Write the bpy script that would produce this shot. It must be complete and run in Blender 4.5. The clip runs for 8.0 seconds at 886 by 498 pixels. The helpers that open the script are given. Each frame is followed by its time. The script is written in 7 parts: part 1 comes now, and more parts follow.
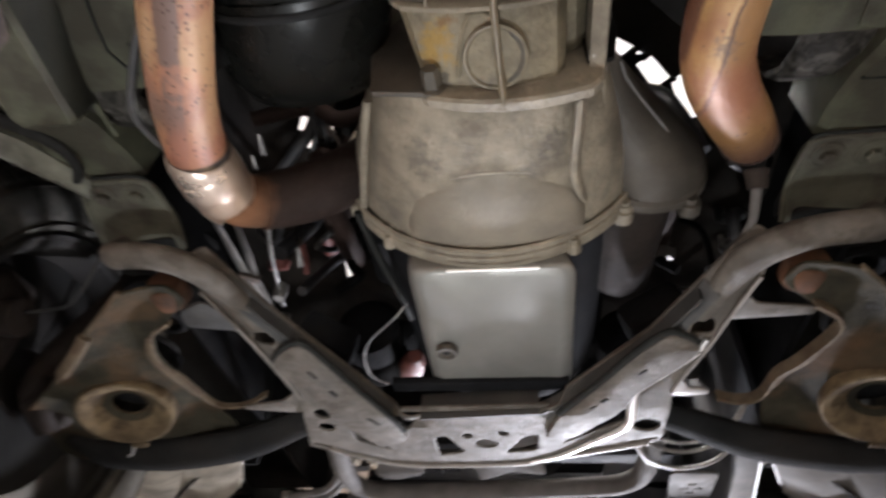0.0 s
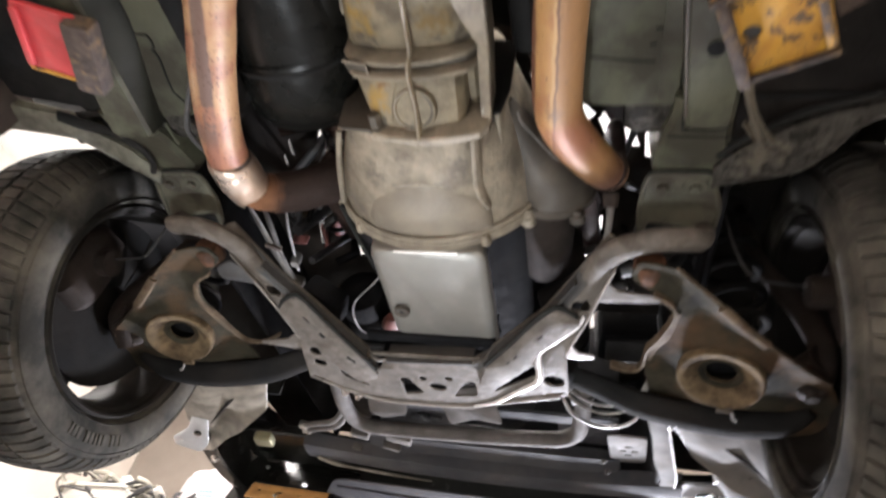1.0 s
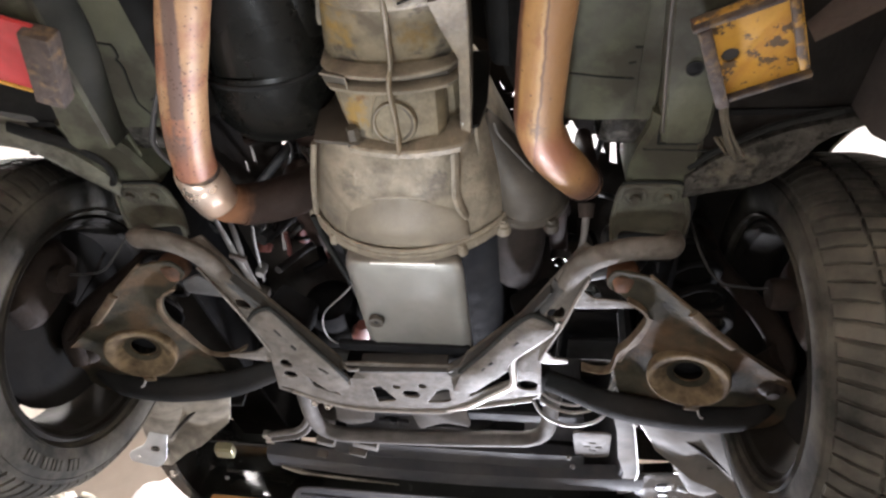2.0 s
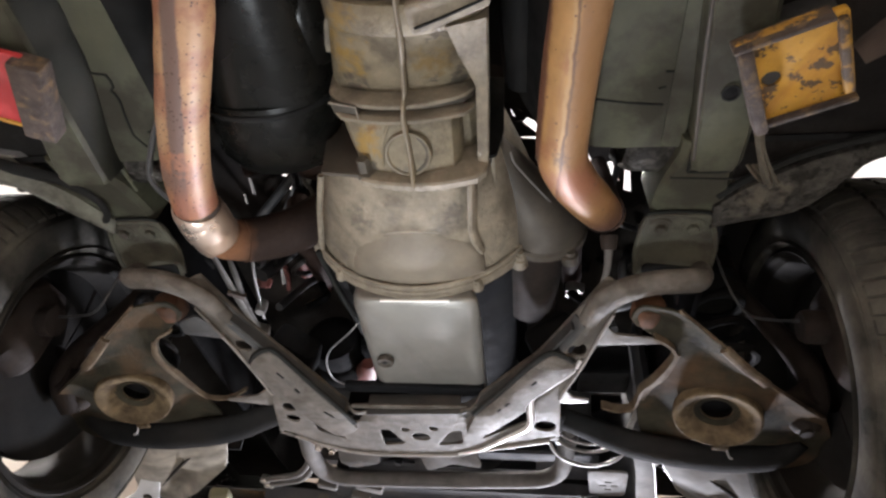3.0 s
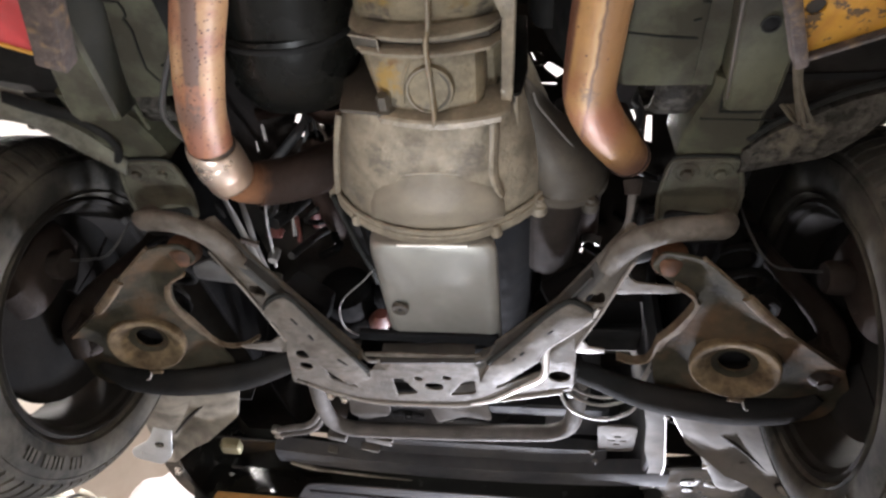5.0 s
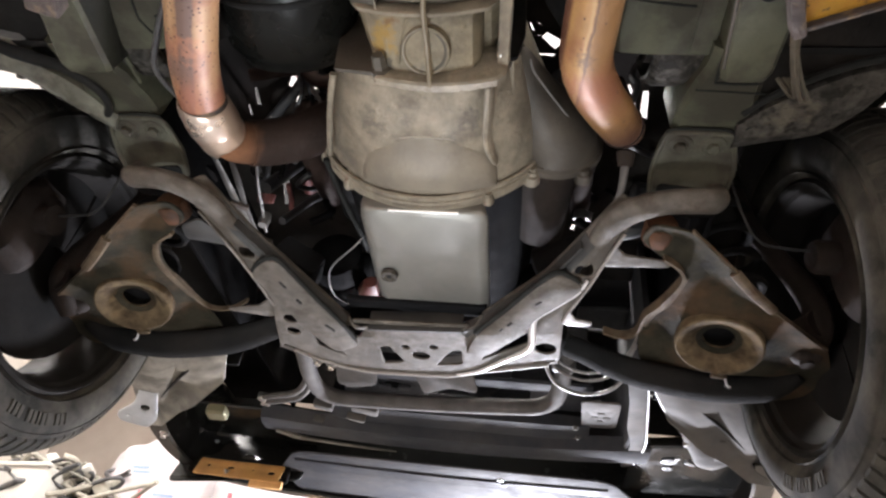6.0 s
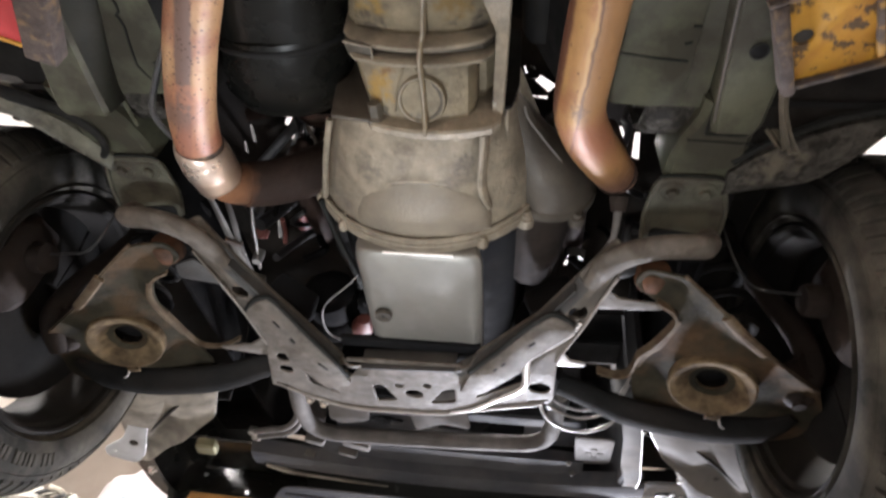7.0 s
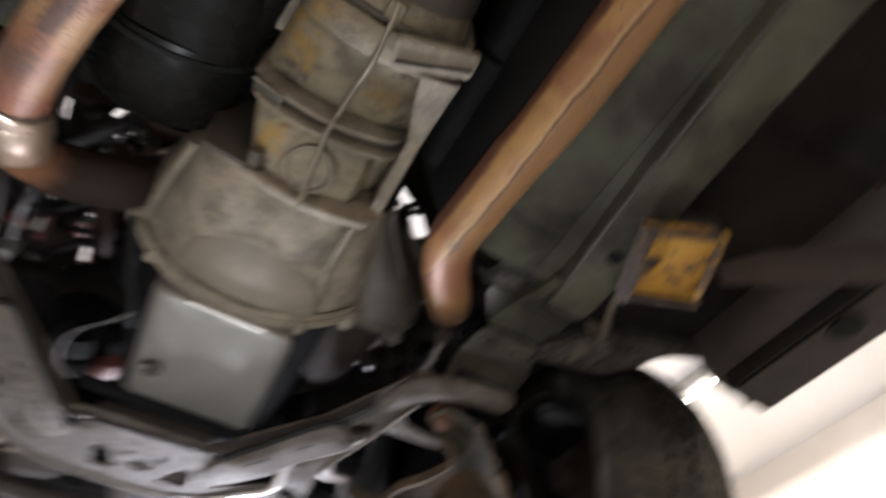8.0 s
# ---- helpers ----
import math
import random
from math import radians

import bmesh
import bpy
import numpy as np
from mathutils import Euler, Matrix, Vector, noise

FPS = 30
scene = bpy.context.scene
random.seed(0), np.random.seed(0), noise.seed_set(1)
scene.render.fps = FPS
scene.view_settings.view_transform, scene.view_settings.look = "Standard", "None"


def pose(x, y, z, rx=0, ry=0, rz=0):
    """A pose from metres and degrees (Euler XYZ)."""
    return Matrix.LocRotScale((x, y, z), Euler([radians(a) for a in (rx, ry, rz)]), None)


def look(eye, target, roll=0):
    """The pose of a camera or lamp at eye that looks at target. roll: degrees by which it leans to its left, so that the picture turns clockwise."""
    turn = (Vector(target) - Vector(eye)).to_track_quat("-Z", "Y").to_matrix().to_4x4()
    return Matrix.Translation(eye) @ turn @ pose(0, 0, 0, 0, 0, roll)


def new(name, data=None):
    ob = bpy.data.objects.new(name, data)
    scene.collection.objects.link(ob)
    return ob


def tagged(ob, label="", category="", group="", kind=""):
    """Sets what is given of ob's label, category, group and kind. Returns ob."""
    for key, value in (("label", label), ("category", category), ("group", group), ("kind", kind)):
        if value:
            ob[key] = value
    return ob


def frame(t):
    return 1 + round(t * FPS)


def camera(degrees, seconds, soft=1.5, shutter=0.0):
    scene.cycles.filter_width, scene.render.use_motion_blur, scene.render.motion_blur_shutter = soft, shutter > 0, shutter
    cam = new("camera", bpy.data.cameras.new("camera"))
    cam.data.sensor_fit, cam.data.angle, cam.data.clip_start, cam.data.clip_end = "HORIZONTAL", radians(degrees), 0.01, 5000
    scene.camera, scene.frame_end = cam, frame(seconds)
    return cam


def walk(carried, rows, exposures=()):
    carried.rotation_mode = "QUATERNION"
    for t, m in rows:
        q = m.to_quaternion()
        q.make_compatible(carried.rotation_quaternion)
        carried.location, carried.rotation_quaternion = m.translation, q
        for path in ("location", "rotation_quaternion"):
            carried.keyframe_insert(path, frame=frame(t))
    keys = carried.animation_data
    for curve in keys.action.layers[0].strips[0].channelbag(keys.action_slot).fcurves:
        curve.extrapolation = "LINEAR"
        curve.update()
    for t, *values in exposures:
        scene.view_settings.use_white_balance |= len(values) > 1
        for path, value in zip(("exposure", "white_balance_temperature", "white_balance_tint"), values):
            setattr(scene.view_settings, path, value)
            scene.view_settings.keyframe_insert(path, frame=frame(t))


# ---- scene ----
cam = camera(71.1, 8.0, soft=2.4, shutter=0.75)
PATH = [
    (0, (0.071, -0.75, 1.346), (-0.189, 0.738, 2.657), 4.1),
    (0.5, (0.142, -0.819, 1.324), (-0.342, 0.681, 2.555), 7.1),
    (1, (0.305, -0.937, 1.183), (-0.186, 0.545, 2.433), 13.6),
    (1.2, (0.29, -0.971, 1.187), (-0.132, 0.516, 2.456), 11.8),
    (2.3, (0.241, -0.95, 1.208), (-0.048, 0.579, 2.464), 7.5),
    (2.5, (0.23, -0.939, 1.226), (-0.062, 0.563, 2.514), 6.2),
    (3, (0.208, -0.937, 1.237), (-0.073, 0.534, 2.563), 6.9),
    (3.5, (0.198, -0.933, 1.239), (-0.076, 0.538, 2.566), 6.2),
    (4, (0.2, -0.921, 1.241), (-0.052, 0.589, 2.528), 5.2),
    (5.5, (0.179, -0.895, 1.206), (-0.115, 0.655, 2.436), 8.9),
    (6, (0.188, -0.887, 1.201), (-0.078, 0.685, 2.408), 8.9),
    (6.5, (0.194, -0.897, 1.211), (-0.075, 0.665, 2.432), 8.6),
    (7, (0.183, -0.91, 1.223), (-0.061, 0.621, 2.486), 8.8),
    (7.2, (0.168, -0.915, 1.215), (-0.015, 0.595, 2.514), 8.8),
    (7.5, (0.142, -0.91, 1.237), (0.181, 0.58, 2.571), 8.0),
    (7.7, (0.109, -0.918, 1.227), (0.252, 0.519, 2.61), 8.5),
    (8, (0.064, -0.881, 1.241), (0.518, 0.304, 2.787), 8.2),
]
walk(cam, [(t, look(eye, target, roll)) for t, eye, target, roll in PATH], exposures=[(0.0, 0.1), (0.6, 0.3), (1.2, 0.65), (2.4, 0.4), (3.5, 0.27), (5.5, 0.36), (6.5, 0.36), (7.3, 0.34), (8.0, -0.28)])

# ---- world and light ----
world = bpy.data.worlds.new("garage_world")
scene.world = world
world.use_nodes = True
world.node_tree.nodes["Background"].inputs[0].default_value = (0.75, 0.8, 0.85, 1)
world.node_tree.nodes["Background"].inputs[1].default_value = 0.05


def area_lamp(name, eye, target, sx, sy, watts, colour):
    data = bpy.data.lights.new(name, "AREA")
    data.shape, data.size, data.size_y, data.energy, data.color = "RECTANGLE", sx, sy, watts, colour
    ob = new(name, data)
    ob.matrix_basis = look(eye, target)
    return ob


CEILING = 3.3
WARM, COOL = (1.0, 0.955, 0.94), (0.87, 0.88, 1.0)
TUBES = [(-1.75, 0.2), (0.0, 0.75), (2.1, 0.8), (-1.75, -2.2), (0.0, -2.6), (1.75, -2.2)]
for tx, ty in TUBES:
    area_lamp("tube_light_source", (tx, ty, CEILING - 0.13), (tx, ty, 0), 0.14, 1.15, 112 if ty > 0 else 84, WARM)
# an unseen lamp added on a stand under the car for handheld torch light, aimed up at the gearbox
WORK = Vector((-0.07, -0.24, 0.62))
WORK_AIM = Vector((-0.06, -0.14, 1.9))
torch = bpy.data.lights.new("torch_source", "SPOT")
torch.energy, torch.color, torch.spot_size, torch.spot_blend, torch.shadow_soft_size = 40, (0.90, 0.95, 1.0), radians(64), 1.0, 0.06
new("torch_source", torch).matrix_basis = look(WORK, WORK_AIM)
# the lamp on a stand in front of the car
FRONT = Vector((0.32, 1.95, 1.28))
FRONT_AIM = Vector((0.1, 0.1, 1.8))
area_lamp("front_lamp_source", FRONT, FRONT_AIM, 0.26, 0.16, 105, COOL)


# ---- materials ----
def material(name, base, rough=0.6, metal=0.0, vary=0.3, scale=18.0, dirt=None, dirt_amount=0.5, dirt_scale=6.0, bump=0.15,
             bump_scale=120.0, coat=0.0, spots=None, spot_scale=70.0, spot_size=0.16, streak=None, dirt_range=(0.42, 0.66), bands=(),
             spec=0.5, stains=(), pits=0.0):
    m = bpy.data.materials.new(name)
    m.use_nodes = True
    nt, nodes, links = m.node_tree, m.node_tree.nodes, m.node_tree.links
    bsdf = nodes["Principled BSDF"]
    where = nodes.new("ShaderNodeTexCoord").outputs["Object"]

    def noise_node(sc, detail, src=where):
        n = nodes.new("ShaderNodeTexNoise")
        n.inputs["Scale"].default_value, n.inputs["Detail"].default_value = sc, detail
        n.inputs["Roughness"].default_value = 0.62
        links.new(src, n.inputs["Vector"])
        return n.outputs["Fac"]

    def ramp(src, lo, hi):
        n = nodes.new("ShaderNodeMapRange")
        n.inputs[1].default_value, n.inputs[2].default_value = lo, hi
        links.new(src, n.inputs[0])
        return n.outputs[0]

    def mix(fac, a, b):
        n = nodes.new("ShaderNodeMix")
        n.data_type = "RGBA"
        links.new(fac, n.inputs[0])
        for sock, v in ((n.inputs[6], a), (n.inputs[7], b)):
            if hasattr(v, "is_linked"):
                links.new(v, sock)
            else:
                sock.default_value = (*v, 1)
        return n.outputs[2]

    dark = tuple(c * (1 - vary) for c in base)
    light = tuple(min(1, c * (1 + vary)) for c in base)
    col = mix(ramp(noise_node(scale, 6), 0.3, 0.7), dark, light)
    rough_src = ramp(noise_node(scale * 2.3, 5), 0.25, 0.75)
    if streak:
        sm = nodes.new("ShaderNodeMapping")
        sm.vector_type = "TEXTURE"
        sm.inputs["Scale"].default_value = [1 / k for k in streak[1]]
        sm.inputs["Rotation"].default_value = (0, 0, radians(streak[2]))
        links.new(where, sm.inputs[0])
        col = mix(ramp(noise_node(1.0, 4, sm.outputs[0]), 0.5, 0.68), col, streak[0])
    if dirt:
        fac = nodes.new("ShaderNodeMath")
        fac.operation = "MULTIPLY"
        links.new(ramp(noise_node(dirt_scale, 8), *dirt_range), fac.inputs[0])
        fac.inputs[1].default_value = dirt_amount
        col = mix(fac.outputs[0], col, dirt)
    for tint, turn, low, high, wide in bands:
        # a long stain that runs along the thing: colour, turn, from, to, wander
        bmap = nodes.new("ShaderNodeMapping")
        bmap.vector_type = "TEXTURE"
        bmap.inputs["Rotation"].default_value = (0, 0, radians(turn))
        links.new(where, bmap.inputs[0])
        across = nodes.new("ShaderNodeSeparateXYZ")
        links.new(bmap.outputs[0], across.inputs[0])
        wander = nodes.new("ShaderNodeMath")
        wander.operation = "MULTIPLY_ADD"
        links.new(noise_node(30, 8), wander.inputs[0])
        wander.inputs[1].default_value = wide
        links.new(across.outputs[0], wander.inputs[2])
        inside = nodes.new("ShaderNodeMath")
        inside.operation = "MULTIPLY"
        mid = wide * 0.5
        links.new(ramp(wander.outputs[0], low + mid - 0.0015, low + mid + 0.0015), inside.inputs[0])
        links.new(ramp(wander.outputs[0], high + mid + 0.0015, high + mid - 0.0015), inside.inputs[1])
        col = mix(inside.outputs[0], col, tint)
    for centre, radius, tint, strength, *soft in stains:
        # one stain with a ragged outline round a place on the thing
        gap = nodes.new("ShaderNodeVectorMath")
        gap.operation = "DISTANCE"
        links.new(where, gap.inputs[0])
        gap.inputs[1].default_value = centre
        ragged = nodes.new("ShaderNodeMath")
        ragged.operation = "MULTIPLY_ADD"
        links.new(noise_node(1.6 / radius, 12), ragged.inputs[0])
        rag = soft[0] if soft else 4.4
        ragged.inputs[1].default_value = radius * rag
        links.new(gap.outputs["Value"], ragged.inputs[2])
        amount = nodes.new("ShaderNodeMapRange")
        amount.inputs[1].default_value, amount.inputs[2].default_value = radius * (rag * 0.5 + 0.3), radius * (rag * 0.5 + 1.1)
        amount.inputs[3].default_value, amount.inputs[4].default_value = strength, 0.0
        links.new(ragged.outputs[0], amount.inputs[0])
        col = mix(amount.outputs[0], col, tint)
    if spots:
        v = nodes.new("ShaderNodeTexVoronoi")
        v.inputs["Scale"].default_value = spot_scale
        links.new(where, v.inputs["Vector"])
        wobble = nodes.new("ShaderNodeMath")
        wobble.operation = "MULTIPLY_ADD"
        links.new(noise_node(spot_scale * 0.12, 3), wobble.inputs[0])
        wobble.inputs[1].default_value, wobble.inputs[2].default_value = -0.55, 0.27
        both = nodes.new("ShaderNodeMath")
        both.operation = "ADD"
        links.new(v.outputs["Distance"], both.inputs[0])
        links.new(wobble.outputs[0], both.inputs[1])
        near = nodes.new("ShaderNodeMapRange")
        near.inputs[1].default_value, near.inputs[2].default_value = spot_size, spot_size + 0.07
        near.inputs[3].default_value, near.inputs[4].default_value = 1.0, 0.0
        links.new(both.outputs[0], near.inputs[0])
        col = mix(near.outputs[0], col, spots)
    links.new(col, bsdf.inputs["Base Color"])
    rr = nodes.new("ShaderNodeMapRange")
    rr.inputs[3].default_value, rr.inputs[4].default_value = max(0.05, rough - 0.13), min(1, rough + 0.13)
    links.new(rough_src, rr.inputs[0])
    links.new(rr.outputs[0], bsdf.inputs["Roughness"])
    bsdf.inputs["Metallic"].default_value = metal
    bsdf.inputs["Coat Weight"].default_value = coat
    bsdf.inputs["Specular IOR Level"].default_value = spec
    if bump:
        b = nodes.new("ShaderNodeBump")
        b.inputs["Strength"].default_value, b.inputs["Distance"].default_value = bump, 0.004
        links.new(noise_node(bump_scale, 6), b.inputs["Height"])
        if pits:
            dents = nodes.new("ShaderNodeBump")
            dents.inputs["Strength"].default_value, dents.inputs["Distance"].default_value = pits, 0.006
            links.new(ramp(noise_node(bump_scale * 0.28, 3), 0.30, 0.46), dents.inputs["Height"])
            links.new(dents.outputs[0], b.inputs["Normal"])
        links.new(b.outputs[0], bsdf.inputs["Normal"])
    return m


def glowing(name, colour, strength):
    m = bpy.data.materials.new(name)
    m.use_nodes = True
    b = m.node_tree.nodes["Principled BSDF"]
    b.inputs["Base Color"].default_value = (0.9, 0.9, 0.9, 1)
    b.inputs["Emission Color"].default_value, b.inputs["Emission Strength"].default_value = (*colour, 1), strength
    return m


CAST = material("cast_aluminium", (0.208, 0.178, 0.132), 0.6, 0.15, 0.26, 34, (0.105, 0.088, 0.066), 0.75, 24, 0.6, 170, dirt_range=(0.47, 0.64), streak=((0.145, 0.122, 0.088), (20, 7, 12), 8), pits=0.14,
                stains=[((-0.03, -0.335, 1.835), 0.020, (0.085, 0.072, 0.055), 0.7), ((0.105, -0.345, 1.835), 0.018, (0.075, 0.064, 0.050), 0.75), ((0.03, -0.375, 1.838), 0.015, (0.105, 0.085, 0.058), 0.6),
                        ((-0.085, -0.25, 1.86), 0.024, (0.085, 0.075, 0.060), 0.7), ((0.075, -0.315, 1.83), 0.014, (0.100, 0.088, 0.070), 0.6)])
CAST_SMOOTH = material("smooth_cast_aluminium", (0.158, 0.135, 0.102), 0.55, 0.15, 0.2, 16, (0.112, 0.094, 0.072), 0.7, 9, 0.25, 170, dirt_range=(0.46, 0.66))
CAST_EDGE = material("rubbed_cast_edge", (0.27, 0.24, 0.195), 0.55, 0.2, 0.3, 60, (0.13, 0.11, 0.088), 0.8, 30, 0.4, 200)
CAST_OILY = material("oily_cast_aluminium", (0.172, 0.143, 0.094), 0.55, 0.2, 0.32, 30, (0.070, 0.057, 0.038), 0.8, 20, 0.5, 170, dirt_range=(0.48, 0.66), pits=0.10,
                     stains=[((-0.012, -0.562, 1.885), 0.030, (0.240, 0.150, 0.030), 0.85), ((0.000, -0.448, 1.868), 0.022, (0.250, 0.155, 0.032), 0.85), ((-0.004, -0.612, 1.872), 0.020, (0.200, 0.125, 0.030), 0.8), ((0.115, -0.612, 1.862), 0.018, (0.062, 0.046, 0.030), 0.8), ((0.034, -0.608, 1.862), 0.012, (0.070, 0.054, 0.035), 0.7), ((0.008, -0.470, 1.875), 0.012, (0.14, 0.075, 0.025), 0.8),
                             ((0.100, -0.545, 1.872), 0.028, (0.150, 0.098, 0.030), 0.85), ((0.112, -0.585, 1.865), 0.018, (0.060, 0.045, 0.028), 0.85), ((0.092, -0.522, 1.880), 0.012, (0.055, 0.045, 0.032), 0.8),
                             # dark spots here put the shade behind rib and flange into the colour
                             ((-0.010, -0.513, 1.900), 0.022, (0.048, 0.040, 0.030), 0.85), ((0.125, -0.515, 1.900), 0.020, (0.030, 0.026, 0.020), 0.9), ((-0.005, -0.412, 1.855), 0.014, (0.052, 0.044, 0.034), 0.8),
                             ((0.040, -0.410, 1.845), 0.012, (0.085, 0.072, 0.054), 0.7)])
# oil-dark metal with the shade of grooves and hollows put into it
GROOVE = material("oily_shaded_metal", (0.075, 0.064, 0.048), 0.6, 0.2, 0.4, 30, (0.03, 0.025, 0.02), 0.6, 14, 0.3, 200)
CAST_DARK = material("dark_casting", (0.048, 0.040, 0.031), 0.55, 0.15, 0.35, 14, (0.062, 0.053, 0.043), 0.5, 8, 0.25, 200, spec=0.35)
PAN = material("satin_pan_metal", (0.205, 0.200, 0.185), 0.50, 0.72, 0.16, 9, (0.17, 0.16, 0.14), 0.55, 6, 0.06, 300)
EXHAUST = material("heat_tinted_exhaust_steel", (0.285, 0.162, 0.078), 0.5, 0.1, 0.28, 9, (0.18, 0.066, 0.034), 0.8, 17, 0.15, 180,
                   spots=(0.045, 0.017, 0.010), spot_scale=140, spot_size=0.14, dirt_range=(0.45, 0.58), bands=[((0.100, 0.058, 0.044), 21, -0.3995, -0.3810, 0.010)],
                   stains=[((-0.268, -0.375, 1.822), 0.060, (0.225, 0.085, 0.048), 0.7, 1.2), ((-0.268, -0.430, 1.822), 0.030, (0.115, 0.064, 0.047), 0.9, 1.6), ((-0.236, -0.455, 1.820), 0.024, (0.30, 0.120, 0.060), 0.5)])
EXHAUST_RIGHT = material("tan_heat_tinted_exhaust_steel", (0.30, 0.168, 0.060), 0.48, 0.2, 0.3, 14, (0.20, 0.082, 0.036), 0.75, 11, 0.25, 180,
                         spots=(0.07, 0.034, 0.024), spot_scale=110, spot_size=0.07, dirt_range=(0.50, 0.62), streak=((0.24, 0.120, 0.050), (34, 6, 30), 4), bands=[((0.205, 0.106, 0.040), 3.6, 0.2190, 0.40, 0.005), ((0.10, 0.042, 0.024), 3.6, 0.10, 0.1905, 0.006), ((0.33, 0.205, 0.090), 3.6, 0.2105, 0.2142, 0.012), ((0.070, 0.038, 0.024), 3.6, 0.2152, 0.2182, 0.012)],
                         stains=[((0.268, -0.395, 1.828), 0.050, (0.21, 0.080, 0.044), 0.8, 1.2), ((0.243, -0.448, 1.822), 0.012, (0.070, 0.046, 0.040), 0.7), ((0.312, -0.300, 1.860), 0.050, (0.075, 0.036, 0.026), 0.9, 0.8)])
CLAMP = material("bright_clamp_steel", (0.62, 0.51, 0.43), 0.34, 0.85, 0.1, 10, (0.45, 0.27, 0.16), 0.4, 12, 0.05, 200)
BRASS = material("dull_brassy_zinc", (0.16, 0.15, 0.09), 0.4, 0.6, 0.2, 14, (0.12, 0.1, 0.06), 0.6, 10)
BRIGHT_STEEL = material("bright_bare_steel", (0.60, 0.58, 0.57), 0.34, 0.75, 0.2, 18, (0.25, 0.22, 0.2), 0.5, 16, 0.1, 200)
BAR = material("matt_dusty_bar_paint", (0.095, 0.088, 0.084), 0.8, 0.0, 0.3, 14, (0.045, 0.04, 0.036), 0.6, 10, 0.2, 160, spec=0.15)
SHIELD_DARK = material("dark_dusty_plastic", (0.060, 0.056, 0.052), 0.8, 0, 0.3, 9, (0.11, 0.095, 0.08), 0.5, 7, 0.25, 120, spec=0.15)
# dark rust, darkened further for the shade at the engine end
RUST_PIPE = material("rusty_shaded_manifold", (0.030, 0.017, 0.013), 0.8, 0.1, 0.4, 20, (0.012, 0.009, 0.008), 0.7, 10, 0.4, 160, spec=0.2,
                     stains=[((-0.266, -0.275, 1.845), 0.052, (0.20, 0.092, 0.046), 1.0, 0.7)])
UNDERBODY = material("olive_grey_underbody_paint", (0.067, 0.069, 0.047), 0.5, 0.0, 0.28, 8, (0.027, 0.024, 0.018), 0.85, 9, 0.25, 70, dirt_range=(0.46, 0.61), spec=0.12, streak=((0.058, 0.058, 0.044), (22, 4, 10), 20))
# dirty undercoat, made near-black to hold the shade of the outer floor too
UNDERBODY_DARK = material("dirty_undercoat_and_shade", (0.012, 0.0105, 0.0095), 0.8, 0.0, 0.4, 16, (0.026, 0.020, 0.016), 0.6, 7, 0.5, 150, spec=0.08)
UNDERCOAT = material("grey_undercoat", (0.046, 0.042, 0.036), 0.9, 0.0, 0.5, 55, (0.014, 0.012, 0.010), 0.9, 60, 1.0, 150, dirt_range=(0.46, 0.58), spec=0.12, pits=0.4,
                     stains=[((0.505, -0.345, 1.858), 0.030, (0.105, 0.092, 0.070), 0.7)])
ARCH = material("dirty_olive_arch_paint", (0.088, 0.086, 0.066), 0.7, 0.0, 0.35, 26, (0.036, 0.031, 0.024), 0.85, 18, 0.5, 110, dirt_range=(0.46, 0.62), spec=0.25, pits=0.2)
MOUNT = material("dirty_olive_mount_paint", (0.068, 0.066, 0.049), 0.6, 0.0, 0.3, 14, (0.030, 0.025, 0.019), 0.85, 12, 0.35, 110, dirt_range=(0.45, 0.62), spec=0.15, pits=0.12)
SEAM = material("seam_sealer_and_shade", (0.014, 0.014, 0.013), 0.8, 0, 0.2, 30, spec=0.1)
# near-black for coated parts; also stands in for shade in the wheel housings
NEAR_BLACK = material("near_black_coat_and_shade", (0.007, 0.007, 0.007), 0.65, 0, 0.3, 20, (0.015, 0.0135, 0.012), 0.5, 9, 0.15, 120, spec=0.1)
SUBFRAME = material("dusty_subframe_paint", (0.080, 0.070, 0.060), 0.62, 0.0, 0.35, 26, (0.046, 0.037, 0.029), 0.85, 30, 0.5, 190, dirt_range=(0.46, 0.62), spec=0.18, streak=((0.075, 0.062, 0.050), (16, 9, 12), 40), pits=0.12)
# darker subframe paint; shade of the inward faces is put into it
SUBFRAME_DARK = material("dark_shaded_subframe_paint", (0.018, 0.017, 0.016), 0.6, 0.0, 0.35, 18, (0.045, 0.04, 0.035), 0.5, 12, 0.25, 170)
EDGE = material("rubbed_steel_edge", (0.15, 0.135, 0.122), 0.5, 0.3, 0.3, 40, (0.14, 0.11, 0.09), 0.6, 30, 0.15, 200)
EDGE_RUST = material("rubbed_rusty_edge", (0.082, 0.062, 0.042), 0.75, 0.0, 0.4, 40, (0.052, 0.032, 0.020), 0.8, 30, 0.4, 200, spec=0.1)
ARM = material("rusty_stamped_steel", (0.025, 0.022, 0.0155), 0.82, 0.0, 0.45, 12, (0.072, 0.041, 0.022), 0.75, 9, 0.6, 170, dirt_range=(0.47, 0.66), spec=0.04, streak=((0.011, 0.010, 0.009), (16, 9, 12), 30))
ARM_DARK = material("dark_arm_paint", (0.010, 0.010, 0.010), 0.85, 0.0, 0.3, 14, (0.022, 0.019, 0.017), 0.5, 8, 0.3, 170, spec=0.03)
CUP = material("tan_rusty_spring_seat", (0.098, 0.072, 0.043), 0.82, 0.0, 0.4, 24, (0.026, 0.018, 0.012), 0.85, 22, 0.7, 150, dirt_range=(0.44, 0.62), spec=0.05)
BUSH = material("orange_bushing_rubber", (0.085, 0.040, 0.022), 0.8, 0, 0.3, 18, (0.022, 0.016, 0.013), 0.8, 20, 0.3, 160, spec=0.12)
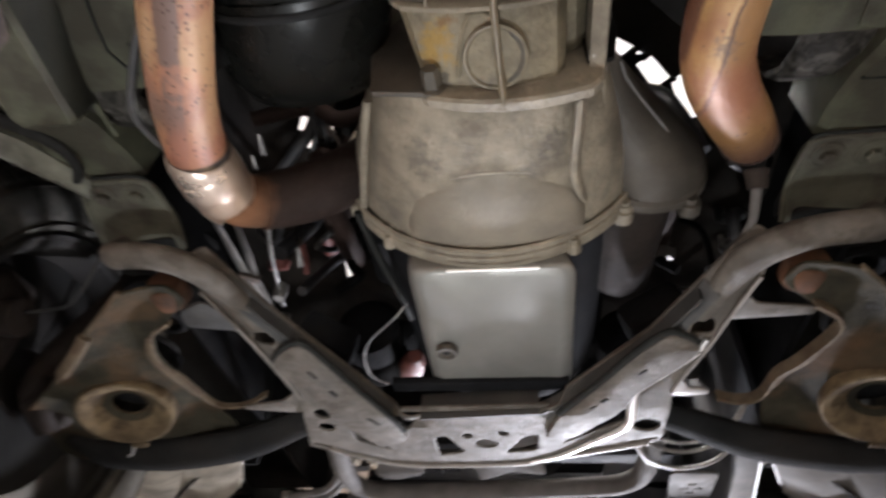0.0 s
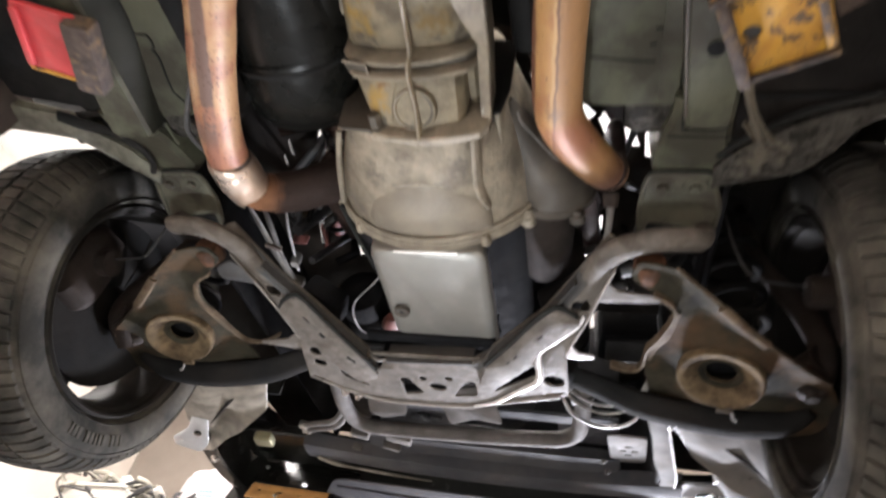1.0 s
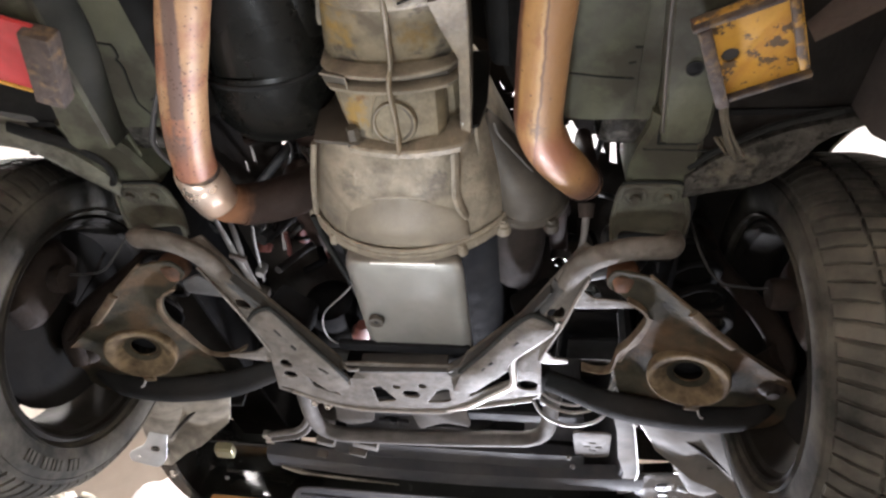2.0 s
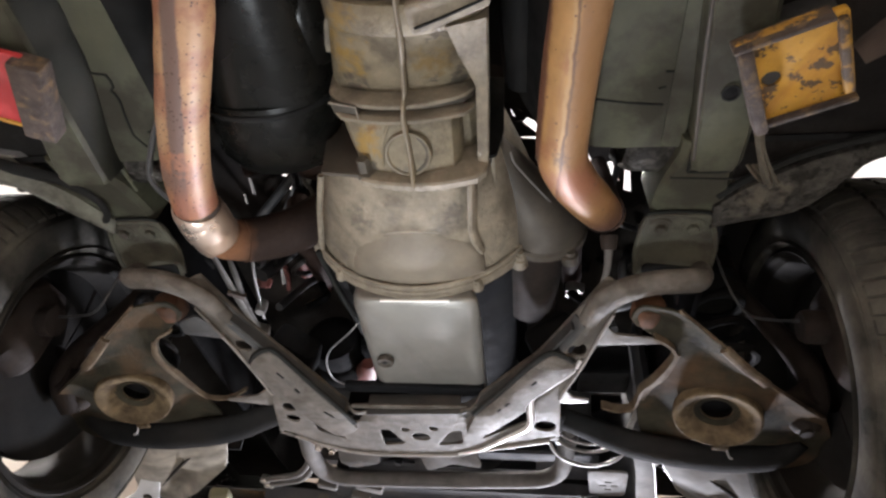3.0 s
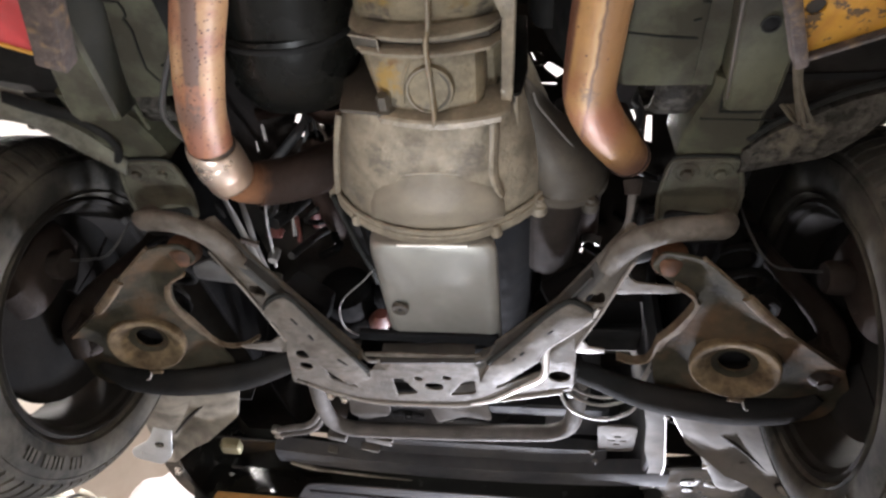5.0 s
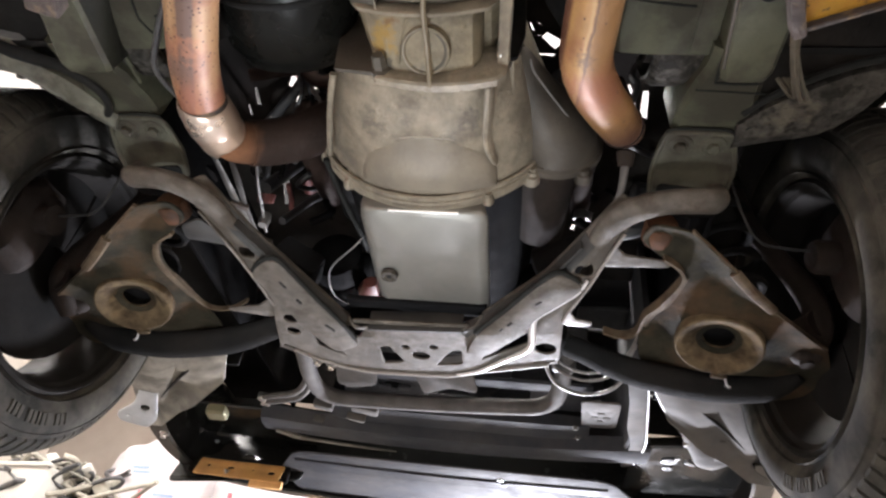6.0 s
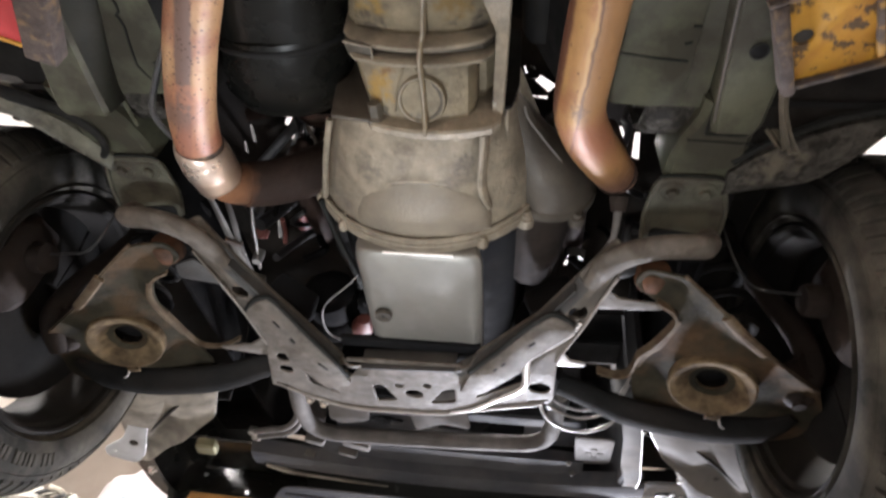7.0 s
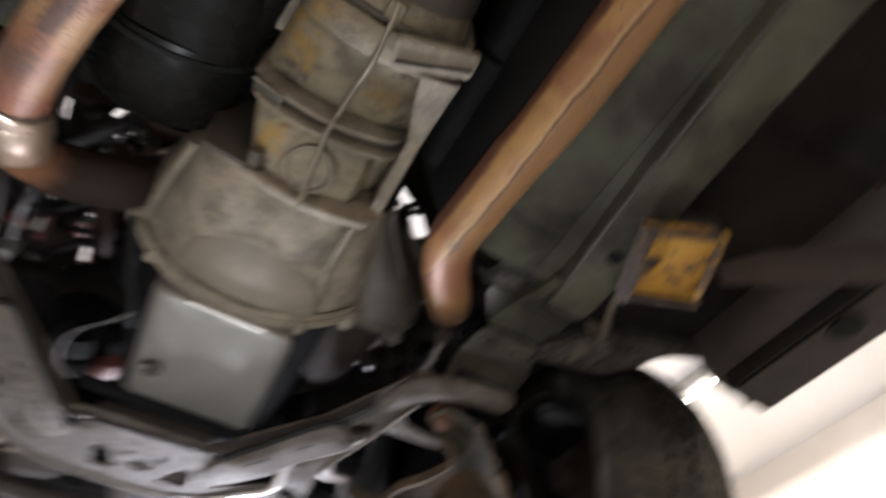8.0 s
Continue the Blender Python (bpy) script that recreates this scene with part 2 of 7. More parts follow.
TYRE = material("tyre_rubber", (0.026, 0.025, 0.023), 0.85, 0, 0.35, 12, (0.110, 0.101, 0.084), 0.65, 9, 0.3, 220, spec=0.04)
RUBBER = material("black_rubber", (0.012, 0.012, 0.012), 0.6, 0, 0.25, 20, (0.05, 0.045, 0.04), 0.4, 12, 0.1, 150)
RIM = material("dull_wheel_alloy", (0.018, 0.017, 0.016), 0.75, 0.0, 0.3, 10, (0.013, 0.011, 0.009), 0.8, 8, 0.1, 120, spec=0.05)
BRAKE = material("rusty_brake_steel", (0.018, 0.0125, 0.0098), 0.85, 0.0, 0.35, 18, (0.014, 0.011, 0.010), 0.6, 12, 0.35, 150, spec=0.2)
BLACK = material("black_engine_paint", (0.0065, 0.0065, 0.007), 0.8, 0.0, 0.4, 16, (0.014, 0.0125, 0.011), 0.5, 9, 0.3, 150, spec=0.02)
SHELL = material("black_lacquered_shell", (0.0045, 0.0045, 0.004), 0.28, 0, 0.3, 6, (0.012, 0.012, 0.010), 0.4, 5, 0.06, 60, spec=0.16)
COATED = material("glossy_dark_rail_coating", (0.012, 0.0125, 0.0105), 0.36, 0, 0.35, 10, (0.024, 0.023, 0.018), 0.6, 9, 0.2, 70, spec=0.12)
LOOM = material("dirty_olive_wire_sleeve", (0.070, 0.058, 0.038), 0.7, 0, 0.4, 30, (0.026, 0.021, 0.015), 0.7, 26)
OLD_YELLOW = material("rusted_yellow_paint", (0.26, 0.135, 0.014), 0.7, 0, 0.3, 20, (0.036, 0.022, 0.014), 0.95, 60, 0.5, 150, dirt_range=(0.44, 0.54))
GLOSS_BLACK = material("glossy_black_shell", (0.008, 0.008, 0.0075), 0.2, 0, 0.3, 6, (0.018, 0.018, 0.015), 0.4, 5, 0.06, 60, spec=0.25)
PLASTIC = material("black_undertray_plastic", (0.030, 0.031, 0.035), 0.75, 0, 0.3, 8, (0.075, 0.07, 0.066), 0.5, 6, 0.2, 120, spec=0.12)
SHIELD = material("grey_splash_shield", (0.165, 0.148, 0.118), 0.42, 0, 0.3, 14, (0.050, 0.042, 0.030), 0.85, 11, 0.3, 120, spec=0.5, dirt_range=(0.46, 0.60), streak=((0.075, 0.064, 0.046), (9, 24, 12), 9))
STEEL = material("bare_steel", (0.42, 0.41, 0.39), 0.3, 0.95, 0.2, 20, (0.16, 0.13, 0.1), 0.5, 20, 0.08, 200)
GLEAM = material("gleaming_strip_metal", (0.74, 0.72, 0.68), 0.5, 0.2, 0.1, 30)
ZINC = material("zinc_plate", (0.50, 0.52, 0.54), 0.4, 0.7, 0.15, 12, (0.25, 0.25, 0.24), 0.4, 9, 0.06, 150)
YELLOW = material("chipped_yellow_paint", (0.40, 0.205, 0.014), 0.6, 0, 0.3, 14, (0.045, 0.028, 0.016), 0.92, 72, 0.3, 150, dirt_range=(0.535, 0.585), streak=((0.30, 0.13, 0.012), (30, 12, 20), 20))
RED = material("scuffed_red_paint", (0.42, 0.025, 0.03), 0.5, 0, 0.2, 9, (0.16, 0.02, 0.02), 0.5, 12, 0.1, 150)
RUST = material("crusted_rust", (0.045, 0.032, 0.026), 0.85, 0.1, 0.5, 45, (0.20, 0.125, 0.05), 0.6, 48, 0.7, 120, dirt_range=(0.52, 0.68))
PRIMER = material("orange_primer", (0.55, 0.30, 0.10), 0.6, 0, 0.15, 12, (0.3, 0.15, 0.06), 0.5, 25, 0.1, 150)
HOSE = material("hose_rubber", (0.03, 0.03, 0.032), 0.45, 0, 0.2, 20, (0.08, 0.075, 0.07), 0.4, 14, 0.1, 150)
ALU = material("aluminium_line", (0.22, 0.21, 0.20), 0.45, 0.6, 0.2, 20, (0.12, 0.11, 0.10), 0.5, 18)
RED_CAP = material("red_plastic", (0.17, 0.055, 0.046), 0.55, 0, 0.3, 20, (0.07, 0.028, 0.026), 0.5, 20)
WIRE = material("beige_wire_sleeve", (0.11, 0.096, 0.080), 0.6, 0, 0.25, 30, (0.06, 0.05, 0.042), 0.6, 30)
CONCRETE = material("stained_concrete", (0.225, 0.227, 0.228), 0.8, 0, 0.14, 2.5, (0.15, 0.142, 0.134), 0.6, 1.2, 0.2, 40)
WALL = material("white_wall_paint", (0.78, 0.74, 0.68), 0.85, 0, 0.06, 2, (0.55, 0.46, 0.36), 0.5, 1.1, 0.08, 60)
FRONT_WALL = material("grimy_wall_paint", (0.26, 0.225, 0.195), 0.85, 0, 0.15, 2, (0.15, 0.115, 0.095), 0.6, 1.4, 0.08, 60)
CEIL = material("white_ceiling_paint", (0.82, 0.81, 0.78), 0.9, 0, 0.04, 2, (0.7, 0.66, 0.6), 0.4, 1)
DARK_RED = material("dark_red_wall_band", (0.16, 0.02, 0.025), 0.6, 0, 0.15, 3)
CRATE = material("white_crate_plastic", (0.36, 0.35, 0.32), 0.5, 0, 0.12, 8, (0.34, 0.30, 0.24), 0.5, 8)
SACK = material("printed_plastic_sack", (0.36, 0.335, 0.34), 0.45, 0, 0.12, 7, (0.38, 0.32, 0.32), 0.5, 6, 0.3, 25)
PRINT_BLUE = material("blue_print", (0.15, 0.22, 0.5), 0.5, 0, 0.1, 20)
PRINT_RED = material("red_print", (0.6, 0.06, 0.08), 0.5, 0, 0.1, 20)
CABLE = material("dusty_cable", (0.25, 0.235, 0.195), 0.7, 0, 0.35, 14, (0.11, 0.098, 0.075), 0.6, 12)
CABLE_DARK = material("dark_cable", (0.10, 0.10, 0.085), 0.6, 0, 0.3, 14, (0.25, 0.22, 0.17), 0.5, 12)
WOOD = material("shelf_board", (0.32, 0.22, 0.13), 0.7, 0, 0.2, 9, (0.18, 0.12, 0.08), 0.5, 4)
TUBE_GLASS = glowing("lit_tube", (1.0, 0.94, 0.84), 14)
LAMP_FACE = glowing("lit_lamp_face", (0.9, 0.95, 1.0), 10)
LIFT_GREY = material("lift_arm_dirty_paint", (0.026, 0.02, 0.018), 0.7, 0.1, 0.35, 12, (0.05, 0.033, 0.024), 0.6, 9, 0.3, 120)


# ---- mesh tools ----
def place_of(ob):
    m = ob.matrix_parent_inverse @ ob.matrix_basis if ob.parent else ob.matrix_basis
    return place_of(ob.parent) @ m if ob.parent else m.copy()


def part(name, bm, mat, parent=None, label="", sharp=38):
    me = bpy.data.meshes.new(name)
    bmesh.ops.recalc_face_normals(bm, faces=bm.faces)
    bm.to_mesh(me)
    bm.free()
    me.materials.append(mat)
    me.shade_smooth()
    me.set_sharp_from_angle(angle=radians(sharp))
    ob = new(name, me)
    if parent:
        ob.parent = parent
        ob.matrix_parent_inverse = place_of(parent).inverted()
    if label:
        tagged(ob, label)
    return ob


def thing(name, base, label, category, group="", kind=""):
    ob = new(name)
    ob.empty_display_size = 0.05
    ob.location = base
    return tagged(ob, label, category, group, kind)


def solo(name, bm, mat, label, category, group="", kind="", sharp=38):
    return tagged(part(name, bm, mat, None, "", sharp), label, category, group, kind)


def rounded(pts, r, n=4):
    """A closed outline with its corners rounded."""
    out, pts = [], [Vector(p[:2]) for p in pts]
    for i, p in enumerate(pts):
        a, b = pts[i - 1] - p, pts[(i + 1) % len(pts)] - p
        k = min(r, a.length * 0.45, b.length * 0.45)
        p0, p1 = p + a.normalized() * k, p + b.normalized() * k
        for j in range(n + 1):
            u = j / n
            out.append(p0 * (1 - u) ** 2 + p * 2 * u * (1 - u) + p1 * u * u)
    return out


def ring(x, y, r, n=20, sx=1.0):
    return [Vector((x + sx * r * math.cos(2 * math.pi * i / n), y + r * math.sin(2 * math.pi * i / n))) for i in range(n)]


def plate(outline, holes=(), z=0.0, thick=0.004, bevel=0.001, height=None, cuts=(), m=None, grid=None):
    """A plate in the plane of x and y with holes; its underside at z, or at height(x, y)."""
    cu = bpy.data.curves.new("outline", "CURVE")
    cu.dimensions, cu.fill_mode, cu.extrude, cu.bevel_depth, cu.bevel_resolution = "2D", "BOTH", thick / 2 - bevel, bevel, 1
    for loop in (outline, *holes):
        sp = cu.splines.new("POLY")
        sp.points.add(len(loop) - 1)
        for p, v in zip(sp.points, loop):
            p.co = (v[0], v[1], 0, 1)
        sp.use_cyclic_u = True
    ob = new("outline", cu)
    me = bpy.data.meshes.new_from_object(ob.evaluated_get(bpy.context.evaluated_depsgraph_get()))
    bpy.data.objects.remove(ob)
    bpy.data.curves.remove(cu)
    bm = bmesh.new()
    bm.from_mesh(me)
    bpy.data.meshes.remove(me)
    bmesh.ops.remove_doubles(bm, verts=bm.verts, dist=1e-5)
    for u in np.arange(*grid[0]) if grid else ():
        bmesh.ops.bisect_plane(bm, geom=bm.verts[:] + bm.edges[:] + bm.faces[:], plane_co=(u, 0, 0), plane_no=(1, 0, 0))
    for u in np.arange(*grid[1]) if grid else ():
        bmesh.ops.bisect_plane(bm, geom=bm.verts[:] + bm.edges[:] + bm.faces[:], plane_co=(0, u, 0), plane_no=(0, 1, 0))
    for co, no in cuts:
        bmesh.ops.bisect_plane(bm, geom=bm.verts[:] + bm.edges[:] + bm.faces[:], plane_co=co, plane_no=no)
    for v in bm.verts:
        v.co.z += thick / 2 + (height(v.co.x, v.co.y) if height else z)
    if m:
        bm.transform(m)
    return bm


def away(x, y, line):
    """How far a point lies from a line of points."""
    best = 9.0
    for (ax, ay), (bx, by) in zip(line, line[1:]):
        dx, dy = bx - ax, by - ay
        u = max(0.0, min(1.0, ((x - ax) * dx + (y - ay) * dy) / (dx * dx + dy * dy)))
        best = min(best, math.hypot(x - ax - u * dx, y - ay - u * dy))
    return best


def box(bm, centre, size, rot=(0, 0, 0), bevel=0.003, seg=2):
    made = bmesh.ops.create_cube(bm, size=1)["verts"]
    m = Matrix.LocRotScale(centre, Euler([radians(a) for a in rot]), size)
    bmesh.ops.transform(bm, matrix=m, verts=made)
    if bevel:
        edges = list({e for v in made for e in v.link_edges})
        bmesh.ops.bevel(bm, geom=edges, offset=min(bevel, 0.45 * min(size)), segments=seg, affect="EDGES", profile=0.5)
    return bm


def curve_points(pts, steps=6, closed=False):
    pts = [Vector(p) for p in pts]
    if len(pts) < 3 or steps < 2:
        return pts
    out = []
    for i in range(len(pts) - 1):
        p0, p1, p2, p3 = pts[max(i - 1, 0)], pts[i], pts[i + 1], pts[min(i + 2, len(pts) - 1)]
        for k in range(steps):
            t = k / steps
            out.append(0.5 * ((2 * p1) + (p2 - p0) * t + (2 * p0 - 5 * p1 + 4 * p2 - p3) * t * t + (3 * p1 - p0 - 3 * p2 + p3) * t ** 3))
    return out + [pts[-1]]


def tube(bm, pts, r, n=14, steps=6, flat=1.0):
    """A round bar along a smooth line; r may be one radius or one for each given point."""
    line = curve_points(pts, steps)
    radii = np.interp(np.linspace(0, 1, len(line)), np.linspace(0, 1, len(pts)), r if hasattr(r, "__len__") else [r] * len(pts))
    radii, up, rings = [float(v) for v in radii], Vector((0.13, 0.21, 0.97)), []
    for i, p in enumerate(line):
        along = (line[min(i + 1, len(line) - 1)] - line[max(i - 1, 0)]).normalized()
        side = along.cross(up).normalized()
        up = side.cross(along).normalized()
        rings.append([bm.verts.new(p + radii[i] * (math.cos(a) * side + flat * math.sin(a) * up)) for a in np.arange(n) * 2 * math.pi / n])
    join(bm, rings)
    return bm


def join(bm, rings, cap=True):
    for a, b in zip(rings, rings[1:]):
        for i in range(len(a)):
            bm.faces.new((a[i - 1], a[i], b[i], b[i - 1]))
    if cap:
        bm.faces.new(rings[0])
        bm.faces.new(rings[-1][::-1])


def lathe(bm, profile, m, n=36, closed=False):
    rings = [[bm.verts.new(m @ Vector((r * math.cos(a), r * math.sin(a), h))) for a in np.arange(n) * 2 * math.pi / n] for r, h in profile]
    join(bm, rings + ([rings[0]] if closed else []), cap=not closed)
    return bm


def section(y, x, z, hw, hh, p=2.0, n=32):
    """A rounded outline across the car at y; p above 2 makes it squarer."""
    out = []
    for a in np.arange(n) * 2 * math.pi / n:
        c, s = math.cos(a), math.sin(a)
        out.append(Vector((x + hw * math.copysign(abs(c) ** (2 / p), c), y, z + hh * math.copysign(abs(s) ** (2 / p), s))))
    return out


def loft(bm, sections):
    join(bm, [[bm.verts.new(v) for v in s] for s in sections])
    return bm


def sheet(bm, profile, y0, y1, thick=0.006, steps=1, shape=None):
    """A pressed sheet: a line of (x, z) drawn along y, thick upwards."""
    rows = []
    for y in np.linspace(y0, y1, steps + 1):
        line = [Vector((x, y, z)) for x, z in profile]
        loop = line + [v + Vector((0, 0, thick)) for v in reversed(line)]
        rows.append([bm.verts.new(shape(v) if shape else v) for v in loop])
    join(bm, rows)
    return bm


def bolt(bm, at, r, h, m=Matrix()):
    """A hexagon head with its washer, pointing along the local -z."""
    mm = Matrix.Translation(at) @ m
    lathe(bm, [(r * 1.5, 0.001), (r * 1.5, -h * 0.22), (0.0001 + r * 1.1, -h * 0.25)], mm, 18)
    lathe(bm, [(r, -h * 0.2), (r, -h * 0.85), (r * 0.8, -h)], mm, 6)
    return bm


from mathutils.bvhtree import BVHTree


def fresh():
    return bmesh.new()


ALONG_Y = Matrix.Rotation(-math.pi / 2, 4, "X")
ALONG_X = Matrix.Rotation(math.pi / 2, 4, "Y")

# ---- the garage ----
bm = box(fresh(), (0, 0, -0.05), (7.2, 8.4, 0.1), bevel=0)
solo("floor", bm, CONCRETE, "stained grey concrete garage floor", "floor", kind="structure")
bm = box(fresh(), (0, 0, CEILING + 0.05), (7.2, 8.4, 0.1), bevel=0)
solo("ceiling", bm, CEIL, "white painted garage ceiling", "ceiling", kind="structure")
for wname, c, s, mt, lab in (("wall_east", (2.95, 0, CEILING / 2), (0.1, 8.4, CEILING), WALL, "bright white painted garage wall"),
                             ("wall_west", (-2.95, 0, CEILING / 2), (0.1, 8.4, CEILING), WALL, "white painted garage wall"),
                             ("wall_north", (0, 3.05, CEILING / 2), (5.8, 0.1, CEILING), FRONT_WALL, "grimy beige garage wall behind the shelf"),
                             ("wall_south", (0, -4.1, CEILING / 2), (5.8, 0.1, CEILING), WALL, "white painted garage wall")):
    solo(wname, box(fresh(), c, s, bevel=0), mt, lab, "wall", kind="structure")
solo("trim", box(fresh(), (2.894, 0, 2.2), (0.008, 8.0, 0.16), bevel=0.002), DARK_RED, "dark red painted band on the wall", "trim", kind="structure")


def tube_light(x, y):
    t = thing("ceiling_light", (x, y, CEILING), "white fluorescent batten with a lit tube on the ceiling", "ceiling light", "ceiling lights")
    b = fresh()
    loft(b, [section(y - 0.62, x, CEILING - 0.03, 0.05, 0.03, 4), section(y + 0.62, x, CEILING - 0.03, 0.05, 0.03, 4)])
    part("housing", b, CRATE, t)
    b = fresh()
    lathe(b, [(0.013, -0.59), (0.0131, 0.59)], Matrix.Translation((x, y, CEILING - 0.085)) @ ALONG_Y, 16)
    part("tube", b, TUBE_GLASS, t, "lit fluorescent tube")
    for e in (-0.595, 0.595):
        part("socket", box(fresh(), (x, y + e, CEILING - 0.075), (0.03, 0.02, 0.05)), CRATE, t)
    return t


for tx, ty in TUBES:
    tube_light(tx, ty)



def stand_lamp(at, target, lab):
    lamp = thing("work_lamp", (at.x, at.y, 0), lab, "work lamp", "work lamps")
    aim = look(at, target)
    b = box(fresh(), (0, 0, 0.05), (0.2, 0.14, 0.05), bevel=0.01)
    b.transform(aim)
    part("housing", b, PLASTIC, lamp)
    b = box(fresh(), (0, 0, 0.02), (0.16, 0.1, 0.006), bevel=0.002)
    b.transform(aim)
    part("lens", b, LAMP_FACE, lamp, "lit lamp face")
    back = at + (at - Vector(target)).normalized() * 0.06
    part("pole", tube(fresh(), [(back.x, back.y, back.z - 0.06), (back.x, back.y, 0.3)], 0.012), STEEL, lamp)
    for k in range(3):
        a = k * 2.094 + 0.5
        part("leg", tube(fresh(), [(back.x, back.y, 0.42), (back.x + 0.3 * math.cos(a), back.y + 0.3 * math.sin(a), 0.008)], 0.008), STEEL, lamp)
    return lamp


stand_lamp(WORK, WORK_AIM, "unseen black lamp on a tripod, added to light the gearbox from below")
stand_lamp(FRONT, FRONT_AIM, "black lamp on a tripod in front of the car")

# ---- the car's underbody ----
RAIL_IN, RAIL_OUT, RAIL_Z, FLOOR_Z = 0.392, 0.458, 1.832, 1.868
body = thing("car_body", (0, 0.0, RAIL_Z), "olive-grey painted car underbody raised on a lift", "car body")


for sx in (-1, 1):
    # floor pan, running up into the tunnel
    prof = [(sx * x, z) for x, z in ((0.272, 1.8745), (0.295, 1.871), (0.32, FLOOR_Z), (0.396, FLOOR_Z))]
    part("floor_panel", sheet(fresh(), prof, -1.7, -0.425, steps=1), UNDERBODY, body)
    prof = [(sx * x, z) for x, z in ((0.0, 2.11), (0.12, 2.10), (0.175, 2.06), (0.2, 1.97), (0.225, 1.90), (0.245, 1.882), (0.272, 1.8745))]
    part("tunnel_wall", sheet(fresh(), prof, -1.7, -0.425, steps=1), NEAR_BLACK, body, "black-coated tunnel wall")
    # toe board: vertical sheet in front of the floor
    b = fresh()
    line = [(-0.425, 1.872), (-0.418, 1.9), (-0.412, 1.96), (-0.41, 2.3)]
    rows = []
    for x in (sx * 0.24, sx * 0.40, sx * 0.74):
        rows.append([b.verts.new((x, y, z)) for y, z in line] + [b.verts.new((x, y - 0.006, z + 0.004)) for y, z in reversed(line)])
    join(b, rows)
    part("toe_board", b, NEAR_BLACK, body)
    # longitudinal rail: a long box, then a wider front piece set a little higher
    def rail_in(y):
        """The near-side rail opens outwards towards the front."""
        return float(np.interp(y, [-1.7, -0.644, -0.545, -0.43], [0.31, 0.352, 0.361, 0.371] if sx < 0 else [0.33, 0.380, 0.388, 0.400]))
    def rail_out(y):
        return float(np.interp(y, [-1.7, -0.644, -0.545, -0.492, -0.43], [0.376, 0.416, 0.424, 0.430, 0.444] if sx < 0 else [0.40, 0.448, 0.455, 0.458, 0.458]))
    b = fresh()
    rows = []
    for y, up, nar in ((-1.7, 0, 0), (-0.9, 0, 0), (-0.644, 0, 0), (-0.545, 0, 0), (-0.492, 0, 0), (-0.448, 0, 0), (-0.425, 0, 0), (-0.412, 0.002, 0.004), (-0.404, 0.012, 0.012)):
        i, o, z = rail_in(y) + nar, rail_out(y) - nar, RAIL_Z + up
        rows.append([b.verts.new((sx * x, y, zz)) for x, zz in ((i - 0.004, 1.93), (i, z + 0.006), (i + 0.006, z), (o - 0.006, z), (o, z + 0.006), (o + 0.004, 1.93))])
    join(b, rows)
    rail = part("rail", b, UNDERBODY, body)
    b = fresh()
    rows = []
    for y in (-0.45, -0.425, -0.385, -0.34, -0.30):
        z = float(np.interp(y, [-0.45, -0.425, -0.385, -0.30], [1.843, 1.846, 1.860, 1.874]))
        w = float(np.interp(y, [-0.425, -0.34], [0.002, 0.012]))
        i, o = RAIL_IN - w * 1.5, RAIL_OUT + w
        rows.append([b.verts.new((sx * x, y, zz)) for x, zz in ((i - 0.004, 1.95), (i, z + 0.008), (i + 0.008, z), (o - 0.008, z), (o, z + 0.008), (o + 0.004, 1.95))])
    join(b, rows)
    part("rail_front", b, UNDERBODY, body)
    # kick panel closing the floor in front beside the rail
    b = fresh()
    rows = []
    for y, z in ((-0.43, 1.869), (-0.40, 1.873), (-0.365, 1.89), (-0.335, 1.925), (-0.32, 1.99)):
        rows.append([b.verts.new((sx * x, y, z + dz)) for x, dz in ((0.332, 0.012), (0.345, 0.002), (0.392, 0), (0.392, 0.008), (0.345, 0.01), (0.332, 0.02))])
    join(b, rows)
    part("kick_panel", b, UNDERCOAT, body, "", 60)
    if sx < 0:
        b = fresh()
        rows = []
        for y in (-1.7, -0.9, -0.644, -0.556, -0.474, -0.44, -0.415):
            i = rail_in(y)
            w = float(np.interp(y, [-0.66, -0.556, -0.474, -0.43], [0.035, 0.029, 0.012, 0.006]))
            rows.append([b.verts.new((sx * x, y, z)) for x, z in ((i - w, 1.866), (i - w * 0.4, 1.848), (i + 0.0005, 1.8365), (i + 0.003, 1.842), (i - w + 0.002, 1.872))])
        join(b, rows)
        part("coated_side", b, COATED, rail, "dark glossy coated side of the rail")
    else:
        part("flange", sheet(fresh(), [(0.368, 1.866), (0.380, 1.862), (0.392, 1.860)], -0.9, -0.43, 0.003), UNDERBODY, rail)
    if sx > 0:
        part("edge_weld", tube(fresh(), [(rail_in(y) + 0.0015, y, RAIL_Z + 0.0025) for y in (-0.9, -0.75, -0.6, -0.5, -0.43)], 0.0018, 8, 2), SHIELD_DARK, rail)
        part("step_seam", tube(fresh(), [(0.386, -0.379, 1.8615), (0.43, -0.377, 1.8615), (0.470, -0.374, 1.8625)], 0.0016, 8, 2), SEAM, rail)
        part("end_seam", tube(fresh(), [(0.399, -0.47, 1.8445), (0.401, -0.409, 1.8455), (0.406, -0.4015, 1.8460), (0.448, -0.4010, 1.8460), (0.456, -0.410, 1.8455)], 0.0018, 8, 3), SEAM, rail)
    # drain hole with a dark rim
    hole = fresh()
    lathe(hole, [(0.0085, 0.001), (0.0100, 0.0), (0.0100, -0.0012), (0.0080, -0.0012), (0.0078, 0.002)], Matrix.Translation((sx * 0.422, -0.525, RAIL_Z)), 24, closed=True)
    if sx > 0:
        part("drain_hole", hole, SEAM, rail)
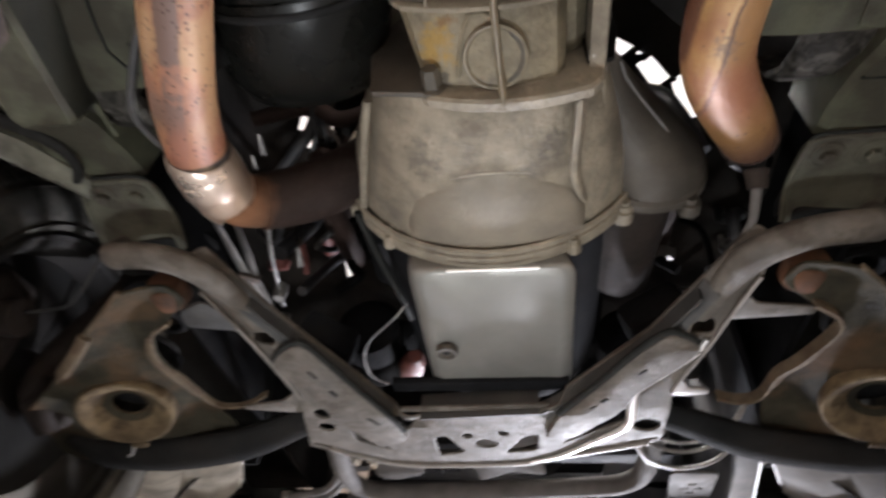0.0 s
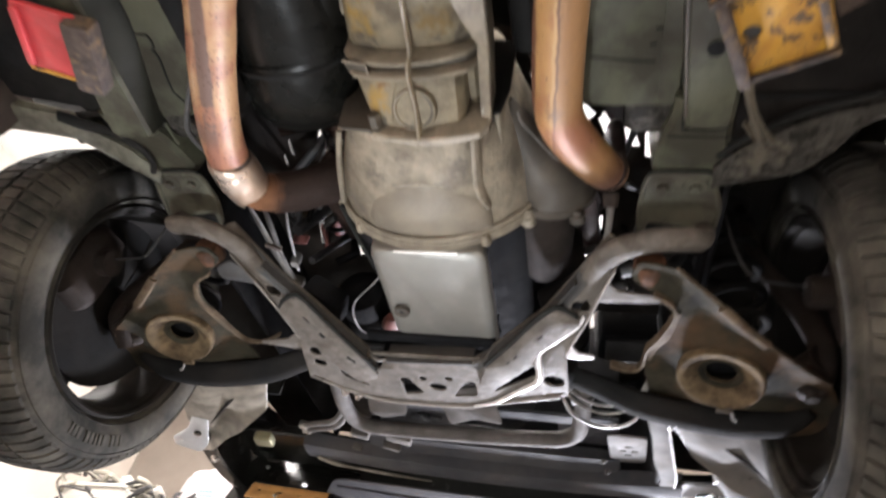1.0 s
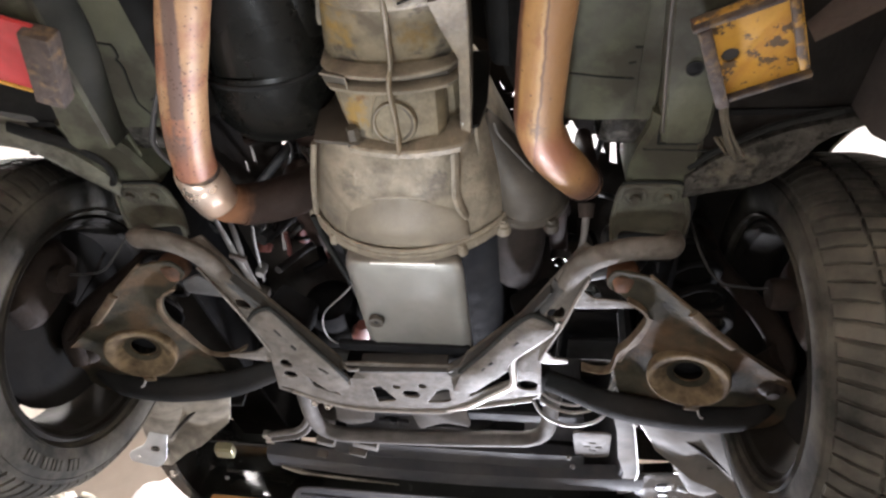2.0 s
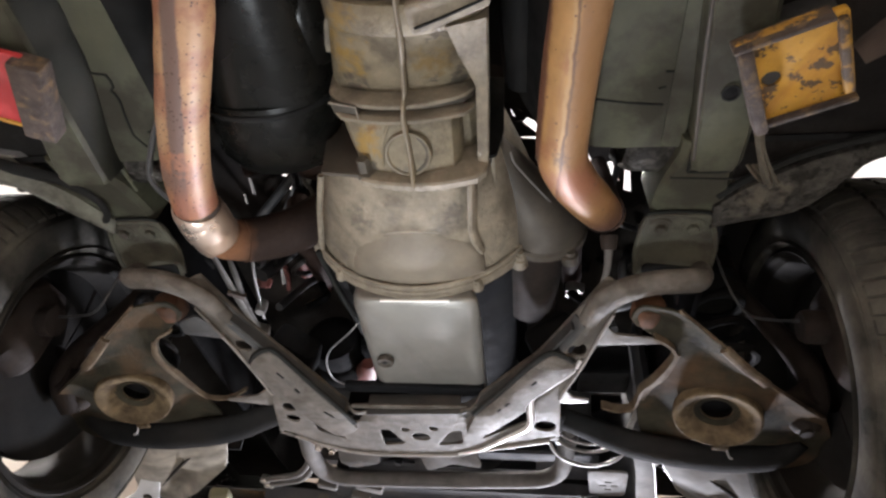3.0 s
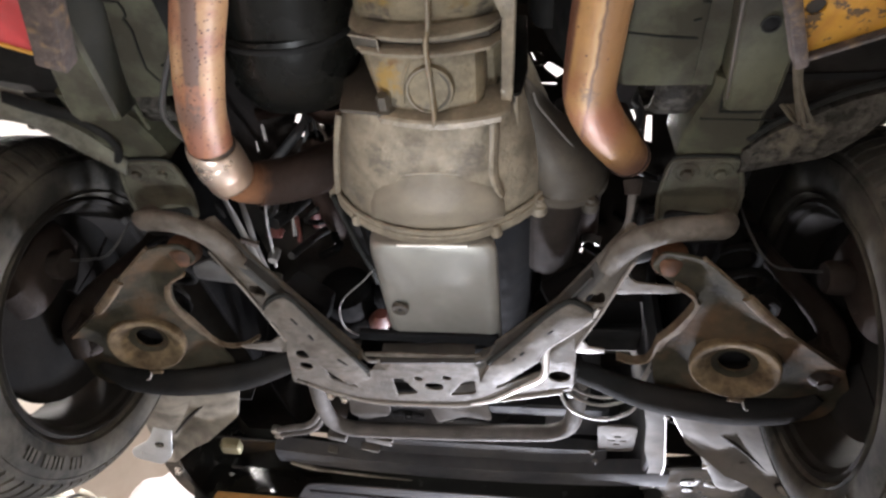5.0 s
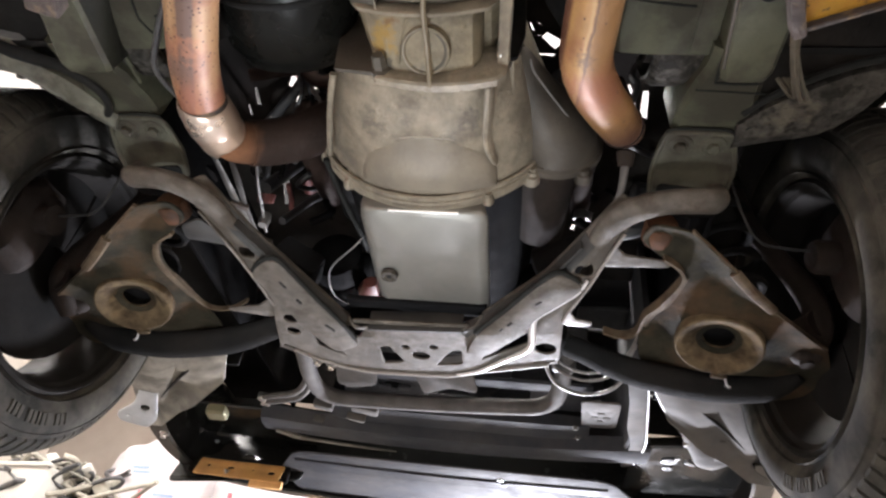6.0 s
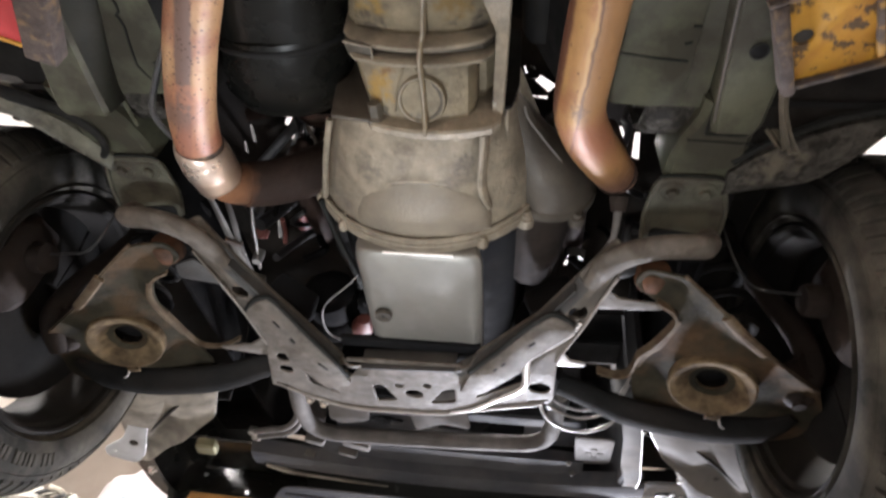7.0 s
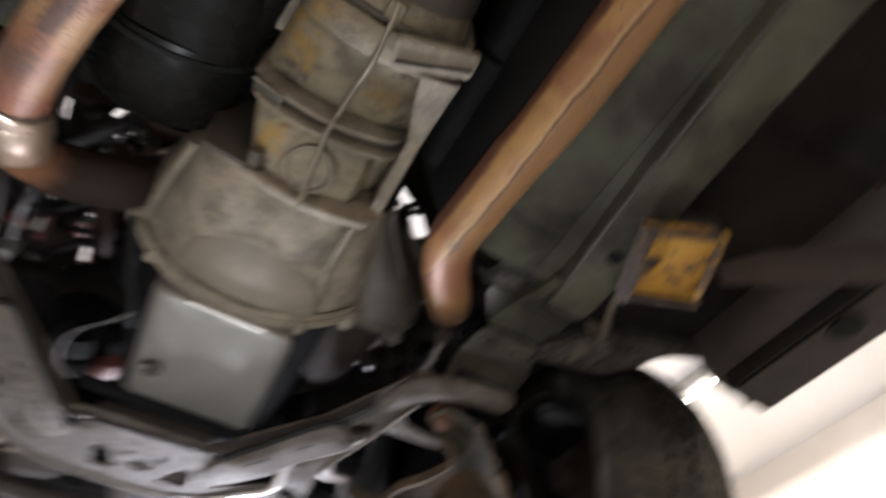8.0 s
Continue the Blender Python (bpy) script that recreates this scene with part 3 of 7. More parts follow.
        part("plug", plate(ring(sx * 0.422, -0.525, 0.0080), z=RAIL_Z - 0.0006, thick=0.002, bevel=0.0004), ARM_DARK, rail)
    else:
        hole.free()
    # bolted plate at the rail's front end
    def plate_height(x, y):
        return float(np.interp(y, [-0.31, -0.235, -0.165], [1.868, 1.866, 1.838]))
    out = rounded([(sx * x, y) for x, y in ((0.364, -0.305), (0.456, -0.305), (0.474, -0.235), (0.458, -0.165), (0.372, -0.165), (0.358, -0.235))], 0.022)
    mount = part("mount_plate", plate(out, [ring(sx * 0.431, -0.278, 0.006)], thick=0.005, height=plate_height, cuts=[((0, -0.235, 0), (0, 1, 0))]), MOUNT, body)
    rim_pts = [(sx * x, y, plate_height(x, y) - 0.0008) for x, y in ((0.361, -0.200), (0.360, -0.238), (0.366, -0.292), (0.374, -0.303), (0.410, -0.305), (0.448, -0.303), (0.456, -0.292), (0.471, -0.238), (0.462, -0.190))]
    part("pressed_rim", tube(fresh(), rim_pts, 0.0036, 8, 4), MOUNT, mount)
    part("rim_groove", tube(fresh(), [(x - sx * 0.0, y - 0.0055, z + 0.001) for x, y, z in rim_pts[2:7]], 0.0022, 8, 4), SEAM, mount)
    for bx in (0.389, 0.433):
        part("bolt_dish", lathe(fresh(), [(0.0105, 0.0015), (0.0135, -0.0020), (0.0165, -0.0022), (0.0190, 0.0010)], Matrix.Translation((sx * bx, -0.281, 1.8675)), 26, closed=True), MOUNT, mount)
        part("bolt_seat", lathe(fresh(), [(0.009, 0.001), (0.0095, -0.0012), (0.0128, -0.0012), (0.0132, 0.001)], Matrix.Translation((sx * bx, -0.281, 1.8675)), 22, closed=True), NEAR_BLACK, mount)
        part("bolt", bolt(fresh(), (sx * bx, -0.281, 1.868), 0.0085, 0.010), MOUNT, mount)
    part("bend", tube(fresh(), [(sx * 0.360, -0.224, 1.8655), (sx * 0.415, -0.221, 1.8645), (sx * 0.470, -0.212, 1.861)], 0.0022, 8, 2), SEAM, mount)
    low = rounded([(sx * x, y) for x, y in ((0.370, -0.216), (0.466, -0.206), (0.456, -0.168), (0.374, -0.168))], 0.012)
    part("recess", plate(low, thick=0.003, height=lambda x, y: plate_height(x, y) - 0.0035), NEAR_BLACK, mount, "dark recess above the subframe horn")
    # torque box between rail and sill, with its lip over the wheel
    out = [(sx * x, y) for x, y in (((0.455, -0.30), (0.52, -0.33), (0.60, -0.37), (0.69, -0.42), (0.705, -0.75), (0.44, -0.75)) if sx > 0 else ((0.425, -0.32), (0.49, -0.39), (0.52, -0.44), (0.69, -0.48), (0.705, -0.75), (0.40, -0.75)))]
    part("torque_box", plate(out, z=1.880, thick=0.006), NEAR_BLACK if sx < 0 else UNDERBODY_DARK, body)
    if sx > 0:
        lip = [(0.455, -0.280), (0.50, -0.294), (0.556, -0.310), (0.593, -0.350), (0.622, -0.398), (0.73, -0.440)]
        back = [(0.452, -0.325), (0.476, -0.356), (0.508, -0.381), (0.552, -0.406), (0.618, -0.424), (0.72, -0.45)]
    else:
        lip = [(0.451, -0.280), (0.491, -0.319), (0.514, -0.342), (0.540, -0.370), (0.576, -0.388), (0.70, -0.412)]
        back = [(0.424, -0.325), (0.440, -0.361), (0.464, -0.393), (0.492, -0.412), (0.515, -0.452), (0.68, -0.50)]
    b = fresh()
    rows = []
    for p, q in zip(curve_points([(*v, 0) for v in lip], 3), curve_points([(*v, 0) for v in back], 3)):
        q = p.lerp(q, 0.66 if sx < 0 else 0.9)
        rows.append([b.verts.new(p.lerp(q, d) + Vector((0, 0, zz))) for d, zz in ((0, 1.898), (-0.04, 1.868), (0.1, 1.862), (0.45, 1.857), (0.8, 1.860), (1, 1.864), (1, 1.88))])
    for v in b.verts:
        v.co.x *= sx
    join(b, rows)
    arch = part("wheel_arch_lip", b, UNDERCOAT if sx > 0 else ARCH, body)
    if sx > 0:
        part("slot", tube(fresh(), [(0.455, -0.338, 1.868), (0.476, -0.364, 1.866), (0.508, -0.389, 1.866), (0.552, -0.414, 1.866), (0.62, -0.433, 1.868)], 0.005, 8), SEAM, arch)
    else:
        part("channel", tube(fresh(), [(-0.56, -0.430, 1.866), (-0.505, -0.412, 1.862), (-0.468, -0.398, 1.860), (-0.436, -0.366, 1.858), (-0.432, -0.335, 1.858), (-0.452, -0.306, 1.862), (-0.468, -0.272, 1.868), (-0.478, -0.240, 1.868)], [0.012, 0.011, 0.009, 0.007, 0.006, 0.005, 0.004, 0.004], 10, 5, 0.5), NEAR_BLACK, arch)
        for bx, by, br in ((-0.505, -0.345, 0.006), (-0.522, -0.362, 0.005), (-0.548, -0.380, 0.0055)):
            lump = bmesh.new()
            bmesh.ops.create_icosphere(lump, subdivisions=2, radius=br)
            lump.transform(Matrix.Translation((bx, by, 1.864)) @ Matrix.Diagonal((1.6, 1, 0.6, 1)))
            part("sealer_lump", lump, UNDERCOAT, arch)
    part("hole", plate(ring(sx * 0.468, -0.318, 0.0055), z=1.8592, thick=0.0016, bevel=0.0003), SEAM, arch)
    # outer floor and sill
    # the outer floor's shade is put into its near-black colour
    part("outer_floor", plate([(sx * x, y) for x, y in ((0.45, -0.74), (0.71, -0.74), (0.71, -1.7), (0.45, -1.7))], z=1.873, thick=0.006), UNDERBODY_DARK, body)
    b = fresh()
    rows = [[b.verts.new((sx * x, y, z)) for x, z in ((0.63, 1.90), (0.64, 1.825), (0.655, 1.808), (0.74, 1.80), (0.756, 1.812), (0.775, 1.93), (0.76, 2.0))] for y in (-1.7, -0.445, -0.43)]
    join(b, rows)
    sill = part("sill", b, LIFT_GREY, body)
    part("sill_seam", box(fresh(), (sx * 0.652, -1.05, 1.796), (0.004, 1.2, 0.024), bevel=0.001), UNDERBODY_DARK, sill)
    part("sill_seam", box(fresh(), (sx * 0.665, -1.05, 1.799), (0.004, 1.2, 0.02), bevel=0.001), UNDERBODY_DARK, sill)
    part("sill_hole", plate(ring(sx * 0.70, -0.60, 0.022, sx=0.8), z=1.7995, thick=0.004, bevel=0.0005), SEAM, sill)
    # inner apron, wheel housing and wing
    part("apron", box(fresh(), (sx * 0.484, 0.29, 2.15), (0.012, 1.12, 0.50), bevel=0.005), BLACK, body)
    b = fresh()
    rows = []
    for a in np.linspace(radians(6), radians(184), 22):
        y, z = -0.005 - 0.41 * math.cos(a), 1.84 + 0.385 * math.sin(a)
        rows.append([b.verts.new((sx * x, y * k - 0.005 * (1 - k), 1.84 + (z - 1.84) * k)) for x, k in ((0.475, 1), (0.77, 1), (0.77, 1.015), (0.475, 1.015))])
    join(b, rows)
    # near-black colour takes the place of the deep shade inside the housing
    part("wheel_housing", b, NEAR_BLACK, body)
    b = fresh()
    rows = []
    for a in np.linspace(radians(11), radians(180), 24):
        y, z = -0.01 - 0.376 * math.cos(a), 1.785 + 0.372 * math.sin(a)
        rows.append([b.verts.new((sx * x, y, z)) for x in (0.775, 0.781)] + [b.verts.new((sx * x, -0.02 - 0.8 * math.cos(a), 2.42)) for x in (0.741, 0.735)])
    join(b, rows)
    part("wing", b, UNDERBODY, body)
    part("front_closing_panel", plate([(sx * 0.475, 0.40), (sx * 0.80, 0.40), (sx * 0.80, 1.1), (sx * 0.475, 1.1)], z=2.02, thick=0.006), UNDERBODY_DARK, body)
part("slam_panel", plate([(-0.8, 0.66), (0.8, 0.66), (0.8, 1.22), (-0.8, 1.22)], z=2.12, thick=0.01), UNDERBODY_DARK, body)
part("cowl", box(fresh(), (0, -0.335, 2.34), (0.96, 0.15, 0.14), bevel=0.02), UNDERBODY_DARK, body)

# pressed seams and the weld lines of the floor
for line in ([(-0.318, -0.74, FLOOR_Z), (-0.321, -0.66, FLOOR_Z), (-0.326, -0.588, FLOOR_Z), (-0.330, -0.566, FLOOR_Z), (-0.312, -0.562, FLOOR_Z), (-0.311, -0.545, FLOOR_Z), (-0.317, -0.54, FLOOR_Z), (-0.313, -0.525, FLOOR_Z), (-0.322, -0.47, FLOOR_Z), (-0.305, -0.44, 1.87)],
             [(-0.30, -0.472, 1.870), (-0.27, -0.475, 1.875)],
             [(0.284, -0.496, 1.873), (0.325, -0.492, FLOOR_Z), (0.362, -0.488, FLOOR_Z)],
             [(0.370, -0.72, FLOOR_Z), (0.374, -0.609, FLOOR_Z), (0.377, -0.55, FLOOR_Z), (0.376, -0.533, FLOOR_Z), (0.359, -0.532, FLOOR_Z)],
             [(0.354, -0.510, FLOOR_Z), (0.362, -0.512, FLOOR_Z)]):
    part("seam", tube(fresh(), line, 0.0017, 6, 2), SEAM, body)
for sx in (-1,):
    part("bead", tube(fresh(), [(sx * 0.373, -1.6, FLOOR_Z + 0.001), (sx * 0.373, -0.45, FLOOR_Z + 0.001), (sx * 0.368, -0.43, FLOOR_Z + 0.004)], 0.0035, 8, 2, 0.6), UNDERBODY, body)

# ---- the V-shaped front subframe ----
def frame_z(x, y):
    return float(np.interp(y, [-0.25, -0.1, 0.05], [1.80, 1.773, 1.745]))


V_CUTS = [((0, y, 0), (0, 1, 0)) for y in (-0.25, -0.1, 0.05)]
subframe = thing("subframe", (0, 0.15, 1.745), "dusty grey V-shaped steel front subframe with punched holes", "subframe")
outer_l = [(-0.338, -0.206), (-0.324, -0.180), (-0.298, -0.125), (-0.276, -0.066), (-0.250, 0.018), (-0.277, 0.158), (-0.234, 0.197), (-0.190, 0.224), (-0.116, 0.248)]
outer_r = [(0.048, 0.240), (0.130, 0.192), (0.256, 0.142), (0.254, 0.010), (0.262, -0.013), (0.288, -0.074), (0.305, -0.123), (0.327, -0.182), (0.342, -0.205)]
inner_r = [(0.338, -0.232), (0.318, -0.232), (0.275, -0.161), (0.221, -0.076), (0.121, 0.030), (0.083, 0.062)]
inner_l = [(-0.088, 0.076), (-0.127, 0.062), (-0.165, 0.004), (-0.226, -0.086), (-0.260, -0.139), (-0.290, -0.195), (-0.310, -0.236), (-0.334, -0.238)]
holes = [ring(-0.271, -0.099, 0.0095), ring(-0.229, 0.055, 0.0085), ring(-0.234, 0.097, 0.0085), ring(0.278, -0.101, 0.0095),
         ring(0.231, 0.095, 0.0125), ring(-0.025, 0.128, 0.005), ring(0.028, 0.120, 0.005), ring(0.001, 0.156, 0.0095, sx=1.2),
         rounded([(-0.073, 0.139), (-0.057, 0.135), (-0.038, 0.182), (-0.073, 0.193)], 0.008),
         rounded([(0.077, 0.129), (0.059, 0.136), (0.034, 0.184), (0.076, 0.174)], 0.008),
         rounded([(-0.198, 0.100), (-0.180, 0.104), (-0.153, 0.172), (-0.194, 0.142)], 0.006),
         rounded([(0.191, 0.054), (0.194, 0.084), (0.124, 0.145), (0.132, 0.122)], 0.006),
         rounded([(-0.118, 0.074), (-0.100, 0.084), (-0.112, 0.102), (-0.132, 0.082)], 0.004),
         rounded([(-0.265, 0.152), (-0.246, 0.165), (-0.248, 0.171), (-0.268, 0.158)], 0.002),
         rounded([(0.215, 0.146), (0.246, 0.134), (0.247, 0.140), (0.217, 0.152)], 0.002)]


def pressed_z(x, y):
    """The subframe's underside: inner edges rolled up, a shallow channel along each leg."""
    edge = min(away(x, y, inner_r[1:5]), away(x, y, inner_l[1:7]))
    rolled = 0.022 * max(0.0, 1 - edge / 0.024) ** 2
    channel = 0.006 * math.exp(-((edge - 0.040) / 0.010) ** 2)
    return frame_z(x, y) + rolled + (channel if y < 0.1 else 0)


def grown(loop, k=1.28, more=0.0018):
    c = sum((Vector(v) for v in loop), Vector((0, 0))) / len(loop)
    return [c + (v - c) * k + (v - c).normalized() * more for v in (Vector(w) for w in loop)]


holes = [grown(h, 1.5 if k < 8 else 1.22) for k, h in enumerate(holes)]
bm = plate(rounded(outer_l + outer_r + inner_r + inner_l, 0.012, 3), holes, thick=0.005, bevel=0.0015, height=pressed_z, grid=((-0.42, 0.44, 0.010), (-0.26, 0.25, 0.010)))
part("pressing", bm, SUBFRAME, subframe)


def wall_along(pts, tall, thick=0.004, lean=0.0, zf=frame_z):
    """An upright flange that follows a line on the subframe."""
    b = fresh()
    line = [Vector((x, y, zf(x, y))) for x, y in pts]
    rows = []
    for i, p in enumerate(line):
        d = (line[min(i + 1, len(line) - 1)] - line[max(i - 1, 0)])
        n = Vector((-d.y, d.x, 0)).normalized() * thick
        up = Vector((0, 0, tall)) + n * lean
        rows.append([b.verts.new(p), b.verts.new(p + n), b.verts.new(p + n + up), b.verts.new(p + up)])
    join(b, rows)
    return b


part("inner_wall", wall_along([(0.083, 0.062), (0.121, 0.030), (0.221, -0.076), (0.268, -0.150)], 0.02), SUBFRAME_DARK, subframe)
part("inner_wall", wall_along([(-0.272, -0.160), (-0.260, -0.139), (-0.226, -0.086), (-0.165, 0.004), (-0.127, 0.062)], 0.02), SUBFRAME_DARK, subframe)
part("outer_wall", wall_along([(-0.324, -0.186), (-0.298, -0.125), (-0.276, -0.066), (-0.250, 0.018)], 0.05), SUBFRAME, subframe)
part("outer_wall", wall_along([(0.254, 0.010), (0.262, -0.013), (0.288, -0.074), (0.305, -0.123), (0.327, -0.190)], 0.05), SUBFRAME, subframe)
part("front_wall", wall_along([(-0.277, 0.158), (-0.19, 0.224), (-0.116, 0.248), (0.048, 0.240), (0.130, 0.192), (0.256, 0.142)], 0.03), SUBFRAME, subframe)
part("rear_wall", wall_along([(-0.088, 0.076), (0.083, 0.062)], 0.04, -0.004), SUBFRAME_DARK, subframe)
# the upper strip of the middle, set back above
part("back_strip", box(fresh(), (0, 0.036, 1.782), (0.25, 0.026, 0.012), bevel=0.003), BLACK, subframe)
part("back_edge", box(fresh(), (-0.008, 0.060, 1.757), (0.215, 0.012, 0.005), (0, 0, -2), 0.0015), SUBFRAME, subframe)


def inner_skirt(line):
    """A dark strip that paints the shade on a leg's inner slope, just under the pressing."""
    b = fresh()
    pts = curve_points([(x, y, 0) for x, y in line], 5)
    rows = []
    for i, p in enumerate(pts):
        d = pts[min(i + 1, len(pts) - 1)] - pts[max(i - 1, 0)]
        n = Vector((d.y, -d.x, 0)).normalized()
        low = [p + n * k for k in (-0.001, 0.004, 0.008, 0.012, 0.015)]
        low = [Vector((v.x, v.y, pressed_z(v.x, v.y) - 0.003)) for v in low]
        rows.append([b.verts.new(v) for v in low] + [b.verts.new(v + Vector((0, 0, 0.002))) for v in reversed(low)])
    join(b, rows)
    return b


part("inner_skirt", inner_skirt(inner_r[2:]), SUBFRAME_DARK, subframe, "dark inner slope with its shade put into the colour")
part("inner_skirt", inner_skirt(inner_l[1:6]), SUBFRAME_DARK, subframe, "dark inner slope with its shade put into the colour")
# raised overlay pressings on both arms; a dark bead paints the step shadow along their inner edges
OVERLAYS = [([(-0.269, -0.058), (-0.253, -0.080), (-0.231, -0.093), (-0.215, -0.089), (-0.176, -0.018), (-0.134, 0.052), (-0.115, 0.122), (-0.160, 0.150), (-0.194, 0.088), (-0.228, 0.001)],
             [(-0.266, -0.066), (-0.251, -0.086), (-0.231, -0.098), (-0.213, -0.092), (-0.172, -0.020), (-0.130, 0.050), (-0.116, 0.100)]),
            ([(0.238, -0.098), (0.261, -0.090), (0.277, -0.075), (0.259, -0.052), (0.203, 0.007), (0.193, 0.033), (0.127, 0.120), (0.091, 0.122), (0.111, 0.056), (0.161, -0.006), (0.208, -0.068)],
             [(0.272, -0.084), (0.260, -0.094), (0.237, -0.102), (0.204, -0.071), (0.157, -0.009), (0.108, 0.050)])]
for pts, joint in OVERLAYS:
    bm = plate(rounded(pts, 0.012, 4), (), thick=0.012, bevel=0.003, height=lambda x, y: frame_z(x, y) - 0.0085, cuts=V_CUTS)
    over = part("overlay", bm, SUBFRAME, subframe)
    part("joint", tube(fresh(), [(x, y, frame_z(x, y) - 0.0035) for x, y in joint], 0.0046, 8, 4), SEAM, over)
for a, c, w in (((-0.222, -0.050), (-0.214, -0.036), 0.0022), ((-0.200, -0.010), (-0.194, 0.0), 0.0028), ((-0.160, 0.050), (-0.147, 0.070), 0.0024), ((0.216, -0.042), (0.208, -0.034), 0.0022), ((0.170, 0.012), (0.164, 0.020), 0.0024), ((0.156, 0.028), (0.151, 0.034), 0.0020)):
    part("slot", tube(fresh(), [(*a, frame_z(*a) - 0.0082), (*c, frame_z(*c) - 0.0082)], w, 8, 1), SEAM, subframe)
# bright ridge on one arm: the front lamp's highlight put into the colour
ridge = [(0.284, -0.086), (0.271, -0.060), (0.239, -0.028), (0.212, -0.002), (0.205, 0.015), (0.206, 0.069), (0.198, 0.102), (0.162, 0.142), (0.112, 0.196), (0.067, 0.220)]
part("lit_ridge", tube(fresh(), [(x, y, frame_z(x, y) - 0.002) for x, y in ridge], [0.003, 0.005, 0.006, 0.007, 0.007, 0.0065, 0.006, 0.005, 0.004, 0.002], 10, 6, 0.8), BRIGHT_STEEL, subframe, "bright edge of the pressing, lamp light put into its colour")
ridge = [(-0.25, 0.17), (-0.20, 0.208), (-0.12, 0.238), (0.04, 0.231), (0.10, 0.208), (0.13, 0.196), (0.24, 0.152)]
part("front_bead", tube(fresh(), [(x, y, frame_z(x, y)) for x, y in ridge], 0.0042, 10), EDGE, subframe)
part("rubbed_edge", tube(fresh(), [(x, y, frame_z(x, y) - 0.001) for x, y in outer_l[2:5]], 0.0026, 8), EDGE, subframe)
part("rubbed_edge", tube(fresh(), [(x, y, frame_z(x, y) - 0.001) for x, y in outer_r[3:8]], 0.0028, 8), EDGE, subframe)
# the rounded horns under the rails
part("horn", tube(fresh(), [(-0.270, -0.105, 1.789), (-0.291, -0.160, 1.796), (-0.308, -0.200, 1.798), (-0.332, -0.228, 1.799), (-0.366, -0.238, 1.804), (-0.402, -0.237, 1.809), (-0.430, -0.226, 1.818), (-0.438, -0.212, 1.835), (-0.436, -0.200, 1.862)], [0.010, 0.017, 0.0195, 0.0195, 0.019, 0.019, 0.019, 0.019, 0.018], 20, 6, 0.75), SUBFRAME, subframe)
part("horn", tube(fresh(), [(0.275, -0.105, 1.789), (0.297, -0.160, 1.796), (0.314, -0.200, 1.798), (0.340, -0.224, 1.799), (0.378, -0.234, 1.804), (0.418, -0.233, 1.809), (0.444, -0.224, 1.818), (0.452, -0.210, 1.835), (0.450, -0.198, 1.862)], [0.010, 0.017, 0.0195, 0.0195, 0.019, 0.019, 0.019, 0.019, 0.018], 20, 6, 0.75), SUBFRAME, subframe)
# gussets to the arm pivots
part("gusset", plate(rounded([(-0.330, -0.170), (-0.300, -0.122), (-0.302, -0.105), (-0.372, -0.118), (-0.368, -0.150)], 0.008), z=1.785, thick=0.004), SUBFRAME_DARK, subframe)
part("gusset", plate(rounded([(0.318, -0.150), (0.300, -0.104), (0.312, -0.101), (0.404, -0.107), (0.402, -0.120), (0.335, -0.130)], 0.005), z=1.787, thick=0.004), SUBFRAME, subframe)
part("gusset", plate(rounded([(-0.252, 0.0), (-0.242, 0.045), (-0.268, 0.062), (-0.345, 0.050), (-0.345, 0.042), (-0.282, 0.028)], 0.006), z=1.752, thick=0.004), SUBFRAME, subframe)
part("gusset", plate(rounded([(0.262, -0.016), (0.250, 0.022), (0.272, 0.026), (0.302, 0.022), (0.300, 0.013), (0.275, 0.008)], 0.004), z=1.754, thick=0.004), EDGE, subframe)
for x, y in ((-0.215, 0.215), (-0.19, 0.228)):
    part("bolt", bolt(fresh(), (x, y, 1.748), 0.007, 0.012), STEEL, subframe)


# ---- lower control arms ----
def arm_z(x, y):
    return float(np.interp(abs(x), [0.3, 0.37, 0.5, 0.62], [1.798, 1.787, 1.745, 1.73]))


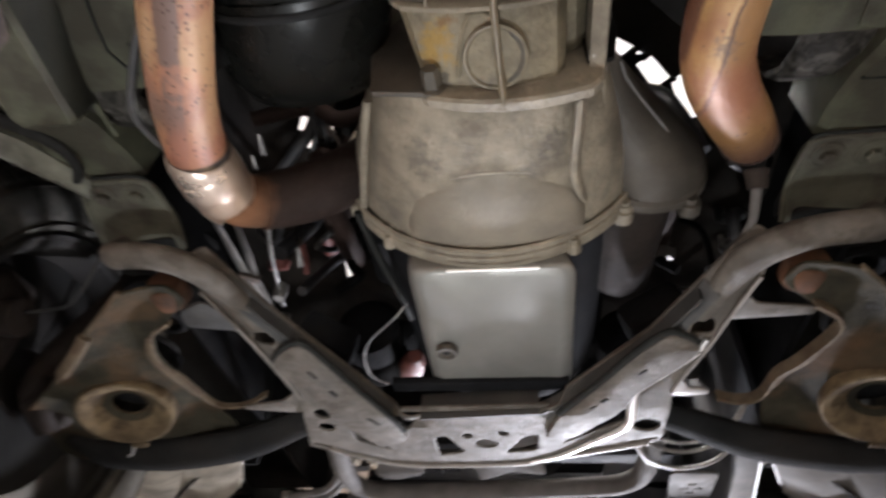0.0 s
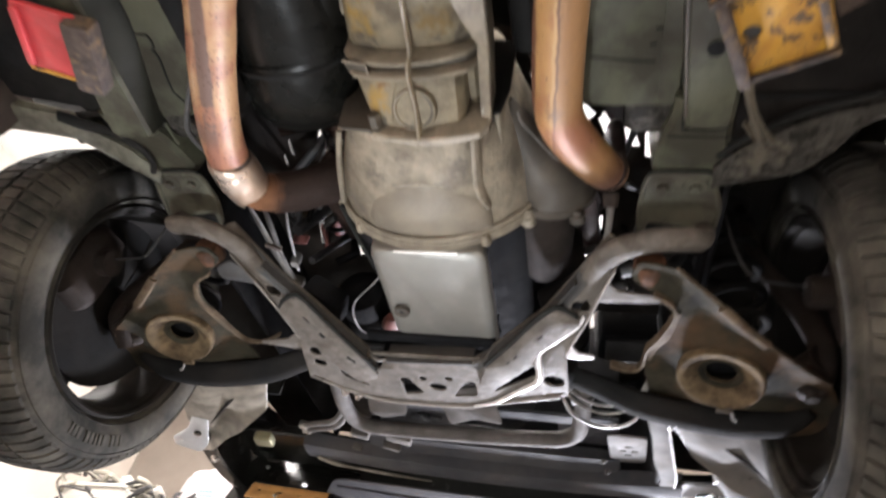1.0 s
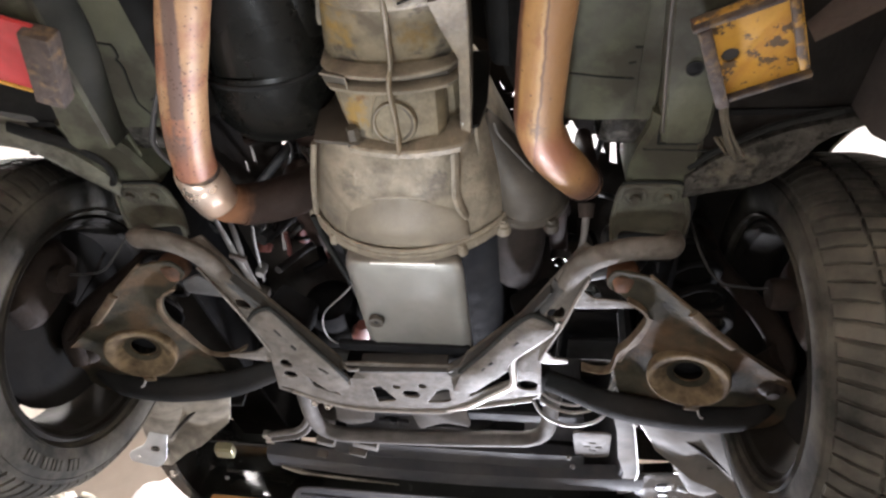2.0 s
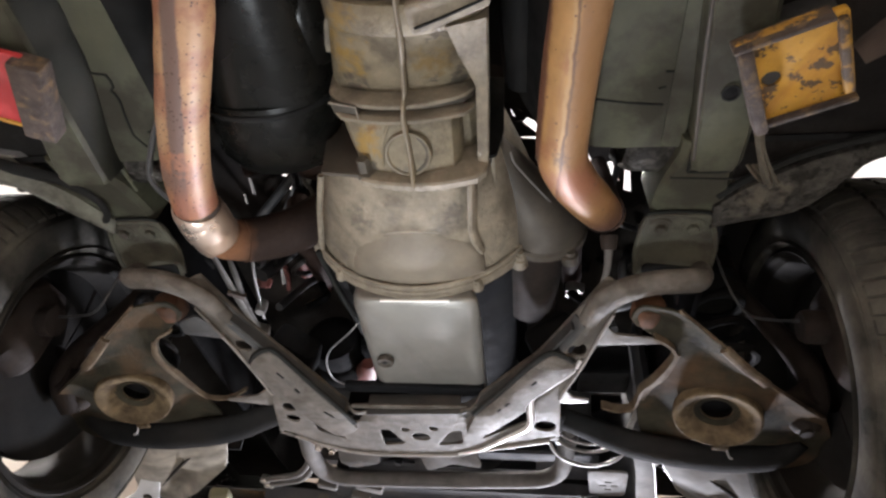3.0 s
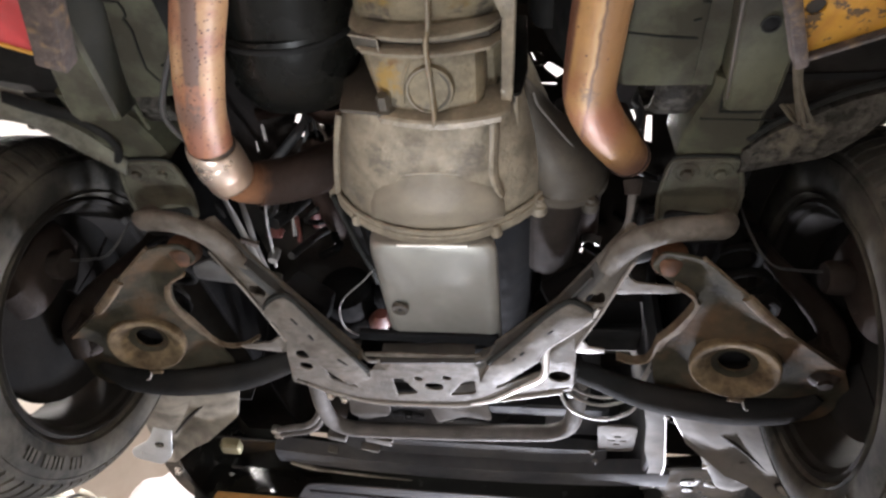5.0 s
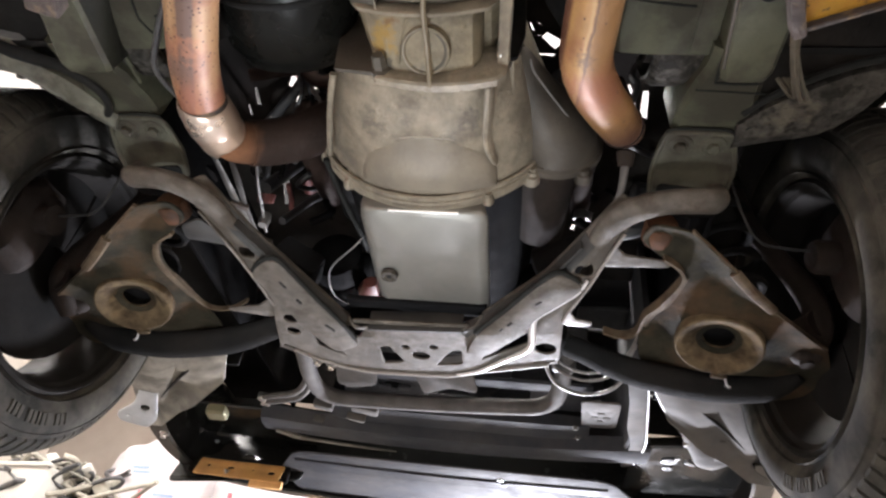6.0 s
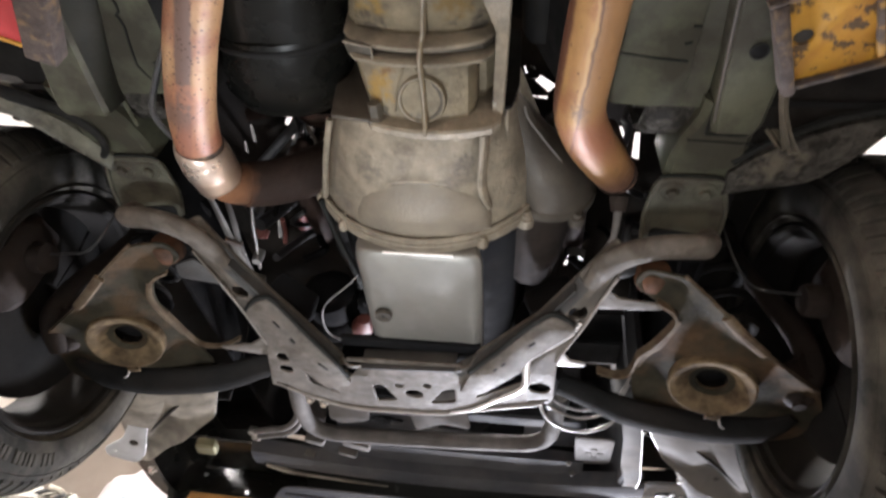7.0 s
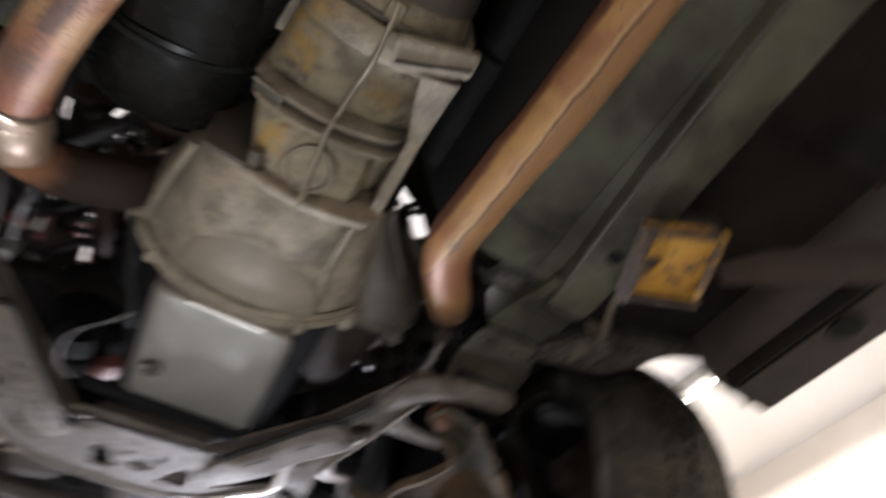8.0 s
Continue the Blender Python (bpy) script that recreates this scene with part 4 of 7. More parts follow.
def control_arm(sx, cup_y):
    arm = thing("control_arm", (sx * 0.5, 0, 1.74), "rusty stamped steel lower control arm with a round spring seat", "control arm", "front suspension arms")
    out = [(0.360, -0.208), (0.412, -0.214), (0.445, -0.186), (0.478, -0.158), (0.548, -0.088), (0.655, 0.002), (0.690, 0.08), (0.675, 0.165), (0.595, 0.205),
           (0.438, 0.212), (0.402, 0.150)] + ([(0.388, 0.075), (0.390, 0.005), (0.404, -0.037), (0.422, -0.108), (0.412, -0.136)] if sx > 0 else [(0.408, 0.075), (0.420, -0.015), (0.428, -0.075), (0.414, -0.124)]) + [(0.384, -0.146), (0.350, -0.172)]
    def arm_skin(x, y):
        """Edges hang down, the web is drawn up behind them, and the seat stands on a shallow dome."""
        edge = away(abs(x), y, out + out[:1])
        seat_d = math.hypot(abs(x) - 0.5, y - cup_y)
        drawn = 0.011 * min(1.0, edge / 0.03)
        seat_k = max(0.0, 1 - max(0.0, seat_d - 0.068) / 0.034)
        return arm_z(x, y) - 0.006 + drawn * (1 - seat_k) + 0.002 * seat_k
    bm = plate(rounded([(sx * x, y) for x, y in out], 0.018, 3), [ring(sx * 0.5, cup_y, 0.043, 28)], thick=0.005, bevel=0.0015, height=arm_skin,
               grid=((0.34, 0.70, 0.012) if sx > 0 else (-0.70, -0.34, 0.012), (-0.21, 0.21, 0.012)))
    web = part("pressing", bm, ARM, arm)
    # turned-down edges
    def lip(pts, tall, mat):
        b = fresh()
        line = curve_points([(sx * x, y, arm_z(x, y)) for x, y in pts], 3)
        rows = []
        for i, p in enumerate(line):
            d = line[min(i + 1, len(line) - 1)] - line[max(i - 1, 0)]
            n = Vector((-d.y, d.x, 0)).normalized() * 0.0022
            dn = Vector((0, 0, -tall))
            rows.append([b.verts.new(v) for v in (p - n, p + n, p + n + dn, p - n + dn)])
        join(b, rows)
        return part("edge_lip", b, mat, arm)
    lip([(0.412, -0.214), (0.445, -0.186), (0.478, -0.158), (0.548, -0.088), (0.655, 0.002)], 0.005, EDGE_RUST)
    if sx > 0:
        lip([(0.386, -0.150), (0.410, -0.138), (0.419, -0.111), (0.402, -0.037), (0.387, 0.005), (0.384, 0.050), (0.376, 0.078), (0.354, 0.089), (0.330, 0.084)], 0.016, EDGE_RUST)
    else:
        lip([(0.384, -0.140), (0.414, -0.124), (0.428, -0.075), (0.420, -0.015), (0.412, 0.045), (0.402, 0.075), (0.382, 0.090), (0.358, 0.088), (0.330, 0.070)], 0.009, EDGE_RUST)
    band = [(0.424, -0.112), (0.411, -0.037), (0.396, 0.005), (0.393, 0.045)] if sx > 0 else [(0.419, -0.120), (0.433, -0.075), (0.427, -0.015), (0.419, 0.035)]
    part("edge_band", tube(fresh(), [(sx * x, y, arm_z(x, y) - 0.0045) for x, y in band], [0.005, 0.008, 0.008, 0.004], 10, 4, 0.35), EDGE_RUST, arm)
    part("doubler", tube(fresh(), [(sx * 0.478, -0.157, arm_z(0.478, 0) - 0.006), (sx * 0.512, -0.122, arm_z(0.512, 0) - 0.006), (sx * 0.548, -0.088, arm_z(0.548, 0) - 0.006)], 0.0085, 8, 3, 0.6), EDGE_RUST, arm, "rust-brown doubled edge")
    # spring seat: a dished ring with a hole in the middle
    b = fresh()
    prof = [(0.0275, 0.0100), (0.0280, 0.0070), (0.0295, 0.0058), (0.034, 0.0046), (0.041, 0.0020), (0.049, -0.0035), (0.058, -0.0098), (0.067, -0.0143), (0.0735, -0.0158), (0.0768, -0.0142), (0.0780, -0.009), (0.0778, 0.002), (0.060, 0.010)]
    grow = 0.86
    cup = Matrix.Translation((sx * (0.501 if sx > 0 else 0.509), cup_y + 0.010, 1.739)) @ Matrix.Rotation(radians(-10), 4, "X") @ Matrix.Rotation(sx * radians(11), 4, "Y") @ Matrix.Diagonal((grow, grow, 1, 1))
    lathe(b, prof, cup, 44, closed=True)
    seat = part("spring_seat", b, CUP, arm, "tan rusty round spring seat")
    # dark ring paints the shade deep in the dish
    part("collar", lathe(fresh(), [(0.0278, 0.0062), (0.0295, 0.0050), (0.034, 0.0038), (0.0385, 0.0024), (0.0395, 0.0018), (0.041, 0.0030), (0.038, 0.0050), (0.0295, 0.0070)], cup, 40, closed=True), ARM, seat, "dark collar round the hole, the dish's shade put into its colour")
    part("drain_lip", box(fresh(), (sx * 0.515, cup_y + 0.077, 1.712), (0.026, 0.012, 0.006), (-10, 0, sx * 8), 0.002), CUP, seat)
    part("pin", tube(fresh(), [(sx * 0.524, cup_y + 0.076, 1.714), (sx * 0.529, cup_y + 0.088, 1.702), (sx * 0.535, cup_y + 0.089, 1.699)], 0.0018, 6), ALU, seat)
    b = fresh()
    lathe(b, [(0.045, -0.040), (0.047, -0.040), (0.047, 0.020), (0.001, 0.020), (0.001, 0.017), (0.045, 0.017)], Matrix.Translation((sx * 0.5, cup_y, 1.80)), 24)
    part("seat_well", b, BLACK, arm)
    if sx > 0:
        part("coil_end", tube(fresh(), [(0.5 + 0.021 * math.cos(radians(a)), cup_y + 0.012 + 0.008 * math.sin(radians(a)), 1.768) for a in (195, 225, 250, 270, 290, 315, 345)], 0.0013, 8, 2), STEEL, arm)
    # front leg: a dark rounded beam running in to the subframe
    leg = [(0.24, 0.125, 1.785), (0.30, 0.142, 1.772), (0.40, 0.172, 1.752), (0.52, 0.176, 1.738), (0.61, 0.150, 1.730), (0.655, 0.105, 1.735)]
    part("front_leg", tube(fresh(), [(sx * x, y, z) for x, y, z in leg], [0.022, 0.027, 0.033, 0.036, 0.032, 0.012], 20, 5, 0.55), ARM_DARK, arm, "dark painted tubular front leg")
    b = fresh()
    lathe(b, [(0.008, -0.034), (0.026, -0.034), (0.028, -0.028), (0.028, 0.028), (0.026, 0.034), (0.008, 0.034)], Matrix.Translation((sx * 0.244, 0.128, 1.786)) @ ALONG_Y, 24, closed=True)
    part("bushing", b, ARM_DARK, arm)
    b = fresh()
    lathe(b, [(0.001, -0.018), (0.012, -0.018), (0.021, -0.015), (0.024, -0.010), (0.024, 0.018), (0.001, 0.020)], Matrix.Translation((sx * 0.378, -0.176, 1.803)) @ ALONG_Y, 24)
    part("bushing", b, BUSH, arm, "orange-brown rubber bushing")
    b = fresh()
    lathe(b, [(0.001, 0.03), (0.020, 0.028), (0.022, 0.010), (0.018, 0.002), (0.011, -0.002), (0.0105, -0.008), (0.001, -0.008)], Matrix.Translation((sx * 0.638, 0.04, 1.726)), 24)
    part("ball_joint", b, BRAKE, arm)
    return arm


control_arm(-1, 0.004)
control_arm(1, 0.006)


# ---- front wheels ----
def wheel(sx, cy, cz, x_in, turn):
    hub = thing("wheel", (sx * (x_in + 0.1), cy, cz - 0.3), "worn black tyre on a dull alloy rim hanging free", "wheel", "front wheels")
    m = Matrix.Translation((sx * x_in, cy, cz)) @ Matrix.Rotation(radians(turn), 4, "Z") @ (Matrix.Rotation(sx * math.pi / 2, 4, "Y"))
    # local z runs outward from the inner side
    W = 0.184
    md = m @ Matrix.Diagonal((1, 1, 0.8, 1))
    prof = [(0.216, 0.012), (0.222, 0.002), (0.232, -0.004), (0.245, -0.009), (0.262, -0.011), (0.278, -0.008), (0.289, -0.003), (0.296, 0.006), (0.307, 0.020), (0.3155, 0.038), (0.320, 0.060),
            (0.321, W / 2), (0.319, W - 0.045), (0.307, W - 0.015), (0.276, W + 0.006), (0.235, W + 0.004), (0.216, W - 0.012)]
    def crown(h):
        return float(np.interp(min(h, W - h), [0.0, 0.006, 0.020, 0.038, 0.060], [0.297, 0.305, 0.315, 0.322, 0.326]))
    b = fresh()
    lathe(b, prof, m, 72, closed=True)
    tyre = part("tyre", b, TYRE, hub)
    # raised rings and worn lettering blocks on the sidewall
    for r in (0.228, 0.284):
        b = fresh()
        lathe(b, [(r - 0.0015, -0.003), (r, -0.0085 if r < 0.25 else -0.0075), (r + 0.0015, -0.003), (r, 0.004)], m, 72, closed=True)
        part("sidewall_ring", b, TYRE, tyre)
    one = None
    for base in (2.62 if sx < 0 else 0.02,):
        for k in range(13):
            if k in (3, 9):
                continue
            mm = m @ Matrix.Rotation(base + k * 0.045, 4, "Z") @ Matrix.Translation((0.258, 0, -0.0108))
            if one is None:
                b = bmesh.new()
                bmesh.ops.create_cube(b, size=1)
                b.transform(Matrix.Diagonal((0.020, 0.0085, 0.003, 1)))
                one = bpy.data.meshes.new("raised_letter")
                b.to_mesh(one)
                b.free()
                one.materials.append(TYRE)
            o = new("raised_letter", one)
            o.parent, o.matrix_basis = tyre, mm @ Matrix.Diagonal((1, 1.0 if k % 3 else 0.6, 1, 1))
            o.matrix_parent_inverse = place_of(tyre).inverted()
    # tread blocks, slanted at the shoulders
    b = fresh()
    rows = [(0.000, 0.044, 0.30, 0.0), (0.050, 0.082, 0.12, 0.04), (0.090, 0.130, -0.12, 0.02), (0.138, 0.182, -0.30, 0.05)]
    N = 78
    for h0, h1, slant, off in rows:
        for k in range(N):
            a0 = 2 * math.pi * (k + off * 10) / N
            da = 2 * math.pi / N * 0.87
            slices = []
            for h in (h0, h0 * 0.67 + h1 * 0.33, h0 * 0.33 + h1 * 0.67, h1):
                sk = slant * (h - (h0 + h1) / 2) / 0.04 * 0.11
                slices.append([b.verts.new(m @ Vector((r * math.cos(a), r * math.sin(a), h))) for r, a in ((crown(h) - 0.012, a0 + sk), (crown(h), a0 + sk + 0.006), (crown(h), a0 + sk + da - 0.006), (crown(h) - 0.012, a0 + sk + da))])
            for u, w in zip(slices, slices[1:]):
                for i in range(4):
                    b.faces.new((u[i], u[(i + 1) % 4], w[(i + 1) % 4], w[i]))
            b.faces.new(slices[0])
            b.faces.new(slices[-1])
    tagged(part("tread", b, TYRE, tyre), kind="stuff")
    # rim: barrel seen from behind, spokes on the far side
    b = fresh()
    lathe(b, [(0.218, 0.014), (0.2185, 0.004), (0.213, -0.001), (0.208, 0.004), (0.206, 0.016), (0.198, 0.022), (0.192, 0.045), (0.186, 0.08), (0.19, 0.15), (0.2, 0.185), (0.214, 0.196), (0.216, 0.19), (0.205, 0.175), (0.197, 0.15), (0.193, 0.08), (0.199, 0.05), (0.205, 0.028)], md, 60, closed=True)
    rim = part("rim", b, RIM, hub)
    for k in range(5):
        mm = md @ Matrix.Rotation(k * 2 * math.pi / 5 + 0.3, 4, "Z")
        b = fresh()
        rows = []
        for r, w, h, t in ((0.04, 0.03, 0.135, 0.03), (0.10, 0.026, 0.15, 0.024), (0.16, 0.03, 0.165, 0.02), (0.2, 0.042, 0.17, 0.018)):
            rows.append([b.verts.new(mm @ Vector((r, y, z))) for y, z in ((-w, h), (w, h), (w * 0.7, h + t), (-w * 0.7, h + t))])
        join(b, rows)
        part("spoke", b, RIM, rim)
    b = fresh()
    lathe(b, [(0.001, 0.12), (0.06, 0.122), (0.066, 0.135), (0.066, 0.165), (0.001, 0.17)], md, 30)
    part("hub_face", b, RIM, rim)
    # brake disc, dust shield and knuckle
    b = fresh()
    lathe(b, [(0.062, 0.078), (0.150, 0.078), (0.151, 0.084), (0.151, 0.098), (0.150, 0.104), (0.062, 0.104)], m, 48, closed=True)
    part("brake_disc", b, BRAKE, hub, "rust-brown brake disc")
    b = fresh()
    rows = []
    for a in np.linspace(0.0, 2 * math.pi - 0.05, 34):
        ear = 0.028 * min(1.0, max(0.0, 0.35 - sx * math.cos(a)) * 2.5)
        rows.append([b.verts.new(m @ Vector((r * math.cos(a), r * math.sin(a), h))) for r, h in ((0.045, 0.062), (0.12, 0.06), (0.161 + ear, 0.066), (0.163 + ear, 0.076), (0.160 + ear, 0.078), (0.12, 0.064), (0.045, 0.066))])
    join(b, rows)
    part("dust_shield", b, ARM_DARK, hub)
    b = fresh()
    up = [(sx * 0.56, cy - 0.02, cz + 0.30), (sx * 0.585, cy, cz + 0.18), (sx * (x_in + 0.03), cy, cz + 0.05), (sx * (x_in + 0.035), cy, cz - 0.02), (sx * 0.645, 0.04, cz - 0.055)]
    tube(b, up, [0.012, 0.014, 0.022, 0.022, 0.016], 14, 4, 0.7)
    knuckle = part("knuckle", b, BRAKE, hub)
    b = fresh()
    ky = cy + 0.025
    loft(b, [section(ky - 0.19, sx * (x_in + 0.07), cz + 0.02, 0.03, 0.05, 3), section(ky - 0.165, sx * (x_in + 0.07), cz + 0.02, 0.045, 0.085, 3.5),
             section(ky - 0.115, sx * (x_in + 0.07), cz + 0.02, 0.046, 0.09, 3.5), section(ky - 0.09, sx * (x_in + 0.07), cz + 0.02, 0.03, 0.07, 3)])
    caliper = part("caliper", b, BRAKE, hub, "rusty brake caliper")
    part("piston_boss", lathe(fresh(), [(0.001, -0.03), (0.022, -0.03), (0.026, -0.022), (0.026, 0.02), (0.001, 0.022)], Matrix.Translation((sx * (x_in + 0.022), ky - 0.14, cz + 0.03)) @ ALONG_X, 22), BRAKE, caliper)
    part("brake_hose", tube(fresh(), [(sx * (x_in + 0.01), ky - 0.14, cz + 0.04), (sx * 0.57, ky - 0.15, cz + 0.035), (sx * 0.53, ky - 0.16, cz + 0.04), (sx * 0.505, ky - 0.18, cz + 0.09), (sx * 0.49, ky - 0.2, cz + 0.2)], 0.0022, 8), RUBBER, hub)
    part("steering_arm", tube(fresh(), [(sx * (x_in + 0.03), cy - 0.01, cz - 0.02), (sx * 0.60, cy + 0.09, cz - 0.01), (sx * 0.585, cy + 0.13, cz - 0.005)], [0.022, 0.016, 0.016], 12), BRAKE, knuckle)
    return hub


wheel(-1, -0.014, 1.770, 0.612, 2)
wheel(1, 0.002, 1.788, 0.617, -1)

# ---- gearbox and bell housing ----
gearbox = thing("gearbox", (0.06, -0.4, 1.83), "grimy cast aluminium gearbox with ribs and yellow oil stains", "gearbox")
bm = fresh()
loft(bm, [section(-0.402, 0.038, 1.985, 0.118, 0.142, 3.4, 48), section(-0.385, 0.039, 1.985, 0.123, 0.148, 3.2, 48), section(-0.33, 0.036, 1.99, 0.147, 0.163, 2.7, 48),
          section(-0.27, 0.036, 1.998, 0.172, 0.178, 2.3, 48), section(-0.225, 0.034, 2.002, 0.186, 0.19, 2.1, 48), section(-0.205, 0.033, 2.003, 0.188, 0.192, 2.0, 48)])
bell = part("bell_housing", bm, CAST, gearbox)
bm = fresh()
lathe(bm, [(0.16, -0.014), (0.196, -0.014), (0.2005, -0.011), (0.202, -0.004), (0.2015, 0.004), (0.198, 0.007), (0.16, 0.007)], Matrix.Translation((0.033, -0.2, 2.003)) @ ALONG_Y, 72, closed=True)
part("flange", bm, CAST, bell)
for a, big in ((-150, 0.7), (-128, 0.75), (-62, 0.85), (-38, 1.0)):
    r = radians(a)
    p = Vector((0.033 + 0.201 * math.cos(r), -0.202, 2.003 + 0.201 * math.sin(r)))
    b = fresh()
    at = Matrix.Translation(p) @ ALONG_Y @ Matrix.Scale(big, 4)
    lathe(b, [(0.001, -0.009), (0.007, -0.009), (0.0095, -0.006), (0.011, 0.008), (0.001, 0.009)], at, 18)
    lathe(b, [(0.001, -0.015), (0.006, -0.015), (0.0065, -0.009), (0.001, -0.009)], at, 6)
    loft(b, [section(-0.225, p.x * 0.94 + 0.002, p.z + 0.018, 0.004, 0.010, 2.5, 12), section(-0.208, p.x, p.z + 0.008, 0.009 * big, 0.014, 2.5, 12), section(-0.196, p.x, p.z + 0.006, 0.010 * big, 0.014, 2.5, 12)])
    part("lug", b, CAST, bell)
# the smooth domed lower belly, and the raised fin beside it
bm = fresh()
rows = []
for i in range(15):
    u = -1 + 2 * i / 14
    x = 0.040 + 0.100 * u
    arch = math.sqrt(max(0, 1 - u * u))
    y0 = -0.208 - 0.112 * (0.35 + 0.65 * arch)
    col = []
    for k in range(7):
        y = y0 + (-0.220 - y0) * k / 6
        hw = np.interp(y, [-0.33, -0.27, -0.225, -0.2], [0.163, 0.178, 0.19, 0.193])
        zc = np.interp(y, [-0.33, -0.27, -0.225, -0.2], [1.99, 1.998, 2.002, 2.003])
        rw = np.interp(y, [-0.33, -0.27, -0.225, -0.2], [0.152, 0.172, 0.186, 0.19])
        zz = zc - hw * (1 - min(1, abs((x - 0.037) / rw)) ** 2.25) ** (1 / 2.25)
        bulge = (0.0065 * math.sin(math.pi * min(1.0, 0.06 + 0.94 * k / 6)) - 0.0015 * k / 6) * min(1, 5 * (1 - abs(u)))
        col.append(bm.verts.new((x, y, zz - bulge + (0.002 if k == 0 else 0))))
    rows.append(col + [bm.verts.new((v.co.x, v.co.y, v.co.z + 0.015)) for v in reversed(col)])
join(bm, rows)
part("belly_dome", bm, CAST_SMOOTH, bell, "smoother brownish domed belly", 60)
rim_line = []
for i in range(13):
    u = -0.92 + 1.84 * i / 12
    y = -0.208 - 0.112 * (0.35 + 0.65 * math.sqrt(1 - u * u))
    x = 0.040 + 0.100 * u
    hw, zc, rw = (float(np.interp(y, [-0.33, -0.27, -0.225, -0.2], k)) for k in ([0.163, 0.178, 0.19, 0.193], [1.99, 1.998, 2.002, 2.003], [0.152, 0.172, 0.186, 0.19]))
    rim_line.append((x, y, zc - hw * (1 - min(1, abs((x - 0.037) / rw)) ** 2.25) ** (1 / 2.25) + 0.0005))
part("dome_edge", tube(fresh(), rim_line, 0.0018, 8, 2), CAST_EDGE, bell, "pale rubbed edge of the dome")
part("fin", tube(fresh(), [(0.131, -0.392, 1.851), (0.129, -0.35, 1.848), (0.127, -0.312, 1.845), (0.131, -0.286, 1.841), (0.139, -0.262, 1.842)], [0.006, 0.0065, 0.0065, 0.0055, 0.003], 10, 5, 2.2), CAST, bell)
part("fin_edge", tube(fresh(), [(0.1275, -0.390, 1.8405), (0.1255, -0.35, 1.8365), (0.1235, -0.312, 1.8345), (0.128, -0.286, 1.8325), (0.137, -0.263, 1.837)], 0.0022, 8), CAST_EDGE, bell)
part("side_rib", tube(fresh(), [(0.156, -0.395, 1.90), (0.158, -0.34, 1.888), (0.164, -0.27, 1.880), (0.176, -0.215, 1.878)], 0.0042, 8), CAST, bell)
part("fin", tube(fresh(), [(-0.083, -0.385, 1.875), (-0.1, -0.32, 1.868), (-0.118, -0.24, 1.87)], 0.005, 8), CAST, bell)
part("centre_line", tube(fresh(), [(0.056, -0.39, 1.8445), (0.048, -0.31, 1.8315), (0.040, -0.22, 1.8135)], 0.0024, 8), CAST, bell)
part("lip_bead", lathe(fresh(), [(0.1935, -0.020), (0.1965, -0.022), (0.1992, -0.020), (0.1995, -0.014), (0.1935, -0.014)], Matrix.Translation((0.033, -0.2, 2.003)) @ ALONG_Y, 72, closed=True), CAST, bell)
# gearbox case: lower body narrow towards the bell, wider behind the double rib
def case_line(left, right, side, low, n=16):
    """The case's underside from left to right: rounded edges, the middle hanging lowest."""
    pts = []
    for i in range(n + 1):
        u = -1 + 2 * i / n
        z = side + (low - side) * (1 - u * u) + 0.010 * max(0.0, (abs(u) - 0.86) / 0.14) ** 2
        pts.append(((left + right) / 2 + (right - left) / 2 * u, z))
    return pts


def case_loft(stations, top=2.06, mat=CAST_OILY, nm="case", parent=None, lab=""):
    b = fresh()
    rows = []
    for y, left, right, side, low in stations:
        line = case_line(left, right, side, low)
        rows.append([b.verts.new((x, y, z)) for x, z in line] + [b.verts.new((right + 0.004, y, side + 0.05)), b.verts.new((right - 0.01, y, top)), b.verts.new((left + 0.01, y, top)), b.verts.new((left - 0.004, y, side + 0.05))])
    join(b, rows)
    return part(nm, b, mat, parent, lab, 30)


case = case_loft([(-0.700, 0.005, 0.125, 1.920, 1.895), (-0.640, -0.020, 0.145, 1.902, 1.872), (-0.598, -0.026, 0.150, 1.896, 1.866), (-0.560, -0.034, 0.147, 1.902, 1.873),
                  (-0.520, -0.042, 0.144, 1.910, 1.884), (-0.507, -0.045, 0.143, 1.916, 1.893), (-0.476, -0.040, 0.140, 1.915, 1.895), (-0.404, -0.022, 0.140, 1.905, 1.890)],
                 parent=gearbox, lab="ribbed case with yellowish oil stains")
case_loft([(-0.480, -0.037, 0.119, 1.884, 1.868), (-0.440, -0.028, 0.118, 1.872, 1.856), (-0.404, -0.018, 0.117, 1.861, 1.846)], nm="lower_case", parent=case)


def case_rib(y0, y1, left, right, side, low, mat=CAST, nm="rib"):
    m = (y0 + y1) / 2
    case_loft([(y0, left + 0.002, right - 0.002, side + 0.003, low + 0.003), (y0 + (m - y0) * 0.4, left, right, side, low), (y1 - (y1 - m) * 0.4, left, right, side, low), (y1, left + 0.002, right - 0.002, side + 0.003, low + 0.003)],
              mat=mat, nm=nm, parent=case)


